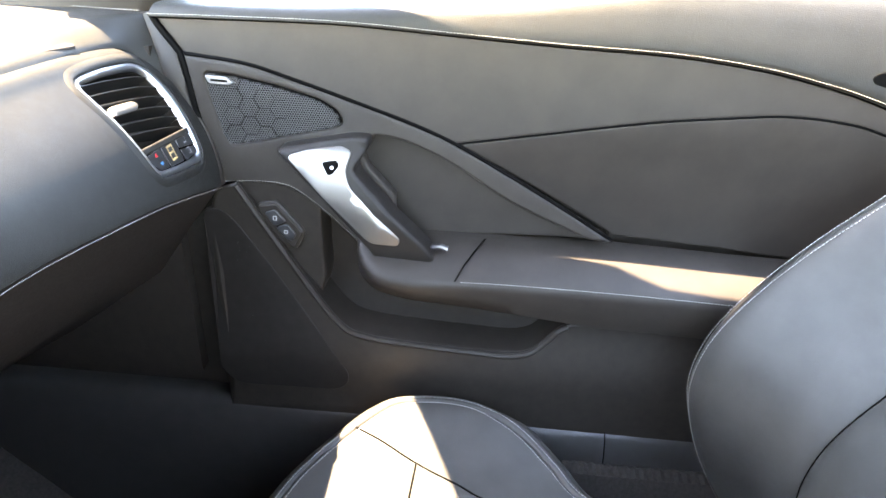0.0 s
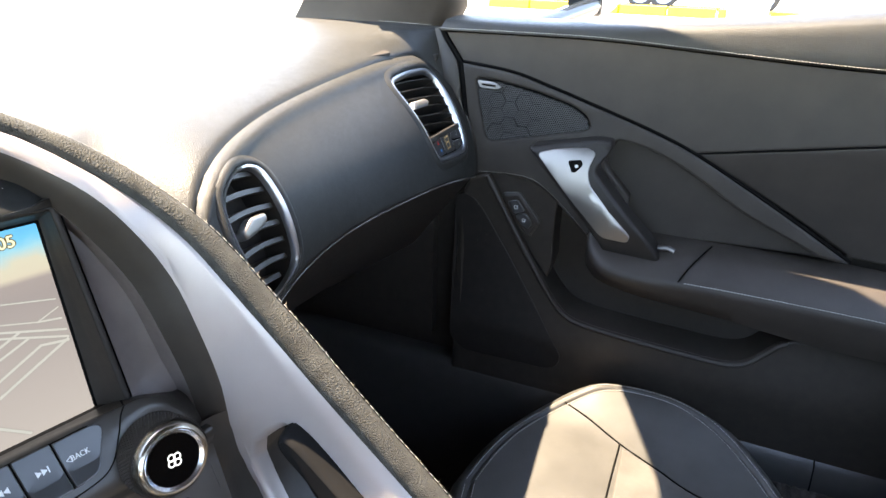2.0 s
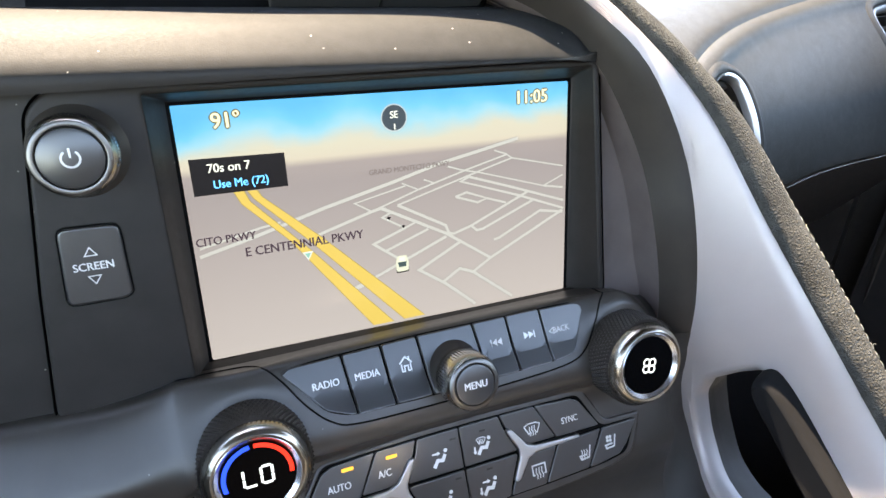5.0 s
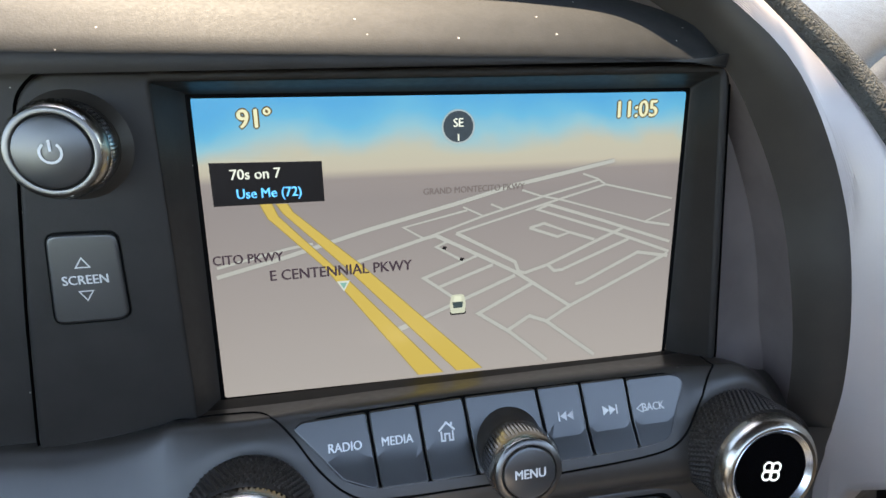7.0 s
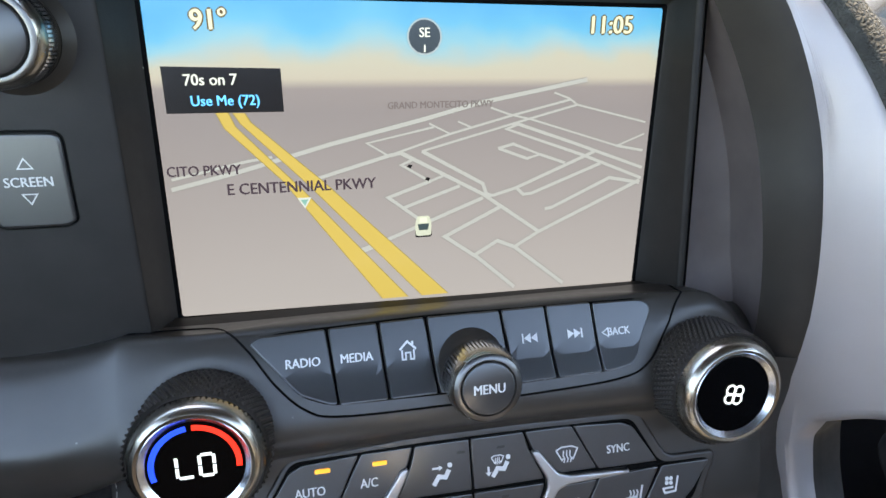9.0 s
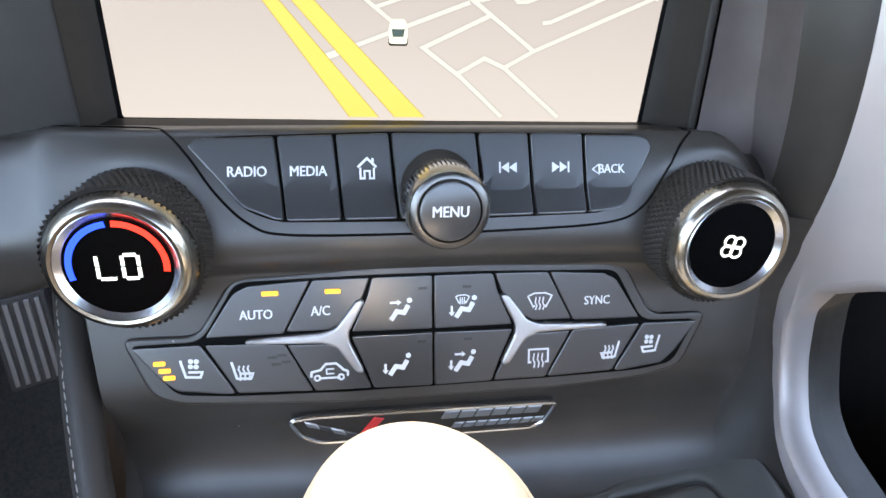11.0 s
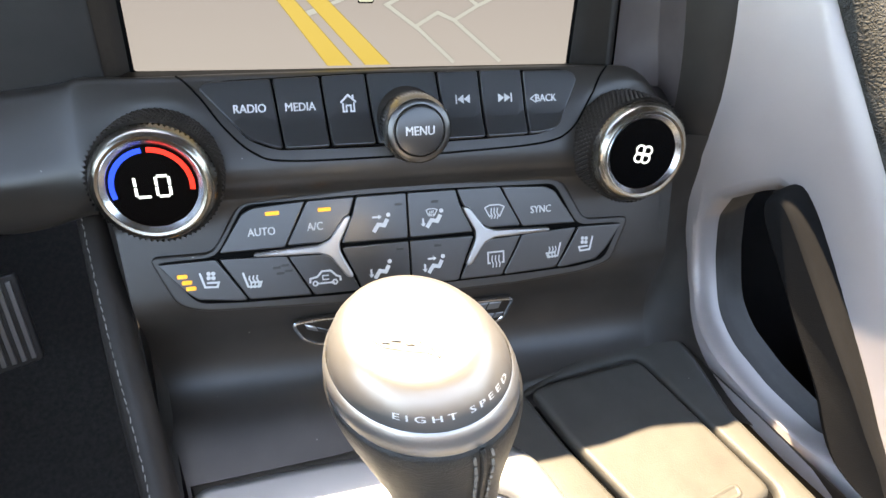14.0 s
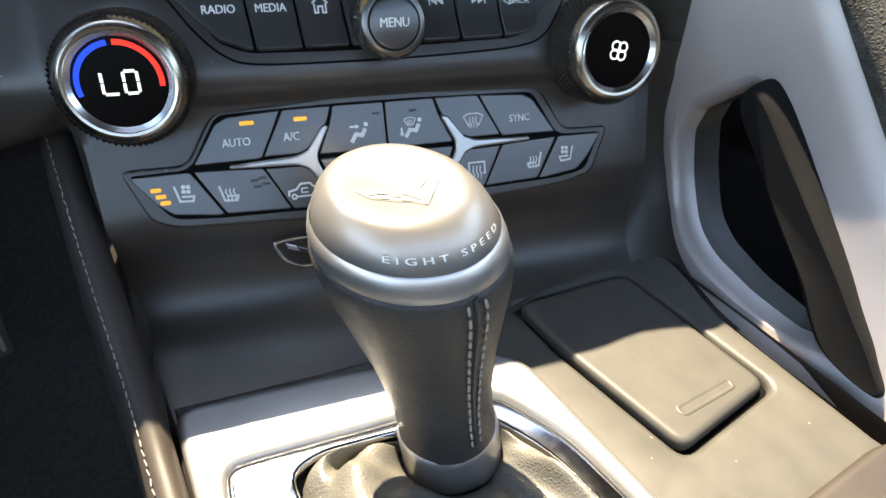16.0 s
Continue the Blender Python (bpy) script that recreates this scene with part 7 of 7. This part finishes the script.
# ---- outside ----
def outside_material():
    asphalt = material("sunlit_concrete", (0.34, 0.32, 0.30), 0.85, grain=0.6, grain_size=12, kind="noise", noise_size=3, vary=0.2)
    ground = mesh_object("ground", bmesh.new(), asphalt)
    bm = bmesh.new()
    bmesh.ops.create_grid(bm, x_segments=8, y_segments=8, size=400)
    for v in bm.verts:
        v.co.z = -0.22
    bm.to_mesh(ground.data)
    bm.free()
    tagged(ground, "sunlit pale concrete parking ground", "ground", kind="structure")


outside_material()
yellow = material("yellow_paint", (0.75, 0.50, 0.03), 0.6, vary=0.15, noise_size=8)
white_paint = material("white_car_paint", (0.80, 0.80, 0.80), 0.25, vary=0.02, coat=0.5)
tyre_black = material("tyre_rubber", (0.02, 0.02, 0.02), 0.8, vary=0.1)
tint = material("tinted_glass", (0.02, 0.025, 0.03), 0.08, vary=0)
red_lens = material("red_lens", (0.5, 0.02, 0.02), 0.2, vary=0)


def build_kerb():
    bm = bmesh.new()
    for k in range(14):
        y = -9 + k * 1.0
        box(bm, 14.6, 15.0, y + 0.02, y + 0.98, -0.22, -0.04)
    tagged(mesh_object("kerb", bm, yellow), "yellow painted concrete kerb", "kerb", kind="structure")
    bm = bmesh.new()
    box(bm, 13.0, 15.2, 5.6, 5.9, -0.219, -0.21)
    tagged(mesh_object("road_line", bm, yellow), "yellow line painted on the ground", "marking", kind="structure")


def build_car(place, turn, color, label):
    car = thing("parked_car", label, "car", (0, 0, 0), "parked cars")
    sect = [(-2.2, 0.45, 0.62), (-2.1, 0.35, 0.85), (-1.6, 0.3, 0.95), (-0.9, 0.3, 1.02), (-0.3, 0.3, 1.04), (0.9, 0.3, 1.02), (1.4, 0.3, 0.95), (2.0, 0.35, 0.78), (2.2, 0.45, 0.6)]
    rows = []
    for y, lo, hi in sect:
        rows.append([Vector((x * 0.88, y, z)) for x, z in ((-1, lo), (-1.02, (lo + hi) / 2), (-0.96, hi - 0.05), (-0.85, hi), (0, hi + 0.03), (0.85, hi), (0.96, hi - 0.05), (1.02, (lo + hi) / 2), (1, lo))])
    bm = loft(rows, closed=True)
    bm.faces.new([v for v in list(bm.verts)[:9]])
    bm.faces.new([v for v in list(bm.verts)[-9:]])
    part("body", bm, color, car)
    rows = []
    for y, hi in ((-1.5, 0.95), (-0.9, 1.36), (-0.3, 1.46), (0.4, 1.42), (1.2, 0.98)):
        w = 0.80 - 0.25 * (hi - 0.95)
        rows.append([Vector((x * w, y, z)) for x, z in ((-1.05, 0.9), (-0.95, hi - 0.05), (-0.7, hi), (0.7, hi), (0.95, hi - 0.05), (1.05, 0.9))])
    part("windows", loft(rows), tint, car)
    rows = [[Vector((x * 0.7, y, z)) for x in (-0.8, 0, 0.8)] for y, z in ((-0.8, 1.40), (-0.3, 1.475), (0.35, 1.44))]
    part("roof", loft(rows), color, car)
    for x in (-0.82, 0.82):
        for y in (-1.35, 1.4):
            surf = frame_surf((x, y, 0.33), (0, 1, 0), (0, 0, 1), (1 if x > 0 else -1, 0, 0))
            w = part("wheel", lathe([(0, 0.06), (200, 60), (225, 80), (320, 90), (330, 60), (330, -90)], surf, 28), tyre_black, car)
            part("rim", lathe([(215, 86), (190, 70), (60, 95), (0, 96)], surf, 20), chrome, w)
    for x in (-0.7, 0.7):
        part("tail_lamp", panel(rounded([(x * 1000 - 120, 720), (x * 1000 + 120, 720), (x * 1000 + 120, 800), (x * 1000 - 120, 800)], 20), frame_surf((0, -2.16, 0), (1, 0, 0), (0, 0, 1), (0, -1, 0)), 20, 8, 0, -40), red_lens, car)
    car.matrix_world = Matrix.Translation(place) @ Matrix.Rotation(radians(turn), 4, "Z")
    return car


build_kerb()
build_car((17.6, 2.6, -0.22), 0, tint, "black saloon car parked beyond the kerb")
build_car((17.6, 0.4, -0.22), 0, tint, "dark car parked nose to tail beyond the kerb")
build_car((12.6, -3.1, -0.22), 80, white_paint, "white saloon car parked beside others")
build_car((12.8, -6.3, -0.22), 80, white_paint, "white saloon car parked beside others")
build_car((15.5, 9.0, -0.22), 60, white_paint, "white saloon car parked further along the row")


def build_post(place):
    post = thing("bollard", "white painted concrete block before the kerb", "bollard", place, "bollards")
    surf = frame_surf(place, (1, 0, 0), (0, 1, 0), (0, 0, 1))
    part("post", lathe([(380, 0), (380, 480), (360, 520), (0, 525)], surf, 24), white_paint, post)


build_post((14.2, -0.55, -0.22))


def build_mirror():
    mir = thing("door_mirror", "dark-edged door mirror outside the passenger window", "mirror", (1.13, 0.26, 0.84))
    surf = frame_surf((1.115, 0.262, 0.853), (0.98, -0.18, 0), (0, 0, 1), (-0.18, -0.98, 0))
    c = rounded([(-52, -52), (20, -47), (52, -26), (58, 20), (34, 46), (-48, 46), (-62, 0)], 14)
    part("shell", panel(c, surf, 0, 8, 0, -60), tint, mir)
    part("glass", panel(inset_ccw(c, 5), surf, 1.5, 1, 0, -2), chrome, mir, "mirror glass")
    part("stalk", tube([Vector((0.83, 0.34, 0.80)), Vector((0.93, 0.32, 0.805)), Vector((1.07, 0.285, 0.82))], 0.015, 10), tint, mir)


build_mirror()
